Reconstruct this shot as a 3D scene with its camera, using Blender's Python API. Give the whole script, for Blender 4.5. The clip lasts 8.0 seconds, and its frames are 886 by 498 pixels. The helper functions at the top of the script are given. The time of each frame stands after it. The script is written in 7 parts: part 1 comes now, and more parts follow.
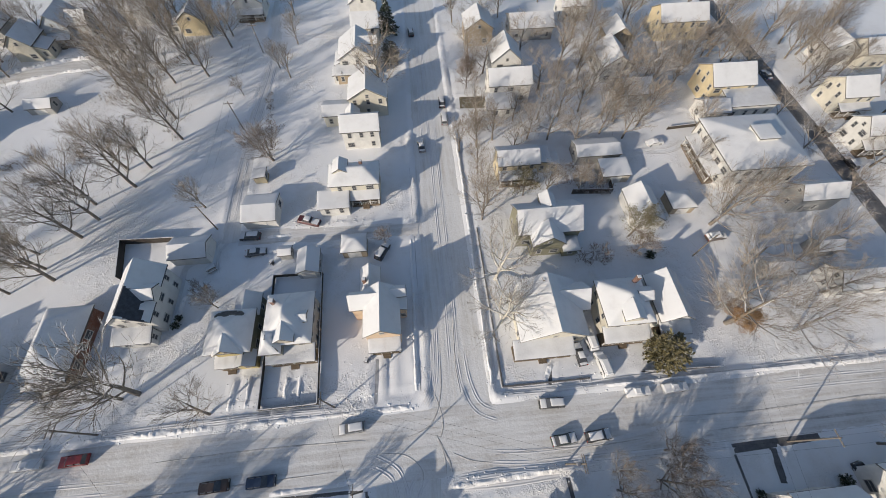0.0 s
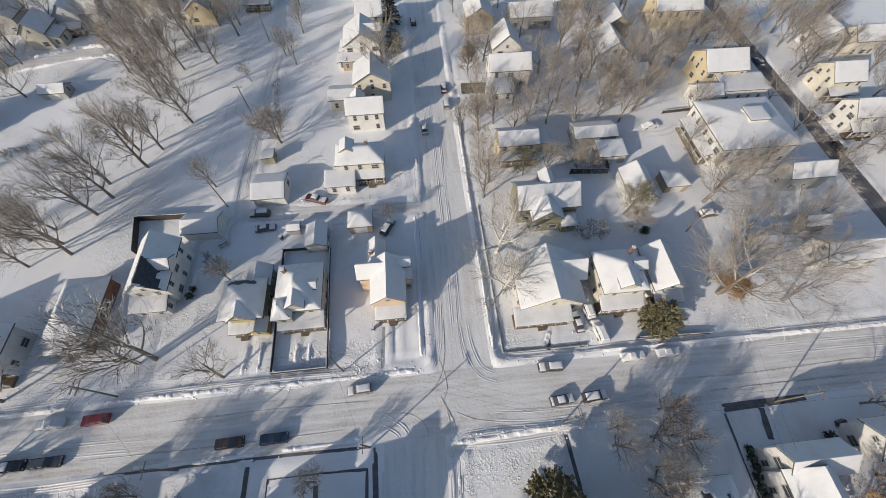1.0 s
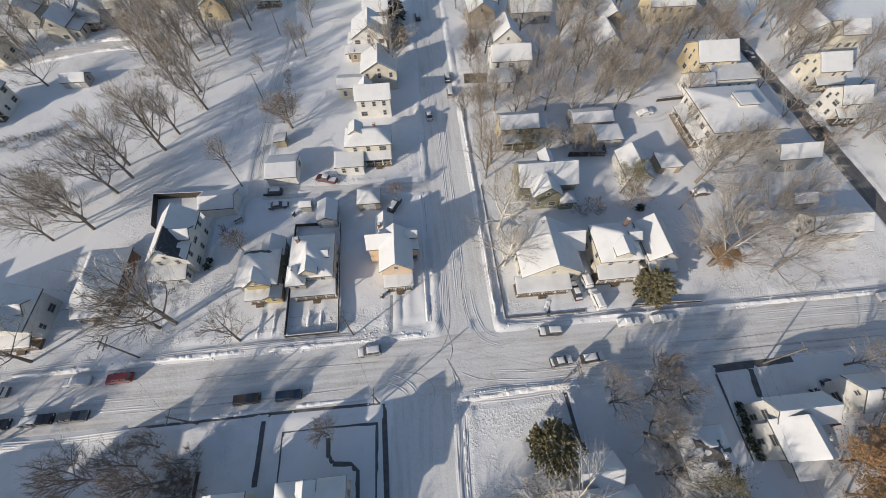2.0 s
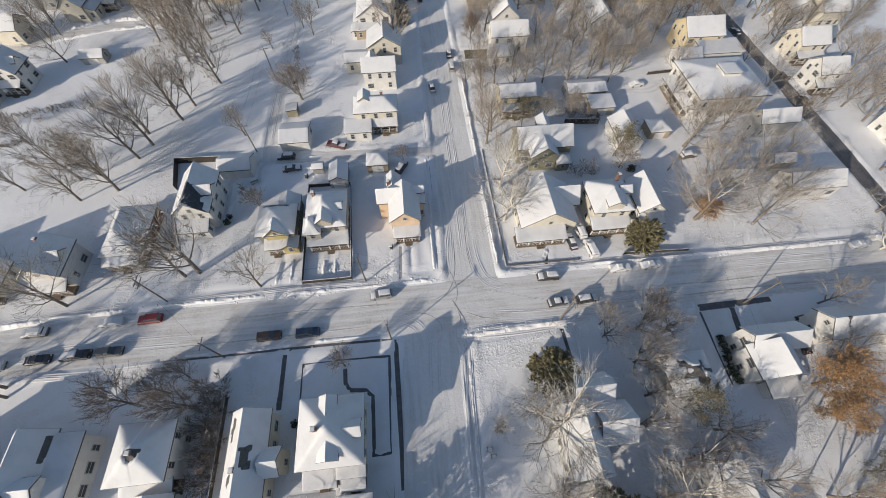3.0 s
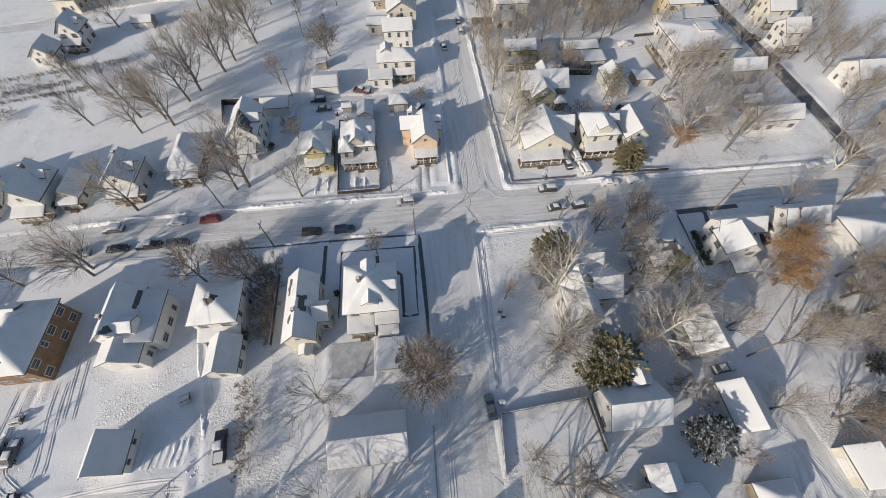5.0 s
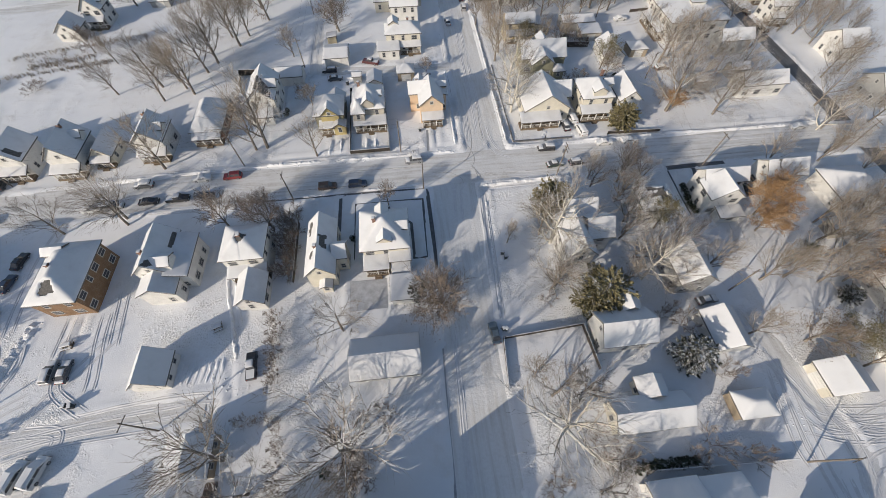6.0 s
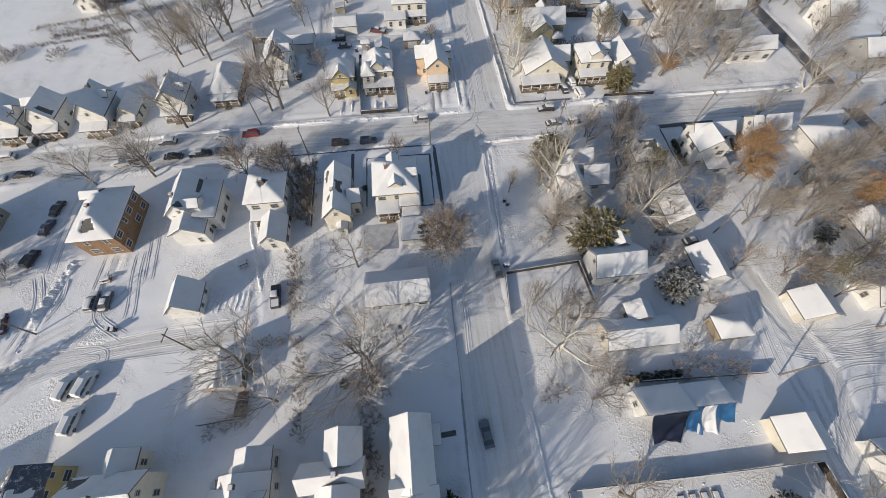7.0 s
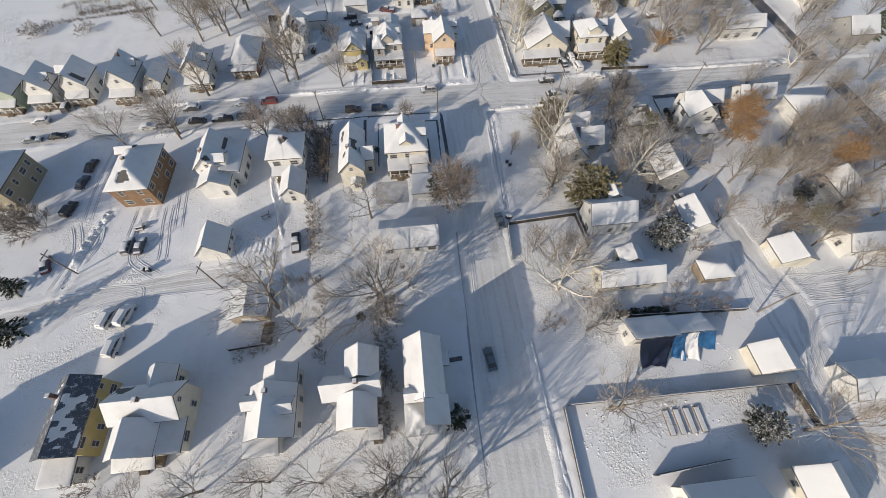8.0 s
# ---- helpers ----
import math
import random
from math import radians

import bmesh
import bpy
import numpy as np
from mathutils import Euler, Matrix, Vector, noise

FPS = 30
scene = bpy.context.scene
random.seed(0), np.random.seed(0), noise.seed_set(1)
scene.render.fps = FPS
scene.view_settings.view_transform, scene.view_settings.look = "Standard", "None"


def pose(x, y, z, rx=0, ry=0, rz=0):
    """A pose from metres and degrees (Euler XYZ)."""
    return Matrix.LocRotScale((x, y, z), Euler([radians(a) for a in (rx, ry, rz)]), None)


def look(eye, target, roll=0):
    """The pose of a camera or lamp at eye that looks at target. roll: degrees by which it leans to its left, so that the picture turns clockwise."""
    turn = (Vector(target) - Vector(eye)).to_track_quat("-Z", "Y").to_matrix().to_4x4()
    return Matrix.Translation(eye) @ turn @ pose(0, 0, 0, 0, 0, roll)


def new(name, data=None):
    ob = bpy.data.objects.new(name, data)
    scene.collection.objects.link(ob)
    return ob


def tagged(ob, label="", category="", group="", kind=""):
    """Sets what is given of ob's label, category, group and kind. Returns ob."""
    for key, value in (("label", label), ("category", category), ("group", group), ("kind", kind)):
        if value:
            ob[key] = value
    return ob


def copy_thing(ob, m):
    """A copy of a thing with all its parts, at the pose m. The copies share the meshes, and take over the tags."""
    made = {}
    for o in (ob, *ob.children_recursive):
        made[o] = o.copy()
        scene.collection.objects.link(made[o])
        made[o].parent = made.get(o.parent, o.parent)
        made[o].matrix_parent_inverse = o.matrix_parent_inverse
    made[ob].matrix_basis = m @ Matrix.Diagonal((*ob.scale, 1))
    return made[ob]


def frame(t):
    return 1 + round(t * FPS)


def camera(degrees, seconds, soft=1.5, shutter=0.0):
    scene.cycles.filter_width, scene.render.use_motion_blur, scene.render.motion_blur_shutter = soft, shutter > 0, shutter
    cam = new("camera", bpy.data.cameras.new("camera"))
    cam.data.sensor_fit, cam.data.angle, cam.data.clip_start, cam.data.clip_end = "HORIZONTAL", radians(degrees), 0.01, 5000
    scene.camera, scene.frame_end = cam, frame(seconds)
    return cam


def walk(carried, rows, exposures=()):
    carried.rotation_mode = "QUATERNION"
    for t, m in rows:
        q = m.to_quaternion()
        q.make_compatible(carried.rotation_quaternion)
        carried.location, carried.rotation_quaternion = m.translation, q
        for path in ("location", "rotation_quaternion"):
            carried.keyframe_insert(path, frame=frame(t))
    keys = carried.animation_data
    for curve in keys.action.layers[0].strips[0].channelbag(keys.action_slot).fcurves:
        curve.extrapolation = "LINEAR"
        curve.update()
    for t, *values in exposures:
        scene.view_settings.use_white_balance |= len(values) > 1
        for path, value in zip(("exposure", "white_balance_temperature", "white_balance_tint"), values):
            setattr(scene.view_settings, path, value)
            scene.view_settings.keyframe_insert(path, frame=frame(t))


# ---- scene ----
cam = camera(99.2, 8.0, soft=0.9)
PATH = [
    (0, (1.615, -1.125, 66.589), (1.718, -0.132, 64.856), 0.3),
    (0.5, (1.004, -3.899, 66.609), (1.107, -2.906, 64.876), 0.3),
    (1, (0.323, -6.869, 66.617), (0.429, -5.876, 64.884), 0.4),
    (2.3, (-2.02, -16.933, 66.513), (-1.91, -15.906, 64.8), 0.5),
    (2.5, (-2.494, -18.887, 66.509), (-2.378, -17.874, 64.789), 0.7),
    (3, (-3.927, -24.741, 66.469), (-3.808, -23.725, 64.751), 0.6),
    (3.5, (-5.539, -30.775, 66.378), (-5.413, -29.745, 64.668), 0.8),
    (4, (-7.182, -36.814, 66.253), (-7.054, -35.771, 64.551), 0.8),
    (4.5, (-8.629, -42.622, 66.103), (-8.501, -41.568, 64.408), 0.7),
    (4.7, (-9.193, -44.967, 66.089), (-9.066, -43.912, 64.395), 0.7),
    (5.8, (-12.074, -57.889, 65.971), (-11.954, -56.844, 64.27), 0.2),
    (6, (-12.58, -60.191, 65.953), (-12.461, -59.149, 64.25), 0.1),
    (6.5, (-13.851, -65.886, 65.937), (-13.739, -64.86, 64.223), -0.1),
    (7, (-15.149, -71.552, 65.971), (-15.035, -70.541, 64.25), 0.0),
    (7.5, (-16.445, -77.21, 66.076), (-16.333, -76.199, 64.354), 0.1),
    (8, (-17.783, -82.938, 66.193), (-17.672, -81.93, 64.469), 0.2),
]
walk(cam, [(t, look(eye, target, roll)) for t, eye, target, roll in PATH])
scene.view_settings.exposure = 0.0

# ---- sun and sky ----
SUN_EL = radians(19.4)
SUN_AZ = math.atan2(-0.815, -0.58)
world = bpy.data.worlds.new("world")
scene.world = world
world.use_nodes = True
wn = world.node_tree
sky = wn.nodes.new("ShaderNodeTexSky")
sky.sky_type = "NISHITA"
sky.sun_disc = False
sky.sun_elevation = SUN_EL
sky.sun_rotation = SUN_AZ
sky.ozone_density = 1.5
sky.dust_density = 1.15
wn.links.new(sky.outputs[0], wn.nodes["Background"].inputs[0])
wn.nodes["Background"].inputs[1].default_value = 0.116
sun = new("sun", bpy.data.lights.new("sun", "SUN"))
sun.data.energy = 4.1
sun.data.angle = radians(0.6)
sun.data.color = (1.0, 0.88, 0.735)
sun.matrix_world = look((0, 0, 0), (0.815 * math.cos(SUN_EL), 0.58 * math.cos(SUN_EL), -math.sin(SUN_EL)))

# ---- materials ----
def nodes_of(name, rough=0.8, metal=0.0):
    m = bpy.data.materials.new(name)
    m.use_nodes = True
    b = m.node_tree.nodes["Principled BSDF"]
    b.inputs["Roughness"].default_value = rough
    b.inputs["Metallic"].default_value = metal
    return m, m.node_tree, b


def add(nt, kind, **values):
    n = nt.nodes.new(kind)
    for k, v in values.items():
        n.inputs[k.replace("_", " ")].default_value = v
    return n


def mixed(nt, fac, a, b):
    """A colour mix; a and b are colours or sockets."""
    n = nt.nodes.new("ShaderNodeMix")
    n.data_type = "RGBA"
    nt.links.new(fac, n.inputs[0])
    for sock, v in ((n.inputs[6], a), (n.inputs[7], b)):
        if isinstance(v, tuple):
            sock.default_value = (*v, 1)
        else:
            nt.links.new(v, sock)
    return n.outputs[2]


def ramp(nt, sock, lo, hi):
    n = nt.nodes.new("ShaderNodeMapRange")
    n.inputs["From Min"].default_value = lo
    n.inputs["From Max"].default_value = hi
    n.interpolation_type = "SMOOTHSTEP"
    nt.links.new(sock, n.inputs["Value"])
    return n.outputs["Result"]


def coords(nt, kind="Object", scale=(1, 1, 1)):
    tc = nt.nodes.new("ShaderNodeTexCoord")
    mp = nt.nodes.new("ShaderNodeMapping")
    mp.inputs["Scale"].default_value = scale
    nt.links.new(tc.outputs[kind], mp.inputs[0])
    return mp.outputs[0]


def noisy(nt, at, scale, detail=4.0, rough=0.55):
    n = add(nt, "ShaderNodeTexNoise", Scale=scale, Detail=detail, Roughness=rough)
    nt.links.new(at, n.inputs["Vector"])
    return n.outputs["Fac"]


def bumped(nt, bsdf, height, strength, distance):
    n = add(nt, "ShaderNodeBump", Strength=strength, Distance=distance)
    nt.links.new(height, n.inputs["Height"])
    nt.links.new(n.outputs[0], bsdf.inputs["Normal"])


def summed(nt, a, b, wa=1.0, wb=1.0):
    x = nt.nodes.new("ShaderNodeMath")
    x.operation = "MULTIPLY"
    x.inputs[1].default_value = wa
    nt.links.new(a, x.inputs[0])
    y = nt.nodes.new("ShaderNodeMath")
    y.operation = "MULTIPLY_ADD"
    y.inputs[1].default_value = wb
    nt.links.new(b, y.inputs[0])
    nt.links.new(x.outputs[0], y.inputs[2])
    return y.outputs[0]


def snow_material(name, base, dirt, amount, fine_bump, rough_bump):
    """Snow: smooth drifts, with trampled and windblown patches."""
    m, nt, b = nodes_of(name, 0.6)
    at = coords(nt)
    big = noisy(nt, at, 0.07, 4)
    mid = noisy(nt, at, 0.5, 5, 0.6)
    small = noisy(nt, at, 2.4, 6, 0.62)
    worn = ramp(nt, summed(nt, big, mid, 0.65, 0.35), 0.46, 0.62)
    tint = nt.nodes.new("ShaderNodeMath")
    tint.operation = "MULTIPLY"
    tint.inputs[1].default_value = amount
    nt.links.new(worn, tint.inputs[0])
    nt.links.new(mixed(nt, tint.outputs[0], base, dirt), b.inputs["Base Color"])
    prints = nt.nodes.new("ShaderNodeMath")
    prints.operation = "MULTIPLY"
    nt.links.new(worn, prints.inputs[0])
    nt.links.new(ramp(nt, small, 0.35, 0.7), prints.inputs[1])
    grain = noisy(nt, at, 7.0, 4, 0.6)
    h = summed(nt, grain, prints.outputs[0], fine_bump, rough_bump)
    bumped(nt, b, summed(nt, h, mid, 1.0, 0.5 * fine_bump), 1.0, 0.2)
    return m


SNOW = snow_material("snow", (0.83, 0.84, 0.86), (0.76, 0.755, 0.75), 0.7, 0.11, 0.42)
ROOF_SNOW = snow_material("roof snow", (0.72, 0.728, 0.742), (0.60, 0.60, 0.607), 0.7, 0.05, 0.09)


def road_material(name, along_x, base, dark, lo, hi):
    """Snow packed by traffic, in streaks along the street."""
    m, nt, b = nodes_of(name, 0.55)
    at = coords(nt, scale=(0.05, 1.0, 1) if along_x else (1.0, 0.05, 1))
    whole = coords(nt)
    streak = noisy(nt, at, 1.1, 6, 0.65)
    patch = noisy(nt, whole, 0.16, 5, 0.6)
    grain = noisy(nt, whole, 2.2, 6, 0.6)
    f = ramp(nt, summed(nt, streak, patch, 0.62, 0.38), lo, hi)
    col = mixed(nt, f, base, dark)
    g2 = ramp(nt, grain, 0.35, 0.8)
    nt.links.new(mixed(nt, g2, col, (0.70, 0.70, 0.69)), b.inputs["Base Color"])
    bumped(nt, b, summed(nt, streak, grain, 0.35, 0.6), 0.7, 0.12)
    return m


ROAD_EW = road_material("packed snow east west", True, (0.76, 0.76, 0.76), (0.50, 0.475, 0.445), 0.42, 0.64)
ROAD_NS = road_material("packed snow north south", False, (0.77, 0.775, 0.78), (0.56, 0.54, 0.51), 0.45, 0.68)
ASPHALT = road_material("wet asphalt with slush", False, (0.17, 0.17, 0.175), (0.07, 0.07, 0.072), 0.35, 0.62)
for n in ASPHALT.node_tree.nodes:
    if n.type == "MIX" and n.inputs[7].default_value[0] > 0.65:
        n.inputs[7].default_value = (0.20, 0.20, 0.21, 1)


def plain(name, rgb, rough=0.7, metal=0.0, spread=0.18, scale=2.5, bump=0.15, coat=0.0):
    """A painted or raw surface with mottling at two scales."""
    m, nt, b = nodes_of(name, rough, metal)
    at = coords(nt)
    f = ramp(nt, summed(nt, noisy(nt, at, scale, 5), noisy(nt, at, scale * 9, 3), 0.65, 0.35), 0.3, 0.7)
    lo = tuple(c * (1 - spread) for c in rgb)
    hi = tuple(min(0.9, c * (1 + spread * 0.6)) for c in rgb)
    nt.links.new(mixed(nt, f, lo, hi), b.inputs["Base Color"])
    b.inputs["Coat Weight"].default_value = coat
    if bump:
        bumped(nt, b, noisy(nt, at, scale * 6, 4), bump, 0.03)
    return m


def siding(name, rgb, pitch=0.16):
    """Lapped boards: a sawtooth up the wall, with weathering."""
    m, nt, b = nodes_of(name, 0.65)
    at = coords(nt)
    f = ramp(nt, summed(nt, noisy(nt, at, 0.7, 5), noisy(nt, at, 7.0, 3), 0.7, 0.3), 0.32, 0.7)
    nt.links.new(mixed(nt, f, tuple(c * 0.84 for c in rgb), rgb), b.inputs["Base Color"])
    w = add(nt, "ShaderNodeTexWave", Scale=1.0 / pitch / 6.2832 * 3.1416)
    w.bands_direction = "Z"
    w.wave_profile = "SAW"
    nt.links.new(at, w.inputs["Vector"])
    bumped(nt, b, w.outputs["Fac"], 0.35, 0.03)
    return m


def brickwork(name, a, c, mortar):
    m, nt, b = nodes_of(name, 0.85)
    tc = nt.nodes.new("ShaderNodeTexCoord")
    sep = nt.nodes.new("ShaderNodeSeparateXYZ")
    nt.links.new(tc.outputs["Object"], sep.inputs[0])
    com = nt.nodes.new("ShaderNodeCombineXYZ")
    nt.links.new(summed(nt, sep.outputs[0], sep.outputs[1]), com.inputs[0])
    nt.links.new(sep.outputs[2], com.inputs[1])
    br = nt.nodes.new("ShaderNodeTexBrick")
    br.inputs["Color1"].default_value = (*a, 1)
    br.inputs["Color2"].default_value = (*c, 1)
    br.inputs["Mortar"].default_value = (*mortar, 1)
    br.inputs["Scale"].default_value = 4.4
    br.inputs["Mortar Size"].default_value = 0.02
    nt.links.new(com.outputs[0], br.inputs["Vector"])
    f = ramp(nt, noisy(nt, tc.outputs["Object"], 0.8, 5), 0.35, 0.7)
    nt.links.new(mixed(nt, f, br.outputs["Color"], tuple(0.75 * v for v in a)), b.inputs["Base Color"])
    bumped(nt, b, br.outputs["Fac"], 0.3, 0.02)
    return m


WALL = {
    "white": siding("white lapped siding", (0.72, 0.71, 0.68)),
    "cream": siding("cream lapped siding", (0.69, 0.65, 0.55)),
    "yellow": siding("pale yellow lapped siding", (0.66, 0.56, 0.37)),
    "peach": siding("peach lapped siding", (0.68, 0.52, 0.37)),
    "beige": siding("beige lapped siding", (0.50, 0.46, 0.39)),
    "olive": siding("olive lapped siding", (0.27, 0.26, 0.18)),
    "mustard": siding("mustard lapped siding", (0.50, 0.41, 0.19)),
    "grey": siding("grey lapped siding", (0.36, 0.36, 0.35)),
    "taupe": siding("grey olive shingle siding", (0.36, 0.32, 0.23)),
    "tan": siding("tan lapped siding", (0.42, 0.34, 0.24)),
    "blue": siding("pale blue grey lapped siding", (0.42, 0.46, 0.50)),
    "green": siding("pale green lapped siding", (0.42, 0.48, 0.38)),
    "brick": brickwork("dark red brick", (0.26, 0.10, 0.06), (0.20, 0.085, 0.055), (0.3, 0.27, 0.24)),
    "brown": brickwork("orange brown brick", (0.25, 0.148, 0.078), (0.20, 0.115, 0.062), (0.3, 0.25, 0.19)),
}
SHINGLE = plain("weathered grey shingles", (0.12, 0.115, 0.11), 0.85, spread=0.4, scale=3, bump=0.5)
SLATE = plain("dark slate roofing", (0.05, 0.055, 0.068), 0.6, spread=0.45, scale=2.0, bump=0.5)
def dusted(name, rgb):
    """Dark roofing with a broken dusting of snow."""
    m, nt, b = nodes_of(name, 0.7)
    at = coords(nt)
    f = ramp(nt, summed(nt, noisy(nt, at, 1.6, 5), noisy(nt, at, 8.0, 4), 0.55, 0.45), 0.52, 0.66)
    nt.links.new(mixed(nt, f, rgb, (0.62, 0.63, 0.65)), b.inputs["Base Color"])
    bumped(nt, b, noisy(nt, at, 6, 4), 0.4, 0.03)
    return m


DUSTED_SLATE = dusted("slate roofing dusted with snow", (0.085, 0.095, 0.12))
# the grey puts the shade of a trodden furrow into the colour
SHADEDSNOW = plain("trodden snow in furrow shade grey", (0.40, 0.41, 0.43), 0.6, spread=0.3, scale=1.6, bump=0.4)
PADSNOW = plain("thin packed snow on concrete", (0.47, 0.485, 0.515), 0.6, spread=0.3, scale=0.7, bump=0.4)
THAWED = plain("thawed grass and gravel", (0.15, 0.13, 0.085), 0.9, spread=0.5, scale=1.1, bump=0.5)
TRACK = plain("pressed snow", (0.72, 0.72, 0.73), 0.5, spread=0.08, scale=1.5, bump=0.4)
FRAME = plain("weathered window frame paint", (0.50, 0.49, 0.46), 0.6, spread=0.15)
TRIM = plain("white painted trim", (0.70, 0.69, 0.66), 0.5, spread=0.1)
WOOD = plain("weathered wood", (0.17, 0.13, 0.09), 0.8, spread=0.35, scale=4)
DARKWOOD = plain("dark stained wood", (0.06, 0.05, 0.042), 0.8, spread=0.35, scale=4)
POLEWOOD = plain("grey utility pole wood", (0.19, 0.165, 0.14), 0.85, spread=0.3, scale=3)
CONCRETE = plain("damp dark concrete", (0.13, 0.13, 0.135), 0.75, spread=0.35, scale=1.2, bump=0.3)
METAL = plain("galvanised metal", (0.42, 0.43, 0.45), 0.4, 0.8)
GLASS = plain("dark window glass", (0.085, 0.09, 0.1), 0.08, spread=0.3, scale=0.6, bump=0.0)
CHIMNEY = brickwork("chimney brick", (0.22, 0.12, 0.09), (0.17, 0.095, 0.07), (0.35, 0.32, 0.3))
RUBBER = plain("black rubber", (0.02, 0.02, 0.021), 0.8)
CHROME = plain("wheel alloy", (0.5, 0.5, 0.52), 0.35, 0.9)
LAMPGLASS = plain("clear lamp glass", (0.6, 0.6, 0.58), 0.15)
REDLENS = plain("red lamp lens", (0.35, 0.02, 0.02), 0.2)
NAVY = plain("navy tarpaulin", (0.012, 0.018, 0.045), 0.45, spread=0.3, scale=0.8, bump=0.5)
TARP = plain("bright blue tarpaulin", (0.03, 0.13, 0.30), 0.4, spread=0.35, scale=0.9, bump=0.6)
PLASTIC = plain("dark plastic", (0.03, 0.035, 0.04), 0.45)


def bark_material(name, rgb, light, snowy):
    """Bark in two tones, with snow caught on what faces up."""
    m, nt, b = nodes_of(name, 0.9)
    at = coords(nt)
    f = ramp(nt, summed(nt, noisy(nt, at, 1.3, 4), noisy(nt, at, 9.0, 3), 0.5, 0.5), 0.35, 0.65)
    col = mixed(nt, f, rgb, light)
    geo = nt.nodes.new("ShaderNodeNewGeometry")
    sep = nt.nodes.new("ShaderNodeSeparateXYZ")
    nt.links.new(geo.outputs["Normal"], sep.inputs[0])
    up = ramp(nt, summed(nt, sep.outputs[2], noisy(nt, at, 1.7, 3), 1.0, 0.7), snowy, snowy + 0.25)
    nt.links.new(mixed(nt, up, col, (0.78, 0.79, 0.81)), b.inputs["Base Color"])
    return m


BARK = bark_material("grey brown bark", (0.14, 0.12, 0.10), (0.26, 0.225, 0.185), 0.92)
DARKBARK = bark_material("dark wet bark", (0.075, 0.065, 0.058), (0.15, 0.13, 0.11), 0.92)
TWIG = bark_material("fine grey brown twigs", (0.195, 0.162, 0.13), (0.335, 0.29, 0.24), 1.03)
PALEBARK = bark_material("pale flaking bark", (0.38, 0.35, 0.30), (0.68, 0.65, 0.58), 0.95)
PALETWIG = bark_material("pale fine twigs", (0.16, 0.138, 0.118), (0.29, 0.26, 0.225), 1.05)
BRUSHWEED = plain("dry weeds", (0.33, 0.28, 0.22), 0.9, spread=0.3, scale=1.5, bump=0.0)
REDTWIG = bark_material("russet twigs", (0.175, 0.14, 0.116), (0.28, 0.228, 0.19), 1.1)


def leaf_material(name, a, c, snowy):
    m, nt, b = nodes_of(name, 0.7)
    geo = nt.nodes.new("ShaderNodeNewGeometry")
    at = coords(nt)
    col = mixed(nt, geo.outputs["Random Per Island"], a, c)
    sep = nt.nodes.new("ShaderNodeSeparateXYZ")
    nt.links.new(geo.outputs["Normal"], sep.inputs[0])
    up = ramp(nt, summed(nt, sep.outputs[2], noisy(nt, at, 1.1, 4), 0.6, 1.0), snowy, snowy + 0.2)
    nt.links.new(mixed(nt, up, col, (0.78, 0.79, 0.81)), b.inputs["Base Color"])
    return m


LEAF_ORANGE = leaf_material("dry orange leaves", (0.27, 0.15, 0.065), (0.43, 0.27, 0.13), 1.2)
SLUSH = plain("brown grey slush", (0.56, 0.545, 0.53), 0.4, spread=0.35, scale=1.2, bump=0.4)
LEAF_OLIVE = leaf_material("olive yellow leaves", (0.10, 0.088, 0.035), (0.21, 0.18, 0.08), 1.12)
LEAF_BROWN = leaf_material("withered brown leaves", (0.16, 0.115, 0.075), (0.26, 0.195, 0.135), 1.36)
NEEDLE = leaf_material("dark green needles", (0.022, 0.034, 0.016), (0.05, 0.065, 0.03), 1.02)
NEEDLE_BROWN = leaf_material("olive green needles", (0.12, 0.108, 0.05), (0.26, 0.225, 0.12), 1.06)
DUSKTWIG = bark_material("dusky grey brown twigs", (0.13, 0.112, 0.10), (0.25, 0.215, 0.19), 1.0)
NEEDLE_SNOWY = leaf_material("dark needles under snow", (0.03, 0.035, 0.025), (0.07, 0.07, 0.045), 0.90)


# ---- building blocks ----
def part(name, bm, material, parent, label=""):
    """Links a bmesh as one mesh under a thing or a part."""
    me = bpy.data.meshes.new(name)
    bm.to_mesh(me)
    bm.free()
    me.materials.append(material)
    ob = new(name, me)
    ob.parent = parent
    if label:
        ob["label"] = label
    return ob


def shared(name, me, parent, m, label=""):
    ob = new(name, me)
    ob.parent = parent
    ob.matrix_basis = m
    if label:
        ob["label"] = label
    return ob


def thing(name, x, y, z, yaw, label, category, group=""):
    ob = new(name)
    ob.matrix_basis = pose(x, y, z, 0, 0, yaw)
    return tagged(ob, label, category, group)


def box(bm, x0, y0, z0, x1, y1, z1, bevel=0.0):
    r = bmesh.ops.create_cube(bm, size=1.0)
    vs = r["verts"]
    bmesh.ops.scale(bm, vec=(x1 - x0, y1 - y0, z1 - z0), verts=vs)
    bmesh.ops.translate(bm, vec=((x0 + x1) / 2, (y0 + y1) / 2, (z0 + z1) / 2), verts=vs)
    if bevel:
        es = list({e for v in vs for e in v.link_edges})
        bmesh.ops.bevel(bm, geom=es, offset=bevel, segments=1, affect="EDGES")
    return bm


def boxes(*all_of):
    bm = bmesh.new()
    for b in all_of:
        box(bm, *b)
    return bm


def mesh_from(name, verts, faces, material, smooth=False):
    me = bpy.data.meshes.new(name)
    me.from_pydata(verts, [], faces)
    me.materials.append(material)
    if smooth:
        me.polygons.foreach_set("use_smooth", np.ones(len(me.polygons), bool))
    me.update()
    return me


def hash2(ix, iy, seed):
    v = np.sin(ix * 127.1 + iy * 311.7 + seed * 74.7) * 43758.5453
    return v - np.floor(v)


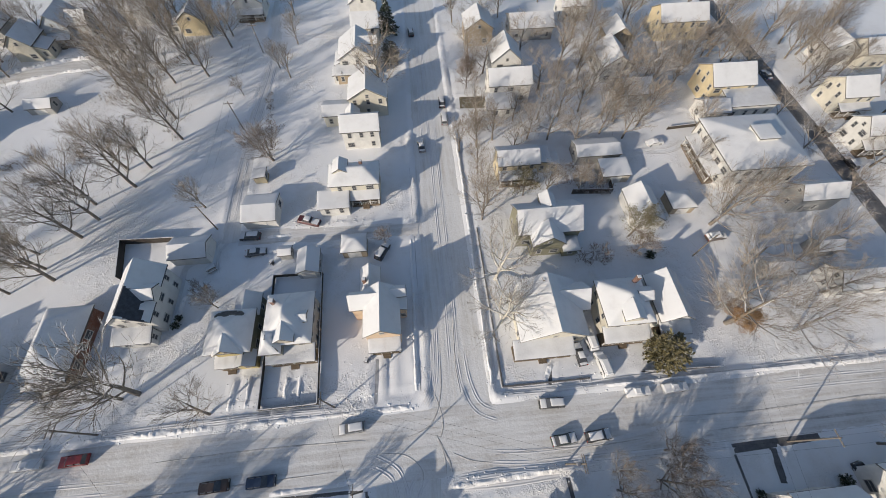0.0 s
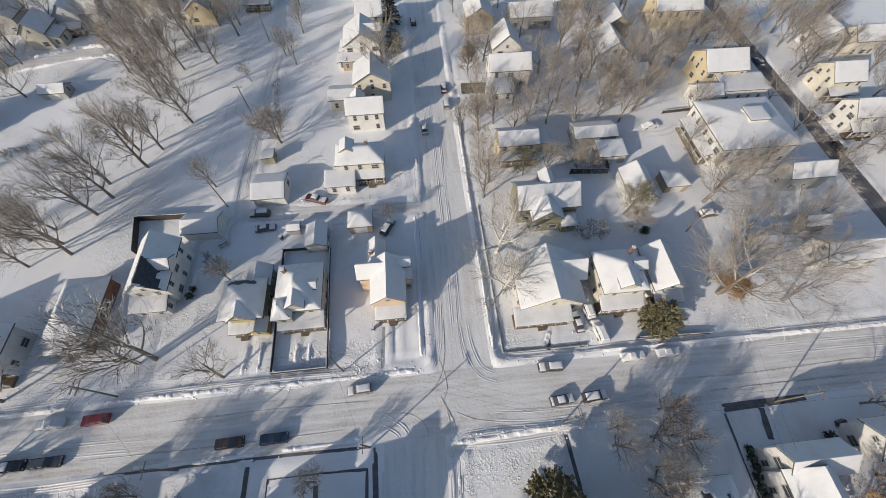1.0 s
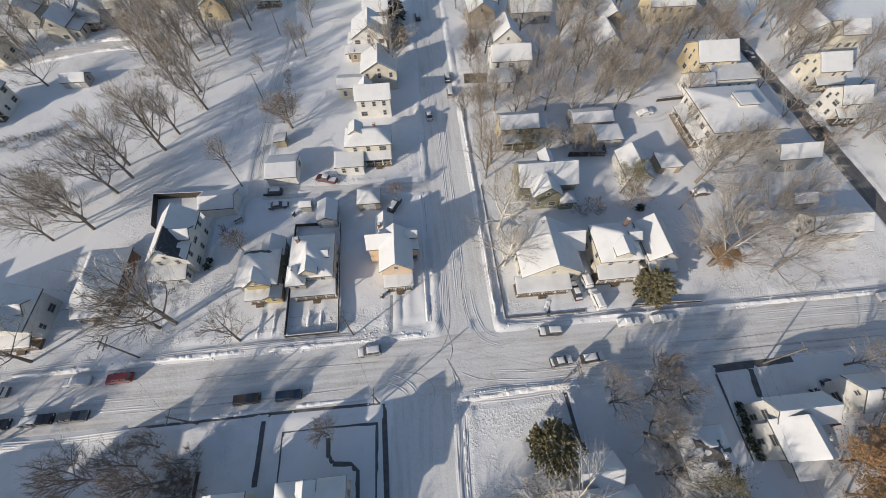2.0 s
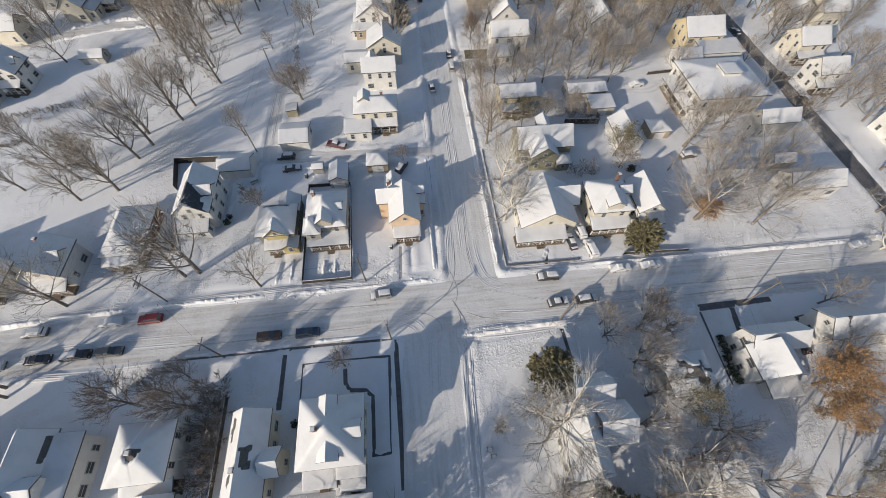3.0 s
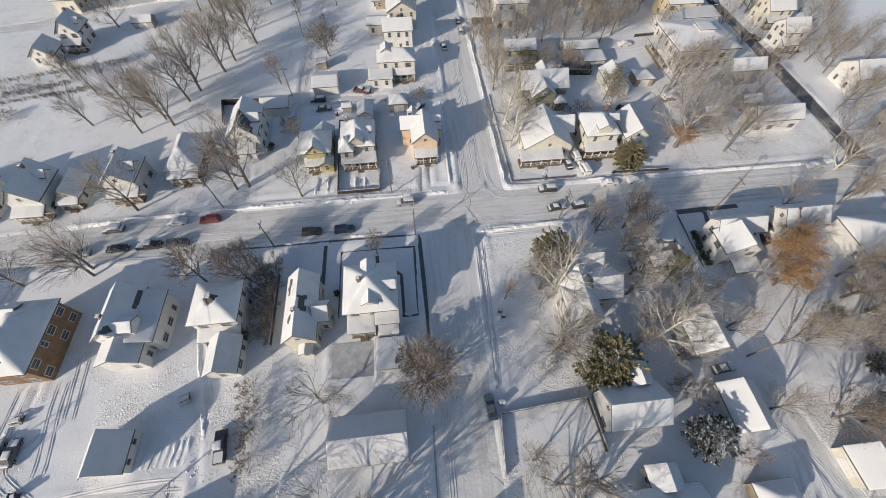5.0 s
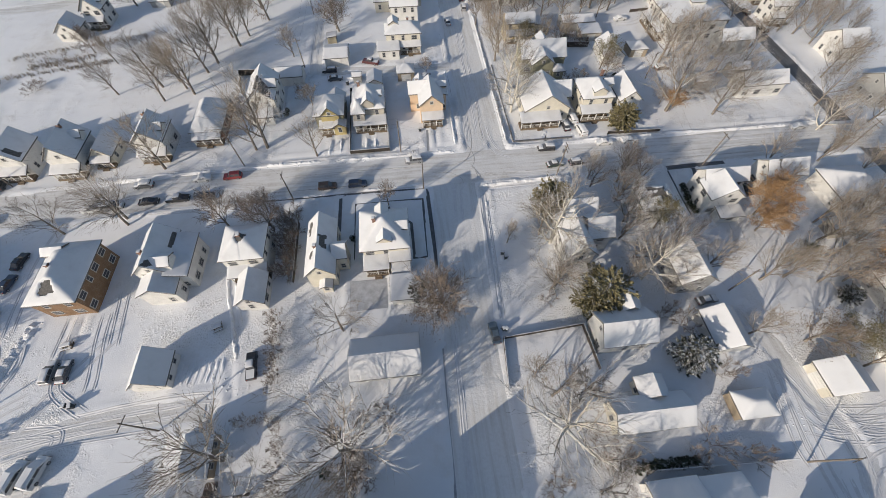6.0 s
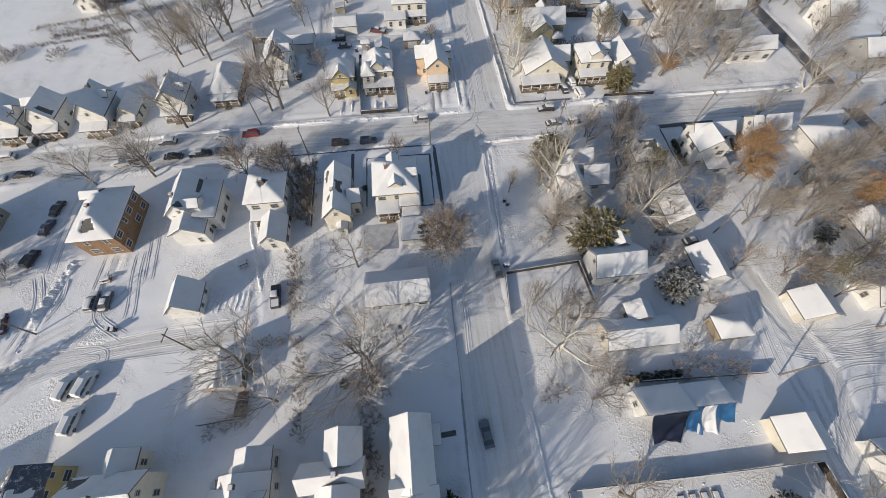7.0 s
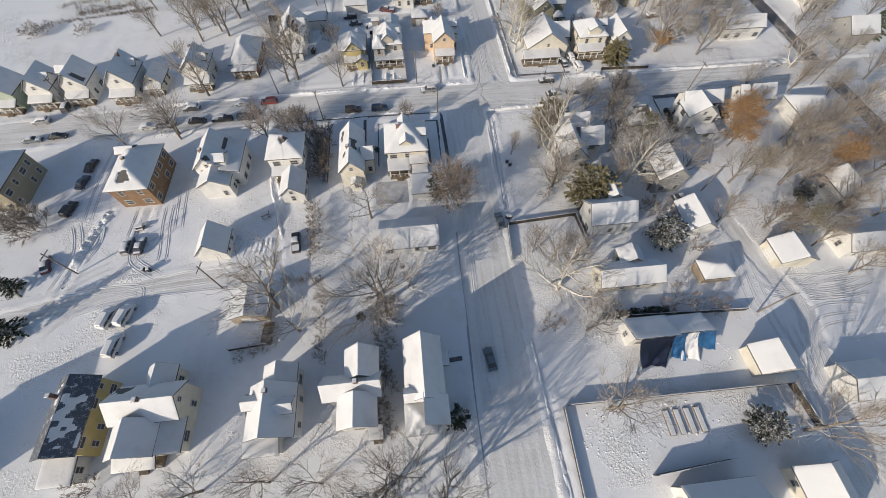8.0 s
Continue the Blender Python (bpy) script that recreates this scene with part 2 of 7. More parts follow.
def vnoise(x, y, cell, seed):
    """Smooth value noise, 0 to 1."""
    x, y = np.asarray(x, float) / cell, np.asarray(y, float) / cell
    ix, iy = np.floor(x), np.floor(y)
    fx, fy = x - ix, y - iy
    fx, fy = fx * fx * (3 - 2 * fx), fy * fy * (3 - 2 * fy)
    a, b = hash2(ix, iy, seed), hash2(ix + 1, iy, seed)
    c, d = hash2(ix, iy + 1, seed), hash2(ix + 1, iy + 1, seed)
    return (a * (1 - fx) + b * fx) * (1 - fy) + (c * (1 - fx) + d * fx) * fy


def far_from(x, y, line):
    """Distance of points from a polyline."""
    best = np.full(np.shape(x), 1e9)
    for (ax, ay), (bx, by) in zip(line, line[1:]):
        dx, dy = bx - ax, by - ay
        u = np.clip(((x - ax) * dx + (y - ay) * dy) / (dx * dx + dy * dy), 0, 1)
        best = np.minimum(best, np.hypot(x - ax - u * dx, y - ay - u * dy))
    return best


def step(v, lo, hi):
    u = np.clip((v - lo) / (hi - lo), 0, 1)
    return u * u * (3 - 2 * u)

# ---- ground, streets and paths ----
STREETS = {
    "main": ([(-420, -28), (-130, -2.2), (-104, 0.1), (-83, 1.1), (-66, 2.0), (0, 2.3), (110, 2.6), (420, 3.2)], 9.4, ROAD_EW, "snow-packed residential street with tyre ruts", 0),
    "north": ([(5.64, 7.26), (6.08, 62.46), (6.43, 137.24), (8.23, 427.15)], 9.4, ROAD_NS, "snow-packed side street between snow banks", 1),
    "south": ([(-3.57, -2.55), (-5.57, -50.26), (-5.96, -94.36), (-11.22, -419.35)], 9.4, ROAD_NS, "snow-packed side street with a single tyre track", 1),
    "east_n": ([(100.15, 7.61), (101.12, 61.42), (102.04, 422.25)], 4.4, ASPHALT, "dark wet asphalt street between snowy verges", 1),
    "east_s": ([(99.93, -1.79), (98.53, -418.23)], 4.4, ASPHALT, "dark wet asphalt street between snowy verges", 1),
    "lane_w": ([(-37.82, 42.71), (-38.28, 75.93), (-35.81, 105.4), (-39.74, 136.37), (-43.74, 309.53)], 3.0, ROAD_NS, "narrow back lane with wheel tracks in snow", 1),
    "lane_s": ([(-124.8, -55.51), (-95.13, -51.08), (-78.81, -47.68), (-66.15, -46.34), (-49.96, -45.59)], 3.4, ROAD_EW, "narrow back lane with wheel tracks in snow", 0),
    "lane_e": ([(46.81, -39.83), (48.69, -50.76), (52.14, -64.59), (47.03, -83.38), (43.59, -109.25)], 3.4, ROAD_NS, "narrow back lane with wheel tracks in snow", 1),
    "far_w": ([(-160, 86), (-127, 92), (-112, 101), (-94, 106.4), (-73, 108.2)], 4.4, ROAD_EW, "ploughed lane beyond the wood between snow banks", 0),
    "drive_w": ([(-36.08, 43.77), (-14.49, 42.94), (0.85, 42.53)], 3.2, ROAD_EW, "driveway with wheel tracks in snow", 0),
}
PATHS = {
    "p1": ([(-9.83, -3.29), (-9.68, -14.18), (-9.71, -26.31)], 0.85),
    "p2": ([(-50.55, -3.13), (-26.31, -3.07), (-10.44, -3.29)], 0.7),
    "p3": ([(-26.1, -20.36), (-25.87, -5.93), (-11.03, -6.15), (-11.15, -21.18), (-14.26, -21.3)], 0.5),
    "p4": ([(47.28, -3.25), (61.78, -2.89)], 1.3),
    "p5": ([(53.48, -3.8), (52.81, -8.45)], 1.1),
    "p6": ([(47.17, -4.06), (46.79, -17.28)], 0.4),
    "p7": ([(20.44, -4.47), (20.88, -14.5)], 0.6),
}
PATHS.update({
    "p17": ([(-8.5, -67.5), (-8.5, -75.7), (-8.2, -83.7), (-7.8, -87.5)], 0.35),
    "p18": ([(-23.2, -31.5), (-23.2, -28.0), (-23.2, -25.2)], 7.4),
    "p16": ([(14.3, 80.8), (17.6, 80.6), (21.4, 80.5)], 4.6),
    "p8": ([(-10.21, -40.34), (-10.52, -50.29), (-11.03, -67.05), (-11.61, -94.35)], 0.4),
    "p9": ([(-15.75, -66.67), (-12.51, -66.47)], 0.8),
    "p10": ([(-29.33, -4.01), (-29.41, -13.08)], 0.95),
    "p11": ([(-1.17, -37.79), (-0.81, -50.23), (-0.83, -62.09)], 0.4),
    "p12": ([(-0.75, 10.17), (-0.36, 22.76), (-0.16, 35.23), (0.09, 60.43)], 0.28),
    "p13": ([(21.97, 12.48), (21.45, 10.94), (21.04, 8.99)], 0.6),
    "p14": ([(-18.69, -7.52), (-18.57, -9.96), (-17.75, -11.18), (-15.13, -11.47), (-14.02, -12.58), (-13.96, -21.09)], 0.7),
    "p15": ([(-7.99, 16.13), (-8.37, 8.71)], 0.55),
})
TRODDEN = {
    "w1": [(-61, 9.26), (-16.3, 9.92), (-0.96, 9.96), (-0.98, 31.06), (-0.8, 73.18)],
    "w2": [(12.03, 9.79), (12.35, 41.42), (12.65, 94.22)],
    "w3": [(12.13, 8.76), (60.49, 8.81), (92.31, 9.05)],
    "w4": [(2.99, -4.96), (20.14, -4.06)],
    "w5": [(2.99, -5.47), (1.62, -36.27)],
    "w6": [(-46.41, -29.6), (-47.18, -38.61), (-46.04, -44.57)],
    "w7": [(-83.69, -27.05), (-87.12, -47.02)],
    "w8": [(-6.15, 16.55), (-6.14, 10.36)],
    "w9": [(-21.95, 16.01), (-21.89, 10.32)],
    "w10": [(-31.13, 15.98), (-31.05, 10.28)],
    "w11": [(-48.59, 21.64), (-47.31, 10.2)],
    "w12": [(0.46, -62.09), (1.07, -94.37)],
    "w13": [(-75.27, -27.42), (-75.94, -34.94)],
}


def terrain(x, y):
    """Height of the snow."""
    x, y = np.asarray(x, float), np.asarray(y, float)
    near = step(np.hypot(x, y - 10), 260, 180)
    z = 0.26 * (vnoise(x, y, 13, 1) - 0.5) + (0.04 + 0.10 * vnoise(x, y, 21, 4)) * (vnoise(x, y, 3.1, 2) - 0.5) + 0.09 * vnoise(x, y, 17, 5) ** 2 * (vnoise(x, y, 1.4, 3) - 0.5)
    open_ = np.ones(np.shape(x))
    lane = np.zeros(np.shape(x))
    dist = {k: (far_from(x, y, s[0]), s[1] / 2) for k, s in STREETS.items()}
    for k, (d, w) in dist.items():
        clear = np.ones(np.shape(x))
        for k2, (d2, w2) in dist.items():
            if k2 != k:
                clear = clear * step(d2, w2 + 0.2, w2 + 1.2)
        tall = 0.34 if k in ("main", "north") else 0.15
        lump = 0.15 + 1.3 * vnoise(x, y, 1.3, 11) * vnoise(x, y, 5, 12) * 1.6
        z = z + clear * tall * lump * np.exp(-(((d - w - 0.75) / 0.65) ** 2))
        lane = np.maximum(lane, step(d, w + 0.3, w - 0.1))
    for k, (line, w) in PATHS.items():
        d = far_from(x, y, line)
        z = z + 0.22 * np.exp(-(((d - w / 2 - 0.6) / 0.35) ** 2)) * (0.5 + vnoise(x, y, 1.2, 21))
        lane = np.maximum(lane, 0.9 * step(d, w / 2 + 0.5, w / 2 + 0.1))
    for k, line in TRODDEN.items():
        d = far_from(x, y, line)
        z = z + 0.20 * np.exp(-(((d - 1.05) / 0.35) ** 2)) * (0.3 + 1.2 * vnoise(x, y, 1.0, 31)) - 0.12 * step(d, 0.9, 0.3)
    return (z * (1 - lane) - 0.16 * lane) * near


def ground_z(x, y):
    """Height of the ground's mesh at a place near the middle."""
    u, v = (x - NEAR_X[0]) / 0.7, (y - NEAR_Y[0]) / 0.7
    i, j = min(max(int(u), 0), len(NEAR_X) - 2), min(max(int(v), 0), len(NEAR_Y) - 2)
    u, v = u - i, v - j
    return float((NEAR_Z[j, i] * (1 - u) + NEAR_Z[j, i + 1] * u) * (1 - v) + (NEAR_Z[j + 1, i] * (1 - u) + NEAR_Z[j + 1, i + 1] * u) * v)


def sheet(name, xs, ys, material, height, label, category):
    gx, gy = np.meshgrid(xs, ys)
    gz = height(gx, gy)
    n, m = len(xs), len(ys)
    co = np.stack([gx, gy, gz], -1).reshape(-1, 3)
    i = np.arange(n * m).reshape(m, n)
    q = np.stack([i[:-1, :-1], i[:-1, 1:], i[1:, 1:], i[1:, :-1]], -1).reshape(-1, 4)
    me = bpy.data.meshes.new(name)
    me.vertices.add(len(co))
    me.vertices.foreach_set("co", co.ravel())
    me.loops.add(q.size)
    me.loops.foreach_set("vertex_index", q.ravel().astype(np.int32))
    me.polygons.add(len(q))
    me.polygons.foreach_set("loop_start", np.arange(0, q.size, 4, dtype=np.int32))
    me.polygons.foreach_set("use_smooth", np.ones(len(q), bool))
    me.materials.append(material)
    me.update(calc_edges=True)
    return tagged(new(name, me), label, category, kind="structure")


NEAR_X, NEAR_Y = np.arange(-138, 142, 0.7), np.arange(-104, 130, 0.7)
NEAR_Z = terrain(*np.meshgrid(NEAR_X, NEAR_Y))
far_x = np.array([-3000, -1500, -800, -450, -280, -200, -160])
sheet("ground", np.concatenate([far_x, NEAR_X, -far_x[::-1]]),
      np.concatenate([far_x, NEAR_Y, [138, 150, 170, 200, 260, 400, 800, 1500, 3000]]),
      SNOW, terrain, "snow-covered ground with drifts and footprints", "snow")


def ribbon(name, line, width, material, label, across, rise, ruts, kind):
    """A strip along a polyline, with wheel ruts."""
    pts = [Vector((*p, 0)) for p in line]
    rows = []
    for a, b in zip(pts, pts[1:]):
        n = max(1, int((b - a).length / (1.4 if (a.length < 160 or b.length < 160) else 8.0)))
        rows += [a.lerp(b, k / n) for k in range(n)]
    rows.append(pts[-1])
    verts, faces = [], []
    for k, p in enumerate(rows):
        d = (rows[min(k + 1, len(rows) - 1)] - rows[max(k - 1, 0)]).normalized()
        side = Vector((d.y, -d.x, 0))
        for j in range(across + 1):
            u = (j / across - 0.5) * width
            q = p + side * u
            z = rise
            if ruts:
                wob = 0.35 * math.sin(k * 0.045)
                for r in ruts:
                    z -= 0.03 * math.exp(-(((u - r - wob) / 0.22) ** 2))
                z += 0.035 * (float(vnoise(q.x, q.y, 1.6, 41)) - 0.5)
            verts.append((q.x, q.y, z))
    w = across + 1
    for k in range(len(rows) - 1):
        for j in range(across):
            faces.append((k * w + j, k * w + j + 1, (k + 1) * w + j + 1, (k + 1) * w + j))
    me = mesh_from(name, verts, [f[::-1] for f in faces], material, True)
    if me.polygons[0].normal.z < 0:
        me.flip_normals()
    return tagged(new(name, me), label, kind, kind="structure")


for k, (line, width, mat, label, _) in STREETS.items():
    big = width > 5
    ribbon("road", line, width + 0.5, mat, label, 22 if big else 10, -0.06,
           (-2.9, -1.4, -0.2, 1.3, 2.6) if big else (-0.75, 0.75), "road")
for k, (line, width) in PATHS.items():
    # trodden furrows; on p8, p11 and p12 grey colour stands in for their shade
    worn = k in ("p8", "p11", "p12", "p15", "p17")
    if k == "p18":
        ribbon("driveway", line, width, PADSNOW, "cleared grey parking pad behind a square house", 6, -0.10, (), "driveway")
        continue
    if k == "p16":
        ribbon("driveway", line, width, THAWED, "thawed brown driveway beside a white house", 6, -0.10, (), "driveway")
        continue
    ribbon("pavement", line, width, SHADEDSNOW if worn else CONCRETE, "narrow path trodden in snow, grey for its furrow shade" if worn else "shovelled path of bare damp concrete in snow", 2, -0.10, (), "path")

# ---- houses ----
def window_meshes():
    made = {}
    for key, w, h in (("tall", 0.8, 1.35), ("wide", 1.5, 1.2), ("small", 0.7, 0.8)):
        bm = boxes((-w / 2 - 0.1, -0.07, -0.1, w / 2 + 0.1, 0.03, 0.02), (-w / 2 - 0.1, -0.07, h - 0.02, w / 2 + 0.1, 0.03, h + 0.12),
                   (-w / 2 - 0.1, -0.06, 0.02, -w / 2 + 0.02, 0.03, h - 0.02), (w / 2 - 0.02, -0.06, 0.02, w / 2 + 0.1, 0.03, h - 0.02),
                   (-w / 2 + 0.02, -0.045, h / 2 - 0.035, w / 2 - 0.02, 0.03, h / 2 + 0.035))
        fm = bpy.data.meshes.new("window frame " + key)
        bm.to_mesh(fm)
        bm.free()
        fm.materials.append(FRAME)
        bm = boxes((-w / 2 + 0.01, -0.025, 0.01, w / 2 - 0.01, 0.025, h - 0.01))
        pm = bpy.data.meshes.new("window pane " + key)
        bm.to_mesh(pm)
        bm.free()
        pm.materials.append(GLASS)
        made[key] = (fm, pm)
    return made


WINDOWS = window_meshes()


def roof_shape(x0, y0, x1, y1, eave, ridge, kind, axis):
    """Corner points and faces of a roof, and its height over the plan."""
    cx, cy = (x0 + x1) / 2, (y0 + y1) / 2
    w, d = x1 - x0, y1 - y0
    base = [(x0, y0, eave), (x1, y0, eave), (x1, y1, eave), (x0, y1, eave)]
    if kind == "flat":
        return base, [(0, 1, 2, 3)], lambda x, y: eave + 0 * x
    if kind == "shed":
        # falls towards the side named by axis
        rise = ridge - eave
        fall = {"s": lambda x, y: (y - y0) / d, "n": lambda x, y: (y1 - y) / d, "w": lambda x, y: (x - x0) / w, "e": lambda x, y: (x1 - x) / w}[axis]
        f = lambda x, y: eave + rise * fall(x, y)
        return [(p[0], p[1], f(p[0], p[1])) for p in base], [(0, 1, 2, 3)], f
    if kind == "hip":
        if axis == "y":
            run = min(w / 2, d / 2)
            tops = [(cx, y0 + run, ridge), (cx, y1 - run, ridge)]
            faces = [(0, 1, 4), (1, 2, 5, 4), (2, 3, 5), (3, 0, 4, 5)]
        else:
            run = min(w / 2, d / 2)
            tops = [(x0 + run, cy, ridge), (x1 - run, cy, ridge)]
            faces = [(0, 1, 5, 4), (1, 2, 5), (2, 3, 4, 5), (3, 0, 4)]
        f = lambda x, y: eave + (ridge - eave) * np.clip(np.minimum(np.minimum(x - x0, x1 - x), np.minimum(y - y0, y1 - y)) / run, 0, 1)
        return base + tops, faces, f
    if axis == "y":
        f = lambda x, y: eave + (ridge - eave) * (1 - np.abs(x - cx) / (w / 2))
        return base + [(cx, y0, ridge), (cx, y1, ridge)], [(1, 2, 5, 4), (3, 0, 4, 5)], f
    f = lambda x, y: eave + (ridge - eave) * (1 - np.abs(y - cy) / (d / 2))
    return base + [(x0, cy, ridge), (x1, cy, ridge)], [(0, 1, 5, 4), (2, 3, 4, 5)], f


def slab(verts, faces, thick):
    """A closed slab under the given faces."""
    n = len(verts)
    vs = [tuple(v) for v in verts] + [(v[0], v[1], v[2] - thick) for v in verts]
    fs = [tuple(f) for f in faces] + [tuple(i + n for i in reversed(f)) for f in faces]
    count = {}
    for f in faces:
        for a, b in zip(f, f[1:] + f[:1]):
            count[(a, b)] = 1
    for a, b in count:
        if (b, a) not in count:
            fs.append((b, a, a + n, b + n))
    bm = bmesh.new()
    bv = [bm.verts.new(v) for v in vs]
    for f in fs:
        bm.faces.new([bv[i] for i in f])
    used = [v for v in bm.verts if not v.link_faces]
    bmesh.ops.delete(bm, geom=used, context="VERTS")
    bmesh.ops.recalc_face_normals(bm, faces=bm.faces)
    return bm


def snow_blanket(x0, y0, x1, y1, f, thick, bare, seed, cx, cy, patch=()):
    """Snow lying on a roof: rounded at the eaves, thin or missing where it slid off."""
    soft = f(np.array(x0), np.array((y0 + y1) / 2)) < f(np.array((x0 + x1) / 2), np.array((y0 + y1) / 2)) and f(np.array((x0 + x1) / 2), np.array(y0)) < f(np.array((x0 + x1) / 2), np.array((y0 + y1) / 2)) and abs(float(f(np.array(x0), np.array(y0))) - float(f(np.array(x1), np.array((y0 + y1) / 2)))) < 1e-6

    def axis_of(a, b, mid):
        inner = np.linspace(a + 0.22, b - 0.22, max(4, int((b - a) / (0.28 if patch or bare or soft else 0.5))))
        return np.unique(np.concatenate([[a + 0.03, a + 0.08], inner, [mid, b - 0.08, b - 0.03]]))
    xs, ys = axis_of(x0, x1, (x0 + x1) / 2), axis_of(y0, y1, (y0 + y1) / 2)
    gx, gy = np.meshgrid(xs, ys)
    e = np.minimum(np.minimum(gx - x0, x1 - gx), np.minimum(gy - y0, y1 - gy))
    wx, wy = gx + cx + seed * 17.0, gy + cy
    t = thick * np.sqrt(np.clip(e / 0.22, 0, 1)) * (0.75 + 0.5 * vnoise(wx, wy, 1.7, 5))
    t = t + 0.03 * (vnoise(wx, wy, 0.6, 6) - 0.5)
    if bare:
        hole = 0.62 * vnoise(wx, wy, 2.6, 7) + 0.38 * vnoise(wx, wy, 0.8, 8)
        t = np.where(hole < bare, -0.4 if soft else -0.06, t)
    for poly in patch:
        # a melted place: a convex outline, in the place's own metres, with a ragged edge
        inside = np.full(gx.shape, 9.0)
        for (ax, ay), (bx, by) in zip(poly, poly[1:] + poly[:1]):
            ln = math.hypot(bx - ax, by - ay)
            inside = np.minimum(inside, ((bx - ax) * (gy + cy - ay) - (by - ay) * (gx + cx - ax)) / ln)
        t = np.where(inside + 0.7 * (vnoise(wx, wy, 0.9, 9) - 0.5) > 0.1, -0.45 if soft else -0.06, t)
    z = f(gx, gy)
    if soft:
        # over hips the snow lies rounded
        r = 0.32
        near = [f(np.clip(gx + dx, x0, x1), np.clip(gy + dy, y0, y1)) for dx, dy in ((r, 0), (-r, 0), (0, r), (0, -r), (r, r), (-r, r), (r, -r), (-r, -r))]
        z = np.where(e > 0.3, (z + sum(near)) / 9 + 0.06, z)
    z = z + t
    n, m = len(xs), len(ys)
    i = np.arange(n * m).reshape(m, n)
    q = np.stack([i[:-1, :-1], i[:-1, 1:], i[1:, 1:], i[1:, :-1]], -1).reshape(-1, 4)
    vs = np.stack([gx, gy, z], -1).reshape(-1, 3).tolist()
    rim = list(i[0, :]) + list(i[1:, -1]) + list(i[-1, -2::-1]) + list(i[-2:0:-1, 0])
    fs = q.tolist()
    start = len(vs)
    for k in rim:
        vs.append((vs[k][0], vs[k][1], float(f(np.array(vs[k][0]), np.array(vs[k][1]))) - 0.05))
    for k in range(len(rim)):
        k2 = (k + 1) % len(rim)
        fs.append((int(rim[k2]), int(rim[k]), start + k, start + k2))
    me = mesh_from("roof snow", vs, fs, ROOF_SNOW, True)
    me.set_sharp_from_angle(angle=radians(75 if soft else 24))
    return me


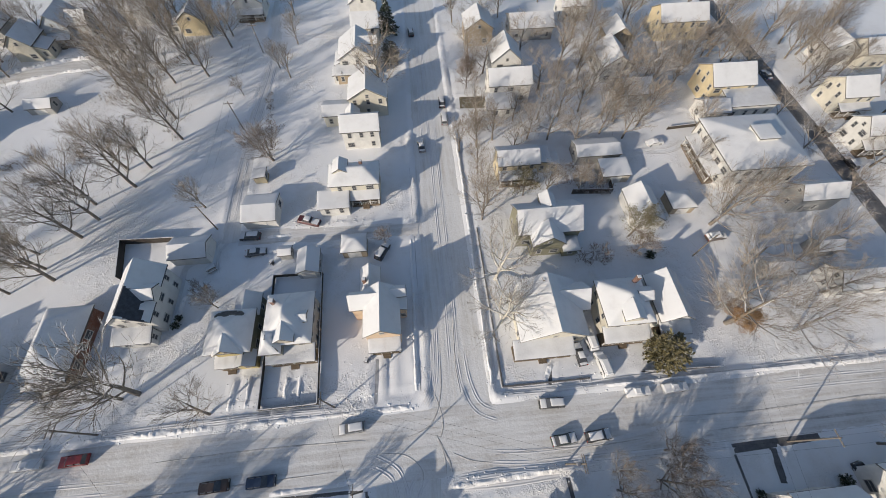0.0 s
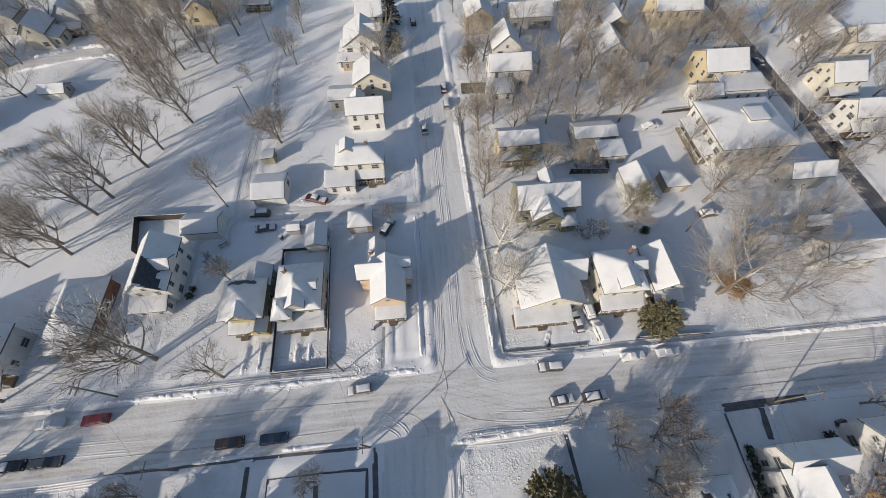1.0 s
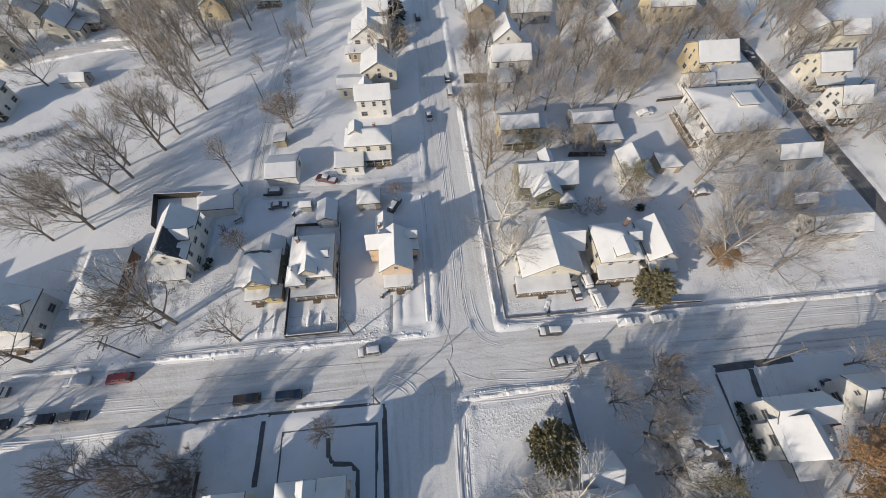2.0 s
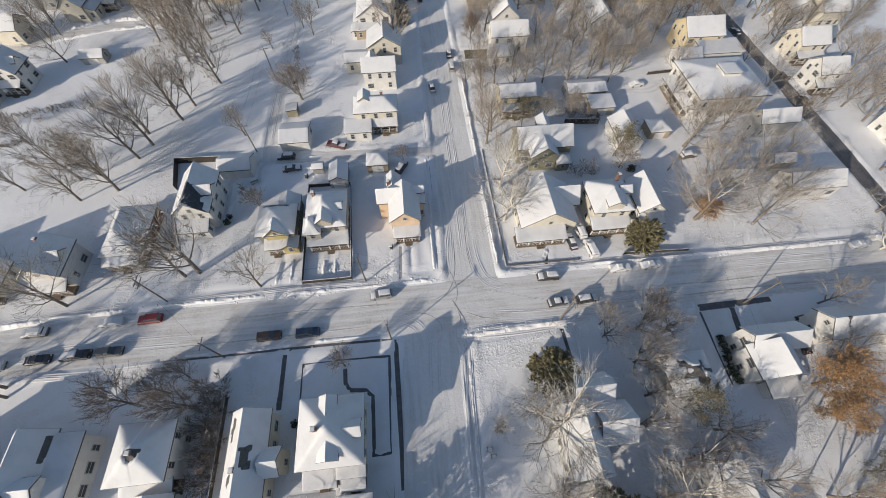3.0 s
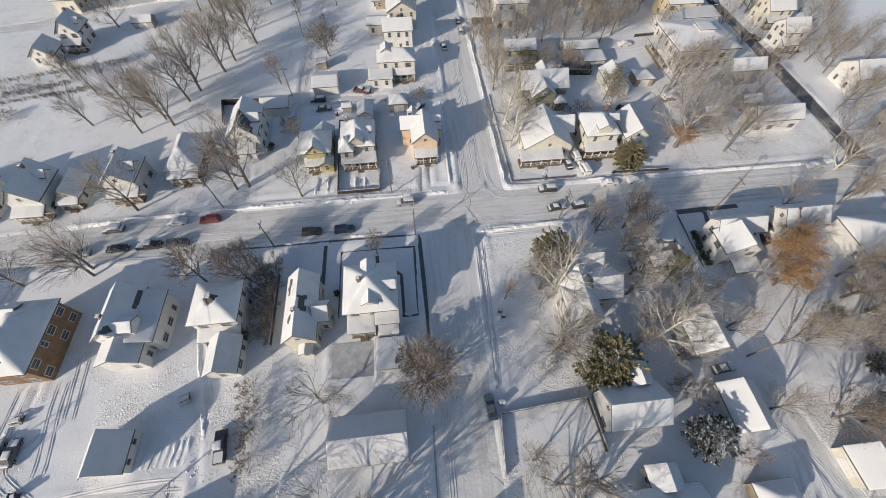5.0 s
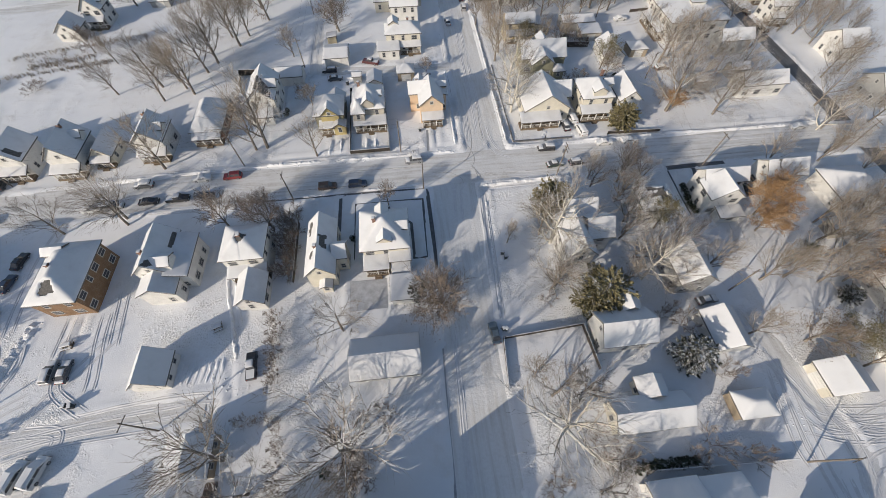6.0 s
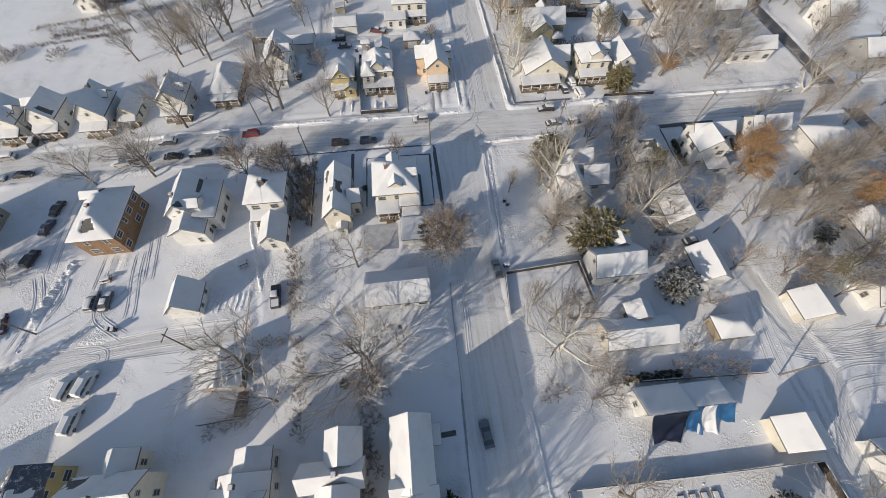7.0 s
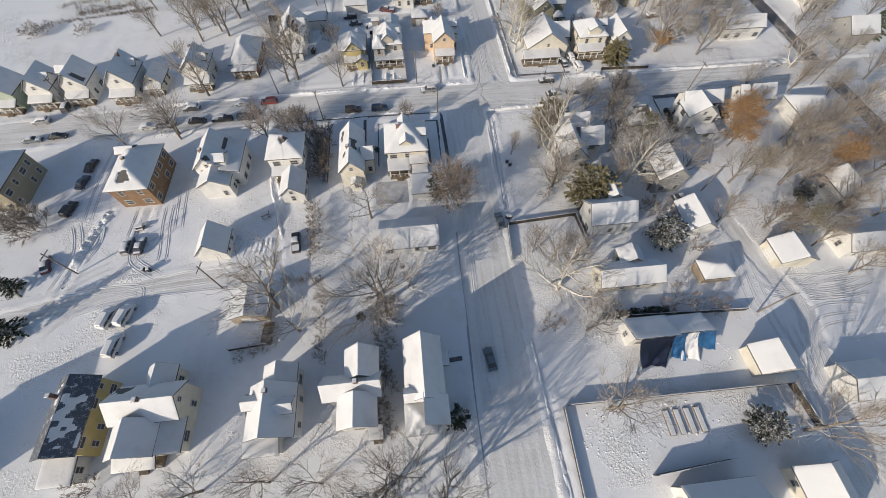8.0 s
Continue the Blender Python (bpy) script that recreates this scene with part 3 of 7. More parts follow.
class House:
    """A building put together from blocks given by their plan in the place."""

    def __init__(self, name, label, x, y, wall="white", category="house", roof=None, fascia=None, yaw=0):
        self.ob = thing(name, x, y, 0, yaw, label, category)
        self.x, self.y, self.wall = x, y, WALL[wall]
        self.roof, self.fascia = roof or SHINGLE, fascia or TRIM
        self.n = 0

    def roofing(self, x0, y0, x1, y1, eave, ridge, kind, axis, over, thick, bare, snow=True, patch=()):
        x0, y0, x1, y1 = x0 - over, y0 - over, x1 + over, y1 + over
        verts, faces, f = roof_shape(x0, y0, x1, y1, eave, ridge, kind, axis)
        if kind == "hip" and snow:
            verts = verts[:4] + [(v[0], v[1], v[2] - 0.2) for v in verts[4:]]
        roof = part("roof", slab(verts, faces, 0.2), self.roof, self.ob)
        self.n += 1
        if snow:
            s = new("roof_snow", snow_blanket(x0, y0, x1, y1, f, thick, bare, self.n, self.x, self.y, patch))
            s.parent = roof
            s["label"] = "snow lying on the roof"
        return f

    def block(self, x0, y0, x1, y1, eave, ridge, kind="gable", axis="y", wall=None, over=0.4, snow=0.1, bare=0.0, sides="sew", floors=None, base=-0.25, patch=()):
        x0, x1, y0, y1 = x0 - self.x, x1 - self.x, y0 - self.y, y1 - self.y
        mat = WALL[wall] if wall else self.wall
        bm = bmesh.new()
        slope = 0.0
        if kind == "gable":
            span = (x1 - x0) if axis == "y" else (y1 - y0)
            slope = (ridge - eave) / (span / 2 + over)
        top = eave + slope * over - 0.06
        peak = ridge - 0.1
        c = [(x0, y0), (x1, y0), (x1, y1), (x0, y1)]
        lo = [bm.verts.new((*p, base)) for p in c]
        if kind == "shed":
            _, _, f = roof_shape(x0 - over, y0 - over, x1 + over, y1 + over, eave, ridge, kind, axis)
            hi = [bm.verts.new((*p, float(f(p[0], p[1])) - 0.06)) for p in c]
        else:
            hi = [bm.verts.new((*p, top if kind == "gable" else eave - 0.05)) for p in c]
        for k in range(4):
            k2 = (k + 1) % 4
            ring = [lo[k], lo[k2], hi[k2], hi[k]]
            if kind == "gable" and ((axis == "y" and k in (0, 2)) or (axis == "x" and k in (1, 3))):
                mid = ((c[k][0] + c[k2][0]) / 2, (c[k][1] + c[k2][1]) / 2, peak)
                ring = [lo[k], lo[k2], hi[k2], bm.verts.new(mid), hi[k]]
            bm.faces.new(ring)
        bm.faces.new(lo[::-1])
        bmesh.ops.recalc_face_normals(bm, faces=bm.faces)
        w = part("wall", bm, mat, self.ob)
        self.roofing(x0, y0, x1, y1, eave, ridge, kind, axis, over, snow, bare, True, patch)
        floors = floors or max(1, int((eave + 0.3) / 2.7))
        self.windows(x0, y0, x1, y1, floors, sides)
        if kind == "gable" and ridge - eave > 2.2:
            for s, px, py, turn in (("s", (x0 + x1) / 2, y0, 0), ("n", (x0 + x1) / 2, y1, 180)) if axis == "y" else (("e", x1, (y0 + y1) / 2, 90), ("w", x0, (y0 + y1) / 2, -90)):
                if s in sides:
                    self.window("small", px, py, eave + 0.15, turn)
        return self

    def window(self, key, x, y, z, turn):
        f = shared("window", WINDOWS[key][0], self.ob, pose(x, y, z, 0, 0, turn))
        p = new("pane", WINDOWS[key][1])
        p.parent = f

    def windows(self, x0, y0, x1, y1, floors, sides):
        rnd = random.Random(int(1000 * (x1 - x0) + 77 * y1 + self.n))
        for s in sides:
            length = (x1 - x0) if s in "sn" else (y1 - y0)
            count = max(1, int(length / 2.7))
            for fl in range(floors):
                for k in range(count):
                    if rnd.random() < 0.12 and count > 1:
                        continue
                    u = (k + 0.5) / count + rnd.uniform(-0.03, 0.03)
                    z = 0.95 + 2.75 * fl
                    key = rnd.choice(("tall", "tall", "wide")) if length / count > 2.3 else "tall"
                    if s == "s":
                        self.window(key, x0 + u * (x1 - x0), y0, z, 0)
                    elif s == "n":
                        self.window(key, x0 + u * (x1 - x0), y1, z, 180)
                    elif s == "e":
                        self.window(key, x1, y0 + u * (y1 - y0), z, 90)
                    else:
                        self.window(key, x0, y0 + u * (y1 - y0), z, -90)

    def dormer(self, x0, y0, x1, y1, z, eave, ridge, axis):
        return self.block(x0, y0, x1, y1, eave, ridge, "gable", axis, over=0.25, snow=0.1, sides="", base=z)

    def chimney(self, x, y, z0, z1, s=0.35):
        x, y, z1, s = x - self.x, y - self.y, z1 - 0.45, s * 0.85
        c = part("chimney", boxes((x - s, y - s, z0, x + s, y + s, z1), (x - s - 0.06, y - s - 0.06, z1 - 0.2, x + s + 0.06, y + s + 0.06, z1 - 0.05)), CHIMNEY, self.ob, "brick chimney")
        bm = boxes((x - s - 0.02, y - s - 0.02, z1, x + s + 0.02, y + s + 0.02, z1 + 0.12, 0.05))
        part("snow_cap", bm, ROOF_SNOW, c)
        return self

    def porch(self, x0, y0, x1, y1, h, posts=4, side="s", ridge=None, rails=True, snow=0.11):
        """A deck with posts under a lean-to roof, steps in front."""
        x0, x1, y0, y1 = x0 - self.x, x1 - self.x, y0 - self.y, y1 - self.y
        part("porch_floor", boxes((x0, y0, -0.2, x1, y1, 0.55)), WOOD, self.ob)
        self.roofing(x0, y0, x1, y1, h, h + (ridge or 0.9), "shed", side, 0.3, snow, 0.0)
        front = {"s": ((x0, y0), (x1, y0)), "w": ((x0, y0), (x0, y1)), "e": ((x1, y0), (x1, y1)), "n": ((x0, y1), (x1, y1))}[side]
        (ax, ay), (bx, by) = front
        inx = 0.12 if side == "w" else (-0.12 if side == "e" else 0)
        iny = 0.12 if side == "s" else (-0.12 if side == "n" else 0)
        for k in range(posts):
            u = k / (posts - 1)
            px, py = ax + u * (bx - ax), ay + u * (by - ay)
            px = min(max(px, x0 + 0.12), x1 - 0.12) + (inx if inx and abs(px - ax) < 0.01 else 0)
            py = min(max(py, y0 + 0.12), y1 - 0.12)
            part("post", boxes((px - 0.09, py - 0.09, 0.55, px + 0.09, py + 0.09, h - 0.1)), TRIM, self.ob)
        if rails:
            bits = [(ax + (0.1 if ax != bx else -0.04), ay + iny - 0.03, 1.35, bx - (0.1 if ax != bx else -0.04), by + iny + 0.03, 1.43)] if ay == by else [(ax + inx - 0.03, ay + 0.1, 1.35, ax + inx + 0.03, by - 0.1, 1.43)]
            n = int(math.hypot(bx - ax, by - ay) / 0.3)
            for k in range(1, n):
                px, py = ax + (bx - ax) * k / n + inx, ay + (by - ay) * k / n + iny
                bits.append((px - 0.025, py - 0.025, 0.55, px + 0.025, py + 0.025, 1.36))
            part("railing", boxes(*bits), TRIM, self.ob)
        if side == "s":
            m = (x0 + x1) / 2
            part("steps", boxes((m - 0.7, y0 - 0.35, -0.1, m + 0.7, y0, 0.38), (m - 0.7, y0 - 0.7, -0.1, m + 0.7, y0 - 0.35, 0.2)), WOOD, self.ob)
            part("door", boxes((m - 0.48, y1 - 0.07, 0.55, m + 0.48, y1 - 0.01, 2.6)), WOOD, self.ob)
        return self

    def garage_door(self, x, y, w, h, turn):
        x, y = x - self.x, y - self.y
        bits = [(-w / 2, -0.04, 0.02 + k * h / 4, w / 2, 0.03, (k + 1) * h / 4 - 0.03) for k in range(4)]
        d = part("garage_door", boxes(*bits), TRIM, self.ob, "white panelled garage door")
        d.matrix_basis = pose(x, y, 0, 0, 0, turn)
        return self


def house(label, x, y, wall="white", **kw):
    return House("house", label, x, y, wall, **kw)


def garage(label, x0, y0, x1, y1, eave=2.6, ridge=4.2, kind="gable", axis="y", wall="white", door="s", bare=0.0):
    g = House("garage", label, (x0 + x1) / 2, (y0 + y1) / 2, wall, "garage")
    g.block(x0 + 0.25, y0 + 0.25, x1 - 0.25, y1 - 0.25, eave, ridge, kind, axis, over=0.25, bare=bare, sides="e" if door != "e" else "w", floors=1)
    cx, cy = (x0 + x1) / 2, (y0 + y1) / 2
    spot = {"s": (cx, y0 + 0.22, 0), "n": (cx, y1 - 0.22, 180), "e": (x1 - 0.22, cy, 90), "w": (x0 + 0.22, cy, -90)}.get(door)
    if spot:
        g.garage_door(spot[0], spot[1], 2.6, 2.1, spot[2])
    return g

# ---- the corner houses north of the street, west side ----
h = house("peach two-storey gabled house with a covered front porch", -6.38, 23.28, "peach")
h.block(-9.24, 18.72, -3.62, 26.7, 5.4, 8.2, sides="se").block(-11.6, 23.59, -6.59, 26.5, 5.3, 7.9, axis="x", sides="sw", over=0.35).block(-3.63, 23.17, -2.4, 26.49, 4.9, 5.7, "shed", "e", sides="se").dormer(-4.75, 25.04, -2.3, 26.8, 5.2, 6.0, 6.9, "x")
h.block(-10.19, 26.5, -7.12, 32.13, 3.2, 5.2, sides="w").porch(-8.81, 16.76, -3.81, 18.51, 2.6, 4).chimney(-9.47, 29, 3.6, 6.2)

h = house("tan two-storey house with a corner turret gable and wide porch", -21.81, 22.55, "beige")
h.block(-25.6, 18.81, -18.33, 27.13, 5.6, 9.2, "hip", over=0.45).block(-25.96, 17.45, -23.1, 20.88, 5.4, 8.4, "hip", sides="sw").porch(-25.84, 16.42, -18.19, 18.81, 2.7, 5)
h.dormer(-23.42, 18.6, -20.56, 21.3, 5.8, 7.0, 8.5, "y").dormer(-20.89, 21.72, -18.64, 23.38, 6.0, 7.0, 7.8, "x").chimney(-23.98, 25.05, 6.0, 9.2)

h = house("mustard and olive house with a clipped gable and front porch", -31.01, 22.54, "mustard")
h.block(-35.2, 18.58, -28.45, 25.25, 4.8, 8.2, "hip", wall="olive", sides="ew", over=0.5, patch=([(-34.41, 23.78), (-29.71, 24.21), (-29.93, 25.46), (-34.43, 25.25)],)).block(-33.74, 18.16, -29.45, 22.12, 4.8, 7.3, wall="mustard", sides="s").block(-32.41, 25.46, -28.52, 29.02, 3.0, 4.9, wall="olive", sides="e")
h.porch(-34.21, 16.6, -31.05, 18.78, 2.5, 3).block(-31.05, 16.61, -28.19, 18.79, 2.6, 3.7, wall="mustard", sides="s")

h = house("tall white gabled house with a dark melted patch on its roof", -48.26, 29.62, "white", roof=SLATE)
h.block(-51.97, 24.78, -45.39, 35.1, 5.6, 8.9, patch=([(-49.32, 30.88), (-49.78, 24.46), (-45.48, 24.27), (-46.6, 28.6)],)).block(-52.42, 22.27, -46.48, 24.57, 2.7, 3.5, "shed", "s").dormer(-48.26, 28.15, -44.77, 30.88, 5.4, 6.9, 8.2, "x")
h.block(-54.35, 29.18, -51.27, 32.34, 2.8, 3.3, "shed", "w", sides="sw")
garage("white garage with a low gabled roof", -47.69, 38.06, -40.26, 43.36, 2.7, 4.0, axis="x", door="e")

h = house("dark red brick house with a hipped snowy roof", -59.68, 23.25, "brick")
h.block(-65.32, 18, -58.16, 29.55, 3.1, 6.7, "hip").porch(-64.7, 16.12, -58.38, 18, 2.3, 4)

h = house("white two-storey gabled house behind a street tree", -71.28, 18.75, "white")
h.block(-76.31, 13.5, -69.8, 20.82, 4.9, 8.1).dormer(-73.06, 16.02, -69.6, 18.33, 4.8, 6.1, 7.3, "x").porch(-75.93, 11.62, -69.84, 13.5, 2.4, 4).chimney(-73.77, 19.77, 6, 8.6)
h = house("small cream cottage with a low gabled roof", -84.2, 15.6, "cream")
h.block(-86.4, 12.4, -82.0, 18.4, 2.8, 5.4).porch(-86.2, 11.0, -82.2, 12.4, 2.2, 3)
h = house("large pale two-storey house with a long gabled roof", -90.6, 14.4, "white")
h.block(-93.9, 10.2, -87.6, 18.8, 4.8, 8.6).porch(-93.8, 8.2, -87.8, 10.2, 2.4, 5).chimney(-90.4, 16.6, 8, 9.4).dormer(-90.2, 15.4, -87.2, 17.4, 5.0, 6.2, 7.4, "x")
h = house("white two-storey house with a front gable and cross wing", -102.0, 14.2, "white")
h.block(-105.0, 10.6, -99.2, 18.0, 4.8, 8.2, patch=([(-101.6, 11.2), (-99.2, 11.0), (-99.2, 12.6), (-101.2, 12.8)],)).porch(-104.8, 8.8, -99.4, 10.6, 2.4, 4).dormer(-105.4, 13.4, -102.6, 15.8, 5.0, 6.6, 7.8, "x")
h = house("white gabled house with a dark roof slope", -110.4, 13.2, "white")
h.block(-113.6, 9.8, -107.8, 16.8, 4.6, 8.0).porch(-113.4, 8.0, -108.0, 9.8, 2.4, 4).dormer(-110.2, 12.0, -107.4, 14.2, 4.8, 6.0, 7.2, "x")
h = house("pale green gabled house at the end of the row", -119.2, 12.0, "green")
h.block(-122.2, 8.8, -116.2, 15.8, 4.6, 7.8).porch(-122.0, 7.0, -116.4, 8.8, 2.4, 4)

# ---- houses south of the street, west side ----
h = house("orange brown brick apartment house with a hipped snowy roof", -77.1, -20.5, "brown", category="apartment building")
h.block(-81.0, -26.5, -73.2, -14.4, 5.7, 8.4, "hip", "y", over=0.5, floors=2, patch=([(-78.9, -25.5), (-75.6, -25.4), (-76.4, -22.9), (-77.6, -22.9)],)).chimney(-77.6, -20.6, 7.6, 9.2).dormer(-81.0, -17.46, -77.6, -15.23, 5.8, 6.9, 7.8, "x")
h = house("white two-storey house with a lower rear wing", -60.35, -19.25, "white")
h.block(-64.38, -22.3, -58.79, -13.57, 5.6, 8.6, patch=([(-61.4, -22.4), (-59.4, -22.4), (-59.4, -20.6), (-61.2, -21.0)], [(-59.6, -17.8), (-58.4, -17.8), (-58.4, -14.4), (-59.2, -14.4)])).block(-58.77, -23.05, -55.57, -14.14, 5.0, 5.9, "shed", "e", sides="se").block(-63.58, -26.12, -57.41, -22.28, 4.2, 6.3).dormer(-60.9, -22.07, -57.71, -19.44, 5.6, 7.0, 8.0, "x").chimney(-62.54, -19.48, 7, 9)
h = house("white hipped house with a gabled rear wing", -45.53, -20.31, "white")
h.block(-49.39, -21.32, -41.98, -14.02, 5.9, 8.8, "hip", patch=([(-46.4, -19.0), (-44.8, -19.0), (-44.6, -17.6), (-46.2, -17.4)],)).porch(-48.88, -23.34, -42.08, -21.32, 2.8, 4, rails=False).block(-46.59, -29.17, -41.8, -23.33, 3.0, 5.5).chimney(-45.58, -17.88, 7.8, 9.2)
h = house("narrow white gabled house with a side wing", -31.12, -19.79, "cream")
h.block(-33.82, -25.65, -28.81, -13.91, 4.8, 8.0, patch=([(-33.8, -18.0), (-33.0, -18.4), (-32.6, -15.0), (-33.6, -14.6)], [(-31.0, -21.6), (-29.6, -21.8), (-30.0, -18.4), (-31.2, -18.8)], [(-33.4, -23.4), (-32.4, -23.6), (-32.4, -22.0), (-33.2, -21.8)])).block(-28.8, -22.4, -26.79, -19.16, 4.8, 6.9, axis="x", sides="se").block(-31.62, -27.06, -29.82, -25.65, 2.4, 3.2, sides="s").chimney(-31.69, -21.41, 6, 8.7)
h = house("large square house with a hipped roof and dormers", -19.19, -18.7, "cream")
h.block(-23.42, -21.93, -14.98, -13.53, 6.0, 9.8, "hip", over=0.6).dormer(-20.39, -21.53, -17.88, -18.09, 6.3, 7.5, 8.7, "y").dormer(-20.54, -16.07, -18.33, -13.33, 6.3, 7.4, 8.6, "y").dormer(-17.29, -18.88, -14.78, -16.86, 6.3, 7.3, 8.4, "x")
h.porch(-23.4, -24.6, -19.0, -21.95, 2.9, 3).block(-18.4, -23.6, -14.84, -21.92, 3.8, 4.4, "shed", "s").porch(-18.2, -25.4, -15.0, -23.6, 2.2, 3).chimney(-20.71, -17.7, 8.0, 10.4)
garage("low flat-roofed garage with a dark door", -18.9, -31.3, -13.7, -25.9, 2.3, 2.7, "shed", "s")
garage("white garage with a steep snowy gable", -61.9, -42.2, -55.7, -36.2, 2.3, 5.8)
garage("brown-roofed garage under a bare tree", -53.2, -56.2, -46.2, -49.9, 2.5, 4.0, wall="tan", bare=0.25)
h = house("long low white house with a snowy roof", -20.05, -41.4, "white")
h.block(-25.61, -44.59, -14.58, -38.21, 2.8, 4.9, axis="x")
h = house("grey olive apartment house with rows of windows", -105.9, -19.3, "taupe", category="apartment building")
h.block(-109.6, -25.0, -102.2, -13.6, 6.2, 8.4, "hip", floors=2)

# ---- the row of houses along the south edge ----
h = house("olive yellow two-storey house with a dark slate roof", -72.8, -70.9, "mustard", roof=DUSTED_SLATE)
h.block(-75.4, -75.4, -69.9, -64.6, 5.0, 7.2, bare=0.72, over=0.3, floors=2).block(-75.0, -78.8, -71.0, -75.4, 2.8, 3.3, "shed", "s", wall="white").chimney(-74.0, -67.4, 6.4, 8.4)
h = house("cream house with crossing snowy gables", -60.92, -70.73, "cream")
h.block(-65.8, -71.9, -56.3, -66.9, 5.0, 7.9, axis="x", patch=([(-66.2, -68.2), (-63.6, -68.0), (-63.6, -66.8), (-66.2, -66.6)],)).block(-65.4, -76.4, -59.4, -71.9, 4.4, 7.6).block(-63.1, -66.9, -59.2, -63.8, 3.6, 5.8).porch(-65.2, -78.0, -59.6, -76.4, 2.6, 4).block(-59.4, -76.2, -56.4, -71.9, 3.0, 4.6, "shed", "e", sides="se").chimney(-61.0, -69.4, 7.2, 8.9)
h = house("white gabled house with a rounded front terrace", -43.44, -71.05, "white")
h.block(-45.8, -76.0, -39.3, -69.0, 4.8, 8.6).block(-44.3, -69.0, -39.7, -65.8, 4.3, 6.7).dormer(-41.8, -73.2, -38.9, -71.2, 5.0, 6.6, 7.8, "x").dormer(-46.1, -72.2, -43.6, -70.4, 5.0, 6.4, 7.4, "x").block(-46.6, -78.0, -42.0, -76.0, 2.6, 3.6, "shed", "s", sides="s").chimney(-42.4, -70.2, 8.0, 9.4)
h = house("white house with crossing gabled roofs", -29.44, -69.06, "white")
h.block(-31.4, -69.0, -26.6, -64.8, 5.1, 8.4, sides="ew").block(-34.6, -71.9, -26.2, -68.7, 5.0, 7.9, axis="x").block(-32.4, -76.0, -27.0, -71.8, 5.0, 8.1).porch(-28.14, -77.6, -26.38, -76.1, 2.4, 3).chimney(-29.4, -70.2, 7.6, 9.2)
h = house("tall white gabled house beside the side street", -19.03, -70.01, "white")
h.block(-22.0, -73.3, -16.5, -64.2, 5.4, 9.2).block(-19.1, -76.9, -16.2, -73.3, 5.4, 9.1, "shed", "e", sides="se").block(-22.3, -77.8, -18.1, -73.5, 4.4, 6.8, "hip", sides="sw")
h.block(-16.5, -67.7, -15.3, -65.4, 2.6, 3.2, "shed", "e", sides="e").dormer(-22.2, -73.7, -19.6, -71.9, 5.4, 6.8, 8.1, "x")

h = house("pale house beyond the parking lot", -93.99, -75.79, "white")
h.block(-97.77, -80.35, -90.77, -71.41, 5.0, 8.2)

# ---- houses north of the street, east side ----
h = house("low cream bungalow with a deep front porch", 22.13, 20.28, "cream")
h.block(16.95, 15.86, 28.22, 25.84, 3.7, 7.9, axis="y").block(22.96, 20.48, 29.66, 25.21, 3.7, 6.8, axis="x", sides="se").porch(15.6, 13.19, 25.53, 15.86, 2.5, 5).chimney(21.96, 25.01, 6, 8.2, 0.28)
h = house("cream two-storey house with a hipped roof and porch", 35.51, 20.29, "cream")
h.block(31.66, 16.61, 39.35, 24.39, 5.6, 8.6, "hip").dormer(33.86, 16.61, 37.1, 19.68, 6.0, 7.3, 8.5, "y").porch(31.41, 14.36, 39.09, 16.61, 2.8, 5).chimney(37.77, 23.37, 6.6, 9.2).dormer(37.54, 19.89, 39.76, 22.14, 5.8, 6.8, 7.8, "x")
h = house("white gabled house with a steep snowy roof", 44.21, 21.33, "white")
h.block(41.78, 16.84, 47.23, 25.22, 4.0, 6.7).porch(41.71, 14.8, 46.75, 16.84, 2.5, 3)
h = house("white low building with a plain gabled roof", 82.89, 21.78, "white")
h.block(76.92, 19.36, 88.85, 24.61, 3.8, 6.1, axis="x")

# ---- behind the eastern corner ----
h = house("olive house with crossing gables behind street trees", 26.14, 39.26, "olive")
h.block(20.42, 36.15, 32.67, 42.99, 4.8, 8.0, axis="x").block(22.85, 33.67, 28.76, 37.19, 4.4, 7.2, wall="olive").block(29.16, 33.04, 32.01, 35.93, 2.5, 3.6, "hip", sides="s").dormer(25.55, 40.29, 28.2, 43.82, 5.2, 6.6, 8.0, "y")
garage("white garage with a steep gabled roof", 45.1, 37.52, 51.58, 46.57, 2.8, 5.2, door="n")
garage("small tan garage with a hipped snowy roof", 54.43, 40.58, 59.98, 45.5, 2.4, 3.7, "hip", wall="tan")
h = house("yellow two-storey house with snowy flat wings", 24, 56.14, "yellow")
h.block(19.48, 53.42, 28.1, 58.65, 5.3, 7.0, axis="x").block(28.11, 55.03, 31.39, 59.62, 3.6, 4.2, "shed", "e").block(31.39, 55.41, 33.64, 58.54, 2.4, 2.8, "shed", "e").porch(19.67, 51.55, 27.67, 53.42, 2.6, 4)
garage("long grey shed with a low snowy roof", 38.16, 56.33, 48.77, 61.93, 2.8, 3.8, axis="x", wall="grey", door="e")
garage("low garage with a flat snowy roof", 42.38, 50.31, 49.1, 55.27, 2.6, 3.1, "shed", "s", wall="beige")
h = house("white two-storey house with a long gabled roof", 26.59, 82.58, "white")
h.block(21.62, 79.19, 31.96, 85.74, 5.6, 8.2, axis="x").block(20.57, 74.19, 27.19, 79.05, 2.9, 3.6, "shed", "s")
h = house("white house with a tall front gable", 27.85, 92.07, "white")
h.block(23.7, 88.48, 31.37, 96.11, 5.6, 9.4)
h = house("yellow two-storey house with white-roofed wings", 82.82, 77.43, "yellow")
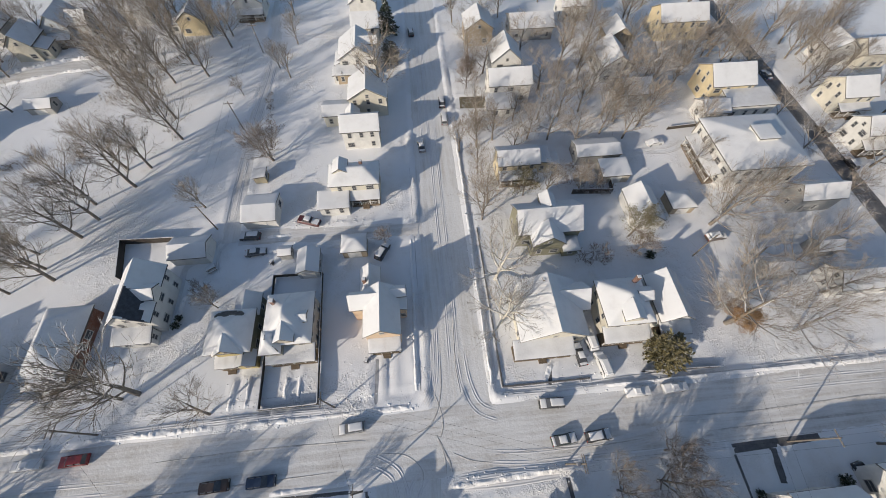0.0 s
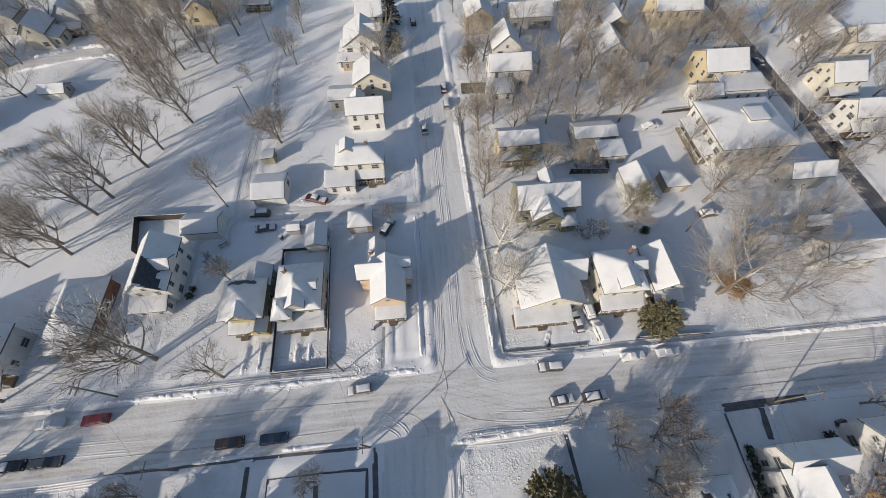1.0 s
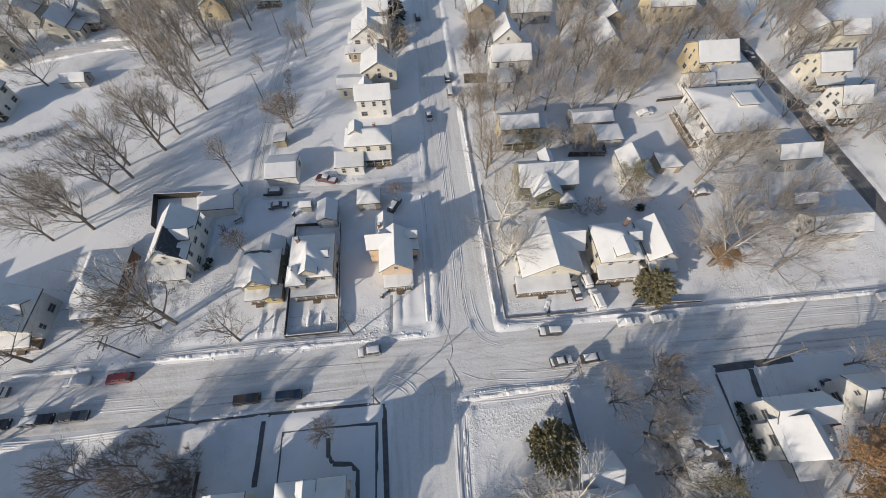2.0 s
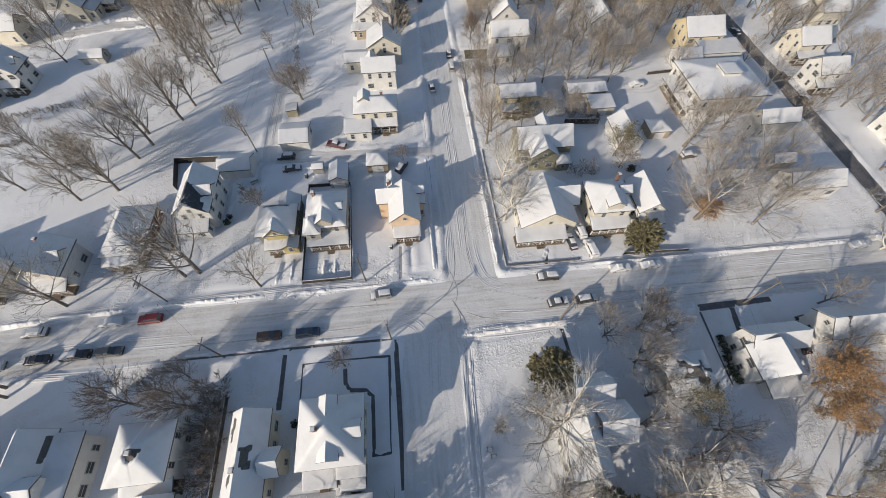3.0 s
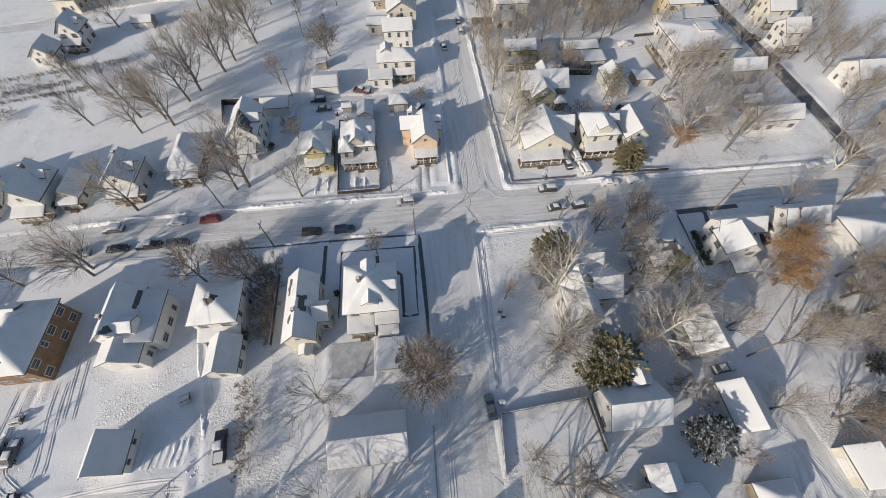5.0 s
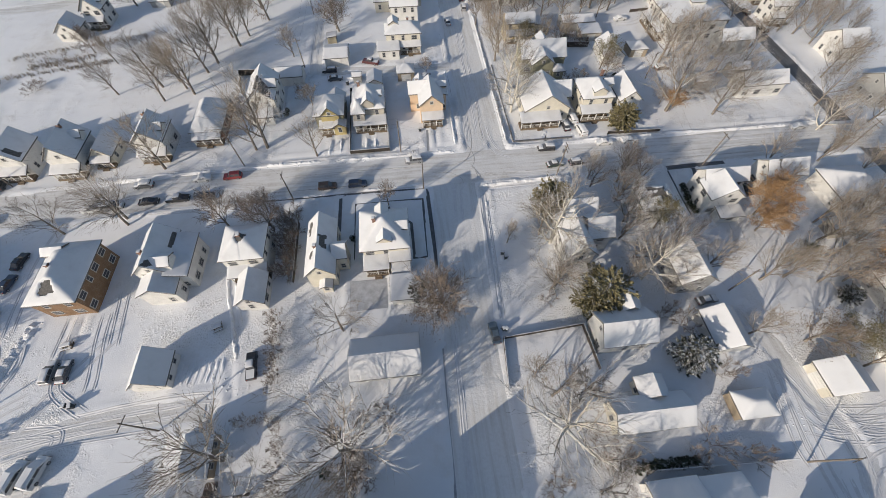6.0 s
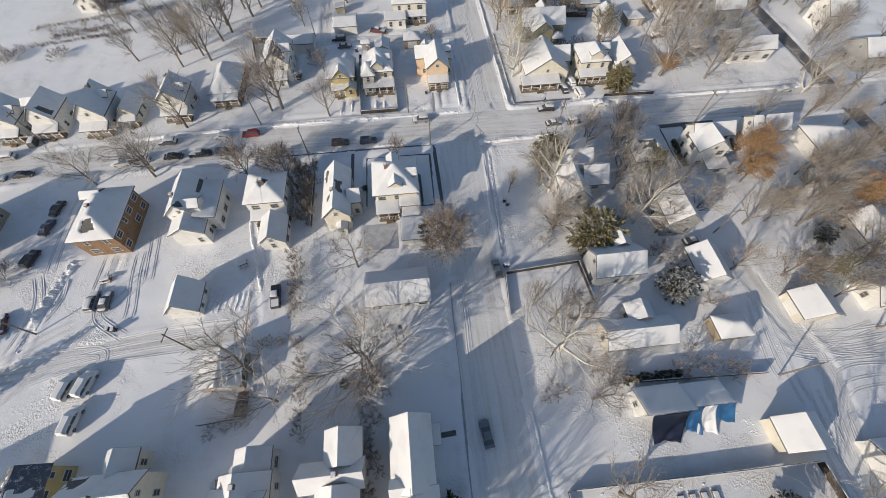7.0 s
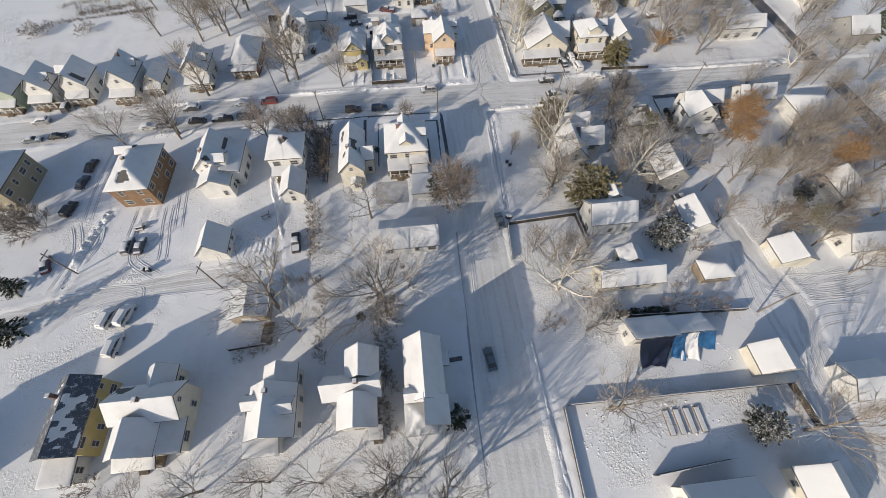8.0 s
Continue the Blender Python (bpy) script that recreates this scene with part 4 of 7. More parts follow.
h.block(77.21, 73.75, 88.04, 82.55, 5.6, 8.8, axis="x").block(80.3, 68.2, 92.1, 73.7, 4.0, 4.5, "shed", "s", wall="white").block(73.24, 67.08, 79.47, 72.41, 3.2, 5.1, axis="x", wall="white")
h = house("large white building with a broad roof and skylight", 76.58, 54.21, "white", category="apartment building")
h.block(67.94, 46.87, 85.38, 61.76, 6.4, 8.4, "hip", "x", over=0.6).block(75.18, 52.37, 79.59, 56.45, 8.9, 9.3, "flat", over=0.2, sides="", base=7.0).porch(65.72, 48.33, 67.94, 60.21, 2.8, 5, side="w")
h = house("grey gabled house beside the asphalt street", 85.09, 40.79, "grey")
h.block(80.31, 38.77, 89.67, 43.02, 4.6, 6.9, axis="x")
h = house("cream two-storey house across the asphalt street", 112.07, 71.04, "cream")
h.block(108.14, 67.23, 116.38, 74.85, 5.2, 8.2, axis="x").porch(108.23, 65.43, 115.88, 67.23, 2.5, 4)
h = house("white house with a columned porch", 108.8, 57, "white")
h.block(105.47, 54.4, 112.74, 60.61, 5.2, 8.0, axis="x").porch(105.57, 52.39, 112.25, 54.4, 2.6, 5)
h = house("pale house with a snowy gabled roof", 130.35, 86.87, "cream")
h.block(126.09, 83.7, 134.21, 90.24, 4.8, 7.4, axis="x")
h = house("pale house with a snowy gabled roof", 121.27, 89.56, "white")
h.block(117.17, 86.37, 125.17, 93.16, 4.8, 7.4)
h = house("white gabled house among bare trees", 56.67, 89.57, "white")
h.block(52.78, 84.99, 60.34, 94.58, 4.8, 8.0)
h = house("grey gabled house among bare trees", 58.78, 78.08, "grey")
h.block(55.32, 74.97, 62.24, 81.19, 3.9, 6.3, axis="x")
h = house("yellow gabled house far up the block", 81.64, 106, "yellow")
h.block(75.17, 102.28, 88.89, 110.1, 5.6, 8.6, axis="x")
h = house("grey low house far up the block", 38.66, 109.95, "grey")
h.block(32.43, 106.34, 44.88, 113.99, 3.8, 6.1, axis="x")
garage("small grey shed under bare trees", 66.01, 23.68, 71.41, 27.74, 2.6, 4.0, axis="x", wall="grey", door="")
garage("small grey shed under bare trees", 78.47, 27.62, 84.05, 31.26, 2.6, 4.0, axis="x", wall="grey", door="")
h = house("tan house among bare trees", 61.88, 101.09, "tan")
h.block(58.41, 97.96, 65.36, 104.63, 4.6, 7.4)
h = house("white house far up the block", 53.78, 118.19, "white")
h.block(49.65, 114.61, 57.9, 121.99, 4.8, 7.6, axis="x")
h = house("tan house far up the block", 22.63, 108.87, "tan")
h.block(18.86, 105.02, 26.59, 112.73, 5.0, 8.0)

# ---- west side of the northern side street ----
h = house("cream two-storey house with a white front wing", -11.26, 52.73, "cream")
h.block(-16.65, 51.04, -6.71, 56.75, 5.6, 7.6, "hip", "x").block(-19.3, 47.48, -13.3, 51.08, 3.0, 3.8, "shed", "s", wall="white").dormer(-15.62, 53.18, -12.93, 56.36, 6, 7.2, 8.3, "y").chimney(-10.03, 55.25, 6, 8.4).porch(-12.89, 49.34, -6.9, 51.02, 2.6, 4)
h = house("white two-storey house with a plain gabled roof", -10.56, 69.5, "white")
h.block(-14.73, 66.52, -6.4, 72.17, 5.6, 7.9, axis="x").block(-19.85, 74.95, -13.36, 80.11, 3.4, 4.4, axis="x", wall="cream").block(-14.15, 72.21, -11.23, 75.53, 4.0, 6.0)
h = house("cream house behind a tall bare tree", -9.01, 81.68, "cream")
h.block(-13.41, 77.82, -4.41, 85.77, 5.4, 8.4)
h = house("white gabled house with a small front wing", -11.52, 98.59, "white")
h.block(-16.38, 93.82, -6.67, 103.16, 5.4, 8.9).block(-17.34, 91.07, -11.23, 93.89, 3.0, 3.8, "shed", "s", wall="tan").block(-17.8, 95.6, -15.8, 101.6, 3.0, 4.0, "shed", "w", sides="sw").block(-18.4, 91.4, -16.4, 94.6, 2.6, 3.4, "shed", "w", sides="sw").dormer(-11.6, 97.2, -6.2, 99.8, 5.6, 7.2, 8.6, "x")
h = house("cream gabled house far up the side street", -9.6, 111.38, "cream")
h.block(-13.21, 107.67, -6, 115.32, 5.4, 8.0, axis="x")
h = house("white gabled house far up the side street", -10.27, 125.44, "white")
h.block(-14.54, 121.71, -6.65, 129.21, 5.0, 8.0)
garage("white garage with a low snowy roof", -35.03, 45.45, -27.89, 52.67, 2.8, 3.9, axis="x")
garage("small hipped garage at the lot's end", -14.56, 36.53, -9.42, 40.83, 2.6, 4.2, "hip", wall="tan")
garage("narrow grey garage behind a fence", -22.87, 32.78, -18.44, 38.24, 2.6, 3.8, wall="blue")
garage("little wooden tool shed", -27.02, 37.41, -24.24, 39.83, 1.9, 2.5, axis="x", wall="grey", door="")
garage("dark lean-to shed beside the back lane", -35.01, 57.8, -31.89, 60.8, 2.0, 2.4, "shed", "w", wall="taupe", door="")

# ---- beyond the wood ----
garage("long low shed with a snowy roof", -95.0, 86.0, -88.4, 90.4, 2.0, 3.4, axis="x", wall="grey")
h = house("pale blue house with crossing roofs beyond the wood", -96, 121.4, "blue")
h.block(-101, 117, -94.2, 126, 5.0, 8.4).block(-94.2, 118.6, -89.6, 124, 4.6, 7.4, axis="x").porch(-100.6, 115.2, -94.6, 117, 2.5, 4)
h = house("cream house beyond the wood", -103.6, 112.4, "cream")
h.block(-107.4, 109.4, -101, 117, 4.6, 7.8).block(-101, 110.2, -98.4, 114.8, 3.0, 4.4, "shed", "e", sides="se")
h = house("white house at the wood's edge", -45.2, 129, "white")
h.block(-49.4, 125.4, -41.2, 133, 4.8, 7.8).porch(-49.2, 123.6, -41.4, 125.4, 2.4, 4)
h = house("tall white gabled house on the open slope", -107.4, 79.2, "white")
h.block(-110.4, 75.6, -104.6, 82.6, 5.2, 8.8).porch(-110.2, 73.8, -104.8, 75.6, 2.6, 4).dormer(-106.8, 78.0, -104.2, 80.2, 5.4, 6.6, 7.8, "x").block(-113.0, 79.2, -110.4, 82.6, 2.8, 3.8, "shed", "w", sides="sw").chimney(-107.6, 81.4, 8, 9.8)
h = house("low white house on the open slope", -113.2, 71.2, "white")
h.block(-116.4, 68.0, -110.2, 74.4, 3.0, 5.8).block(-117.8, 72.6, -116.4, 74.8, 2.4, 3.0, "shed", "w", sides="w")
h = house("yellow house beyond the wood", -60.4, 122.2, "yellow")
h.block(-64.4, 118.0, -56.8, 125.8, 4.4, 7.2).block(-68.6, 119.4, -64.4, 124.6, 3.0, 4.6, axis="x", wall="white", sides="s")
h = house("white house far behind the wood", -78.6, 128.4, "white")
h.block(-82.4, 125, -74.8, 132, 4.6, 7.4, axis="x")
h = house("grey house far behind the wood", -116.8, 121.6, "grey")
h.block(-120.6, 118, -113.2, 125.4, 4.6, 7.6)
h = house("cream house far behind the wood", -119, 102.2, "cream")
h.block(-122.4, 98.6, -115.6, 105.8, 4.2, 7.0, axis="x")

# ---- houses south of the street, east side ----
h = house("white house with a front gable and dark evergreen beds", 53.13, -13.08, "white")
h.block(48.77, -13.18, 57.95, -9.35, 5.4, 7.6, axis="x").block(48.12, -17.33, 54.9, -12.39, 5.4, 8.4, axis="y").porch(54.91, -15.45, 58.1, -13.34, 2.6, 3).block(50.66, -19.92, 55.44, -17.61, 2.4, 2.8, "shed", "s", sides="s")
h = house("white hipped bungalow near the asphalt street", 79.53, -15.26, "white")
h.block(77.15, -20.01, 86.84, -10.8, 3.8, 6.9, "hip", bare=0.2)
h = house("low white house with a broad mottled snowy roof", 69.33, -9.63, "white")
h.block(63.95, -12.26, 72.7, -7.33, 4.6, 7.2, axis="x", bare=0.22)
garage("long low garage under bare trees", 72.03, -26.53, 80.94, -22.73, 2.4, 2.9, "shed", "s", wall="beige", door="")
h = house("pale house under orange-leaved trees", 74.36, -39.14, "white")
h.block(71.59, -42.33, 77.13, -36.15, 3.6, 6.2)
h = house("white house with crossing gables behind pale-barked trees", 19.64, -20.87, "white")
h.block(14.72, -27.33, 20.03, -18.16, 5.5, 8.6).block(20.04, -23.66, 24.75, -18.32, 5.2, 8.0, axis="x").block(17.56, -18.14, 23.08, -14, 5.2, 7.9, axis="x")
h = house("white gabled house beside a broad evergreen", 20.55, -41.12, "white")
h.block(16.37, -44.31, 25.12, -38.52, 4.4, 7.2, axis="x").block(20.56, -38.5, 24.95, -35.5, 4.0, 6.3)
h = house("cream house under olive-leaved trees", 37.61, -15.06, "cream")
h.block(33.51, -18.3, 40.31, -12.24, 5.0, 8.0, "hip", bare=0.25)
h = house("small grey house below a spreading tree", 37.34, -31.75, "grey")
h.block(33.96, -34.76, 40.34, -27.94, 4.8, 7.9)
garage("white garage with a steep gabled roof", 35.85, -46.91, 42.21, -39.33, 2.8, 5.2, door="")
h = house("low cream cottage with a snowy cross gable", 20.72, -54.44, "cream")
h.block(14.77, -57.02, 26.47, -52.46, 2.9, 4.9, axis="x").block(20.13, -52.45, 24.29, -49.67, 2.8, 4.7)
garage("small shed with a snowy hipped roof", 34.59, -57.45, 40.93, -53.08, 2.3, 3.9, "hip", wall="tan", door="")
garage("cream garage with wide doors on the lane", 50.75, -55.83, 58.56, -50.07, 2.5, 4.6, wall="cream", door="w")
h = house("white low house beside the lane", 70.42, -52.16, "white")
h.block(65.49, -54.74, 75.75, -49.57, 3.0, 5.1, axis="x")
h = house("small house with one wall draped in tarpaulins", 22.69, -66.48, "white")
h.block(16.37, -67.49, 23.29, -63.84, 3.0, 5.4, "shed", "n").block(23.29, -67.04, 30, -64.09, 2.9, 4.6, "shed", "n")
garage("white garage with a gabled roof on the lane", 35.92, -75, 43.41, -69.88, 2.5, 4.9, wall="cream")
garage("white garage with a dark open door", 48.91, -80.56, 56.2, -74.45, 2.6, 4.4, axis="x", door="")
h = house("white house behind a tall board fence", 20.63, -91.37, "white")
h.block(15.74, -95.76, 25.93, -88.64, 3.8, 6.4, axis="x")
h = house("cream house under a spreading tree", 36.33, -91.9, "cream")
h.block(33.19, -96.1, 39.67, -88.17, 3.0, 5.6)
h = house("white house beyond the asphalt street", 112.41, -12.38, "white")
h.block(108.5, -16.36, 116.31, -8.4, 4.6, 7.4)
h = house("grey house beyond the asphalt street", 114.05, 15.52, "grey")
h.block(110.14, 11.54, 118.34, 19.51, 4.6, 7.6, axis="x")
h = house("white house beyond the asphalt street", 116.5, 35.5, "white")
h.block(112.59, 31.51, 120.4, 39.48, 4.8, 7.8, axis="x")

# ---- trees and shrubs ----
def tube(vs, fs, a, b, ra, rb, sides):
    """A tapered limb from a to b; with rb of nought it ends in a point."""
    d = (b - a).normalized()
    u = d.orthogonal().normalized()
    v = d.cross(u)
    k0 = len(vs)
    ring = [math.tau * i / sides for i in range(sides)]
    vs += [a + (u * math.cos(t) + v * math.sin(t)) * ra for t in ring]
    if rb <= 0:
        vs.append(b)
        fs += [(k0 + i, k0 + (i + 1) % sides, k0 + sides) for i in range(sides)]
    else:
        vs += [b + (u * math.cos(t) + v * math.sin(t)) * rb for t in ring]
        fs += [(k0 + i, k0 + (i + 1) % sides, k0 + sides + (i + 1) % sides, k0 + sides + i) for i in range(sides)]


def grow(rnd, height, spread, twigs, stems=1, low=0.28, stout=1.0, crook=0.10):
    """Limbs and twigs of a bare tree: (verts, faces) of wood, of fine twigs, and the twigs' ends."""
    wood, fine, tips = ([], []), ([], []), []

    def turned(d, angle, turn):
        side = Matrix.Rotation(turn, 3, d) @ d.orthogonal().normalized()
        return (d * math.cos(angle) + side * math.sin(angle)).normalized()

    def path(p, d, length, r0, r1, n, wander, lift, to, sides):
        pts = [(p, d, r0)]
        for k in range(n):
            d = (d + Vector((rnd.uniform(-1, 1), rnd.uniform(-1, 1), rnd.uniform(-1, 1))) * wander + Vector((0, 0, lift))).normalized()
            q = p + d * (length / n)
            ra, rb = r0 + (r1 - r0) * k / n, r0 + (r1 - r0) * (k + 1) / n
            tube(*to, p, q, ra, rb, sides)
            p = q
            pts.append((p, d, rb))
        return pts

    def on(pts, u):
        k = min(len(pts) - 2, int(u * (len(pts) - 1)))
        f = u * (len(pts) - 1) - k
        return pts[k][0].lerp(pts[k + 1][0], f), pts[k + 1][1], pts[k][2] + (pts[k + 1][2] - pts[k][2]) * f

    R = height * 0.021
    for s in range(stems):
        a = math.tau * s / stems + rnd.uniform(0, 1)
        lean = 0.06 if stems == 1 else 0.5
        foot = Vector((0.2 * math.cos(a), 0.2 * math.sin(a), -0.3)) if stems > 1 else Vector((0, 0, -0.3))
        r = R if stems == 1 else R * 0.5
        trunk = path(foot, Vector((lean * math.cos(a), lean * math.sin(a), 1)).normalized(), height * 0.66, r, r * 0.34, 5, 0.06, 0.08, wood, 6)
        turn = rnd.uniform(0, 6.3)
        limbs = 9 if stems == 1 else 4
        for i in range(limbs + 1):
            if i == limbs:
                p, d, r1 = trunk[-1]
                ln = height * 0.32
            else:
                u = low + (0.97 - low) * (i + rnd.uniform(0, 0.7)) / limbs
                p, d, r1 = on(trunk, u)
                turn += 2.4 + rnd.uniform(-0.4, 0.4)
                d = turned(d, rnd.uniform(0.7, 1.0) * spread * (1.12 - 0.4 * u), turn)
                ln = height * rnd.uniform(0.42, 0.56) * (1.1 - 0.42 * u)
            limb = path(p, d, ln, min(0.95 * r1, r1 * 0.6 * stout), 0.025 * stout, 5 if crook < 0.15 else 7, crook, 0.09, wood, 4)
            n2 = 7 if stems == 1 else 4
            for j in range(n2):
                u = 0.18 + 0.8 * (j + rnd.uniform(0.1, 0.9)) / n2
                q, e, r2 = on(limb, u)
                e = turned(e, rnd.uniform(0.4, 0.8), rnd.uniform(0, 6.3))
                ln2 = ln * rnd.uniform(0.42, 0.66) * (1.12 - 0.45 * u)
                branch = path(q, e, ln2, max(0.026, r2 * 0.5), 0.016, 2, 0.12, 0.07, wood if stout > 1.2 and j < 4 else fine, 3)
                for m in range(5):
                    v = 0.2 + 0.8 * (m + rnd.uniform(0.1, 0.9)) / 5
                    q2, e2, _ = on(branch, v)
                    e2 = turned(e2, rnd.uniform(0.3, 0.75), rnd.uniform(0, 6.3))
                    ln3 = ln2 * rnd.uniform(0.45, 0.8)
                    spray = [(q2, e2, 0.02), (q2 + e2 * ln3, e2, 0)]
                    tube(*fine, q2, q2 + e2 * ln3, 0.021, 0, 3)
                    for t in range(twigs + 1):
                        w = 0.12 + 0.8 * (t + rnd.uniform(0, 1)) / (twigs + 1)
                        q3 = q2 + e2 * ln3 * w
                        end = q3 + turned(e2, rnd.uniform(0.35, 0.8), rnd.uniform(0, 6.3)) * ln3 * rnd.uniform(0.45, 0.9)
                        tube(*fine, q3, end, 0.016, 0, 3)
                        tips.append(end)
    return wood, fine, tips


def bare_tree(seed, height, spread, twigs, bark, twig, label, stems=1, low=0.28, name="tree", leaf=None, leaves=0, size=0.2, category="tree", stout=1.0, crook=0.10):
    """A tree to copy from: trunk with limbs, a crown of twigs, and leaves if any still hang."""
    rnd = random.Random(seed)
    wood, fine, tips = grow(rnd, height, spread, twigs, stems, low, stout, crook)
    ob = thing(name, 0, 0, 0, 0, label, category)
    t = new("trunk", mesh_from("trunk", wood[0], wood[1], bark, True))
    t.parent = ob
    c = new("crown", mesh_from("crown", fine[0], fine[1], twig))
    c.parent = ob
    if leaf:
        vs, fs = [], []
        for k in range(leaves):
            p = rnd.choice(tips) + Vector((rnd.gauss(0, 0.22), rnd.gauss(0, 0.22), rnd.gauss(0, 0.2)))
            a = Vector((rnd.uniform(-1, 1), rnd.uniform(-1, 1), rnd.uniform(-0.5, 0.5))).normalized() * size * rnd.uniform(0.6, 1.3)
            b = a.orthogonal().normalized() * size * rnd.uniform(0.4, 0.9)
            b.rotate(Matrix.Rotation(rnd.uniform(0, 6.3), 3, a))
            n = a.cross(b).normalized() * size * 0.3
            k0 = len(vs)
            vs += [p - a, p + b * 0.6 + n, p + a, p - b * 0.6 + n]
            fs += [(k0, k0 + 1, k0 + 2), (k0, k0 + 2, k0 + 3)]
        f = new("foliage", mesh_from("foliage", vs, fs, leaf))
        f.parent = ob
    return ob


def conifer(seed, height, radius, needle, label, rounded=False, dense=1.0):
    """An evergreen: whorls of drooping boughs, each with a spray of needle clumps."""
    rnd = random.Random(seed)
    wood = ([], [])
    tube(*wood, Vector((0, 0, -0.2)), Vector((0, 0, height * 0.55)), 0.2, 0.12, 7)
    tube(*wood, Vector((0, 0, height * 0.55)), Vector((0, 0, height * 0.97)), 0.12, 0, 5)
    vs, fs = [], []
    n = int(110 * dense)
    for k in range(n):
        u = (k + rnd.random()) / n
        z = height * (0.06 + 0.92 * u)
        reach = radius * ((1 - u) ** 0.8 if not rounded else math.sqrt(max(0.02, 1 - (2 * u - 0.75) ** 2 / 1.6))) * rnd.uniform(0.75, 1.1)
        a = k * 2.399 + rnd.uniform(-0.3, 0.3)
        out = Vector((math.cos(a), math.sin(a), -0.12 if not rounded else rnd.uniform(-0.1, 0.5)))
        p0 = Vector((0, 0, z))
        tube(*wood, p0, p0 + out * reach * 0.9, 0.035, 0, 3)
        clumps = max(5, int(reach * 15))
        for c in range(clumps):
            s = rnd.uniform(0.2, 1.05)
            p = p0 + out * reach * s + Vector((0, 0, -0.10 * reach * s * s))
            side = Vector((-out.y, out.x, 0)) * rnd.uniform(-1, 1)
            d = (out * 0.7 + side + Vector((0, 0, rnd.uniform(-0.25, 0.35)))).normalized()
            ln = rnd.uniform(0.3, 0.62) * (0.6 + 0.13 * radius)
            w = d.orthogonal().normalized() * ln * 0.26
            w.rotate(Matrix.Rotation(rnd.uniform(0, 6.3), 3, d))
            up = d.cross(w).normalized() * ln * 0.14
            k0 = len(vs)
            vs += [p - d * 0.1, p + d * ln * 0.5 + w, p + d * ln, p + d * ln * 0.5 - w, p + d * ln * 0.5 + up]
            fs += [(k0, k0 + 1, k0 + 4), (k0 + 1, k0 + 2, k0 + 4), (k0 + 2, k0 + 3, k0 + 4), (k0 + 3, k0, k0 + 4)]
    ob = thing("evergreen_tree", 0, 0, 0, 0, label, "evergreen tree")
    t = new("trunk", mesh_from("trunk", wood[0], wood[1], BARK, True))
    t.parent = ob
    c = new("foliage", mesh_from("foliage", vs, fs, needle))
    c.parent = ob
    return ob


class Kind:
    """A tree built once at its first place, then copied."""

    def __init__(self, make, height, group, big=1.0):
        self.make, self.height, self.group, self.first, self.big = make, height, group, None, big

    def at(self, x, y, h, turn=0, wide=1.0):
        s = h * self.big / self.height
        m = pose(x, y, ground_z(x, y) - 0.05, 0, 0, turn + 47 * x + 31 * y) @ Matrix.Diagonal((s * wide, s * wide, s, 1))
        if self.first is None:
            self.first = self.make()
            tagged(self.first, group=self.group)
            self.first.matrix_basis = m
            return self.first
        s0 = self.first.scale.copy()
        return copy_thing(self.first, m @ Matrix.Diagonal((1 / s0[0], 1 / s0[1], 1 / s0[2], 1)))


OAK = [Kind(lambda k=k: bare_tree(100 + k, 12, 1.0, 2, BARK, TWIG, "tall leafless grey-brown tree standing in snow"), 12, "bare trees", 1.2) for k in range(4)]
SLIM = [Kind(lambda k=k: bare_tree(200 + k, 11, 0.62, 2, BARK, TWIG, "slender leafless tree with upright limbs"), 11, "bare trees", 1.12) for k in range(3)]
SPREAD = [Kind(lambda k=k: bare_tree(300 + k, 12, 1.25, 3, BARK, TWIG, "wide-spreading leafless tree with crooked limbs", low=0.2), 12, "bare trees", 1.2) for k in range(2)]
PALE = [Kind(lambda k=k: bare_tree(400 + k, 13, 1.15, 2, PALEBARK, PALETWIG, "leafless tree with pale flaking bark", low=0.14, stout=1.6, crook=0.2), 13, "pale-barked trees", 1.15) for k in range(2)]
DENSE = [Kind(lambda k=k: bare_tree(450 + k, 12, 1.1, 2, DARKBARK, DUSKTWIG, "thickly branched leafless tree with dusky brown twigs", low=0.16, stout=1.7, crook=0.2), 12, "thickly branched trees", 1.1) for k in range(2)]
RUSSET = Kind(lambda: bare_tree(500, 7, 1.0, 3, BARK, REDTWIG, "small leafless tree with russet twigs"), 7, "russet trees")
BUSH = [Kind(lambda k=k: bare_tree(600 + k, 4, 0.9, 2, BARK, REDTWIG, "leafless twiggy bush in the snow", stems=3, low=0.05, name="bush", category="bush"), 4, "bushes") for k in range(2)]
ORANGE = Kind(lambda: bare_tree(700, 10, 1.05, 2, BARK, TWIG, "tree still holding dry orange leaves", leaf=LEAF_ORANGE, leaves=6400, size=0.15), 10, "orange-leaved trees")
OLIVE = Kind(lambda: bare_tree(710, 10, 1.0, 2, BARK, TWIG, "tree with thin olive-yellow leaves", leaf=LEAF_OLIVE, leaves=2600, size=0.16), 10, "olive-leaved trees")
BROWN = Kind(lambda: bare_tree(720, 7, 1.0, 2, BARK, REDTWIG, "small tree with withered brown leaves", leaf=LEAF_BROWN, leaves=1300, size=0.09), 7, "brown-leaved trees")
SPRUCE = Kind(lambda: conifer(800, 9, 3.2, NEEDLE, "dark green spruce dusted with snow"), 9, "evergreens")
YEW = Kind(lambda: conifer(810, 6, 3.6, NEEDLE_BROWN, "broad olive-green evergreen dusted with snow", True, 1.5), 6, "evergreens")
LOW_SHRUB = Kind(lambda: conifer(830, 2, 1.0, NEEDLE, "low dark evergreen shrub with snow on it", True, 0.4), 2, "evergreen shrubs")
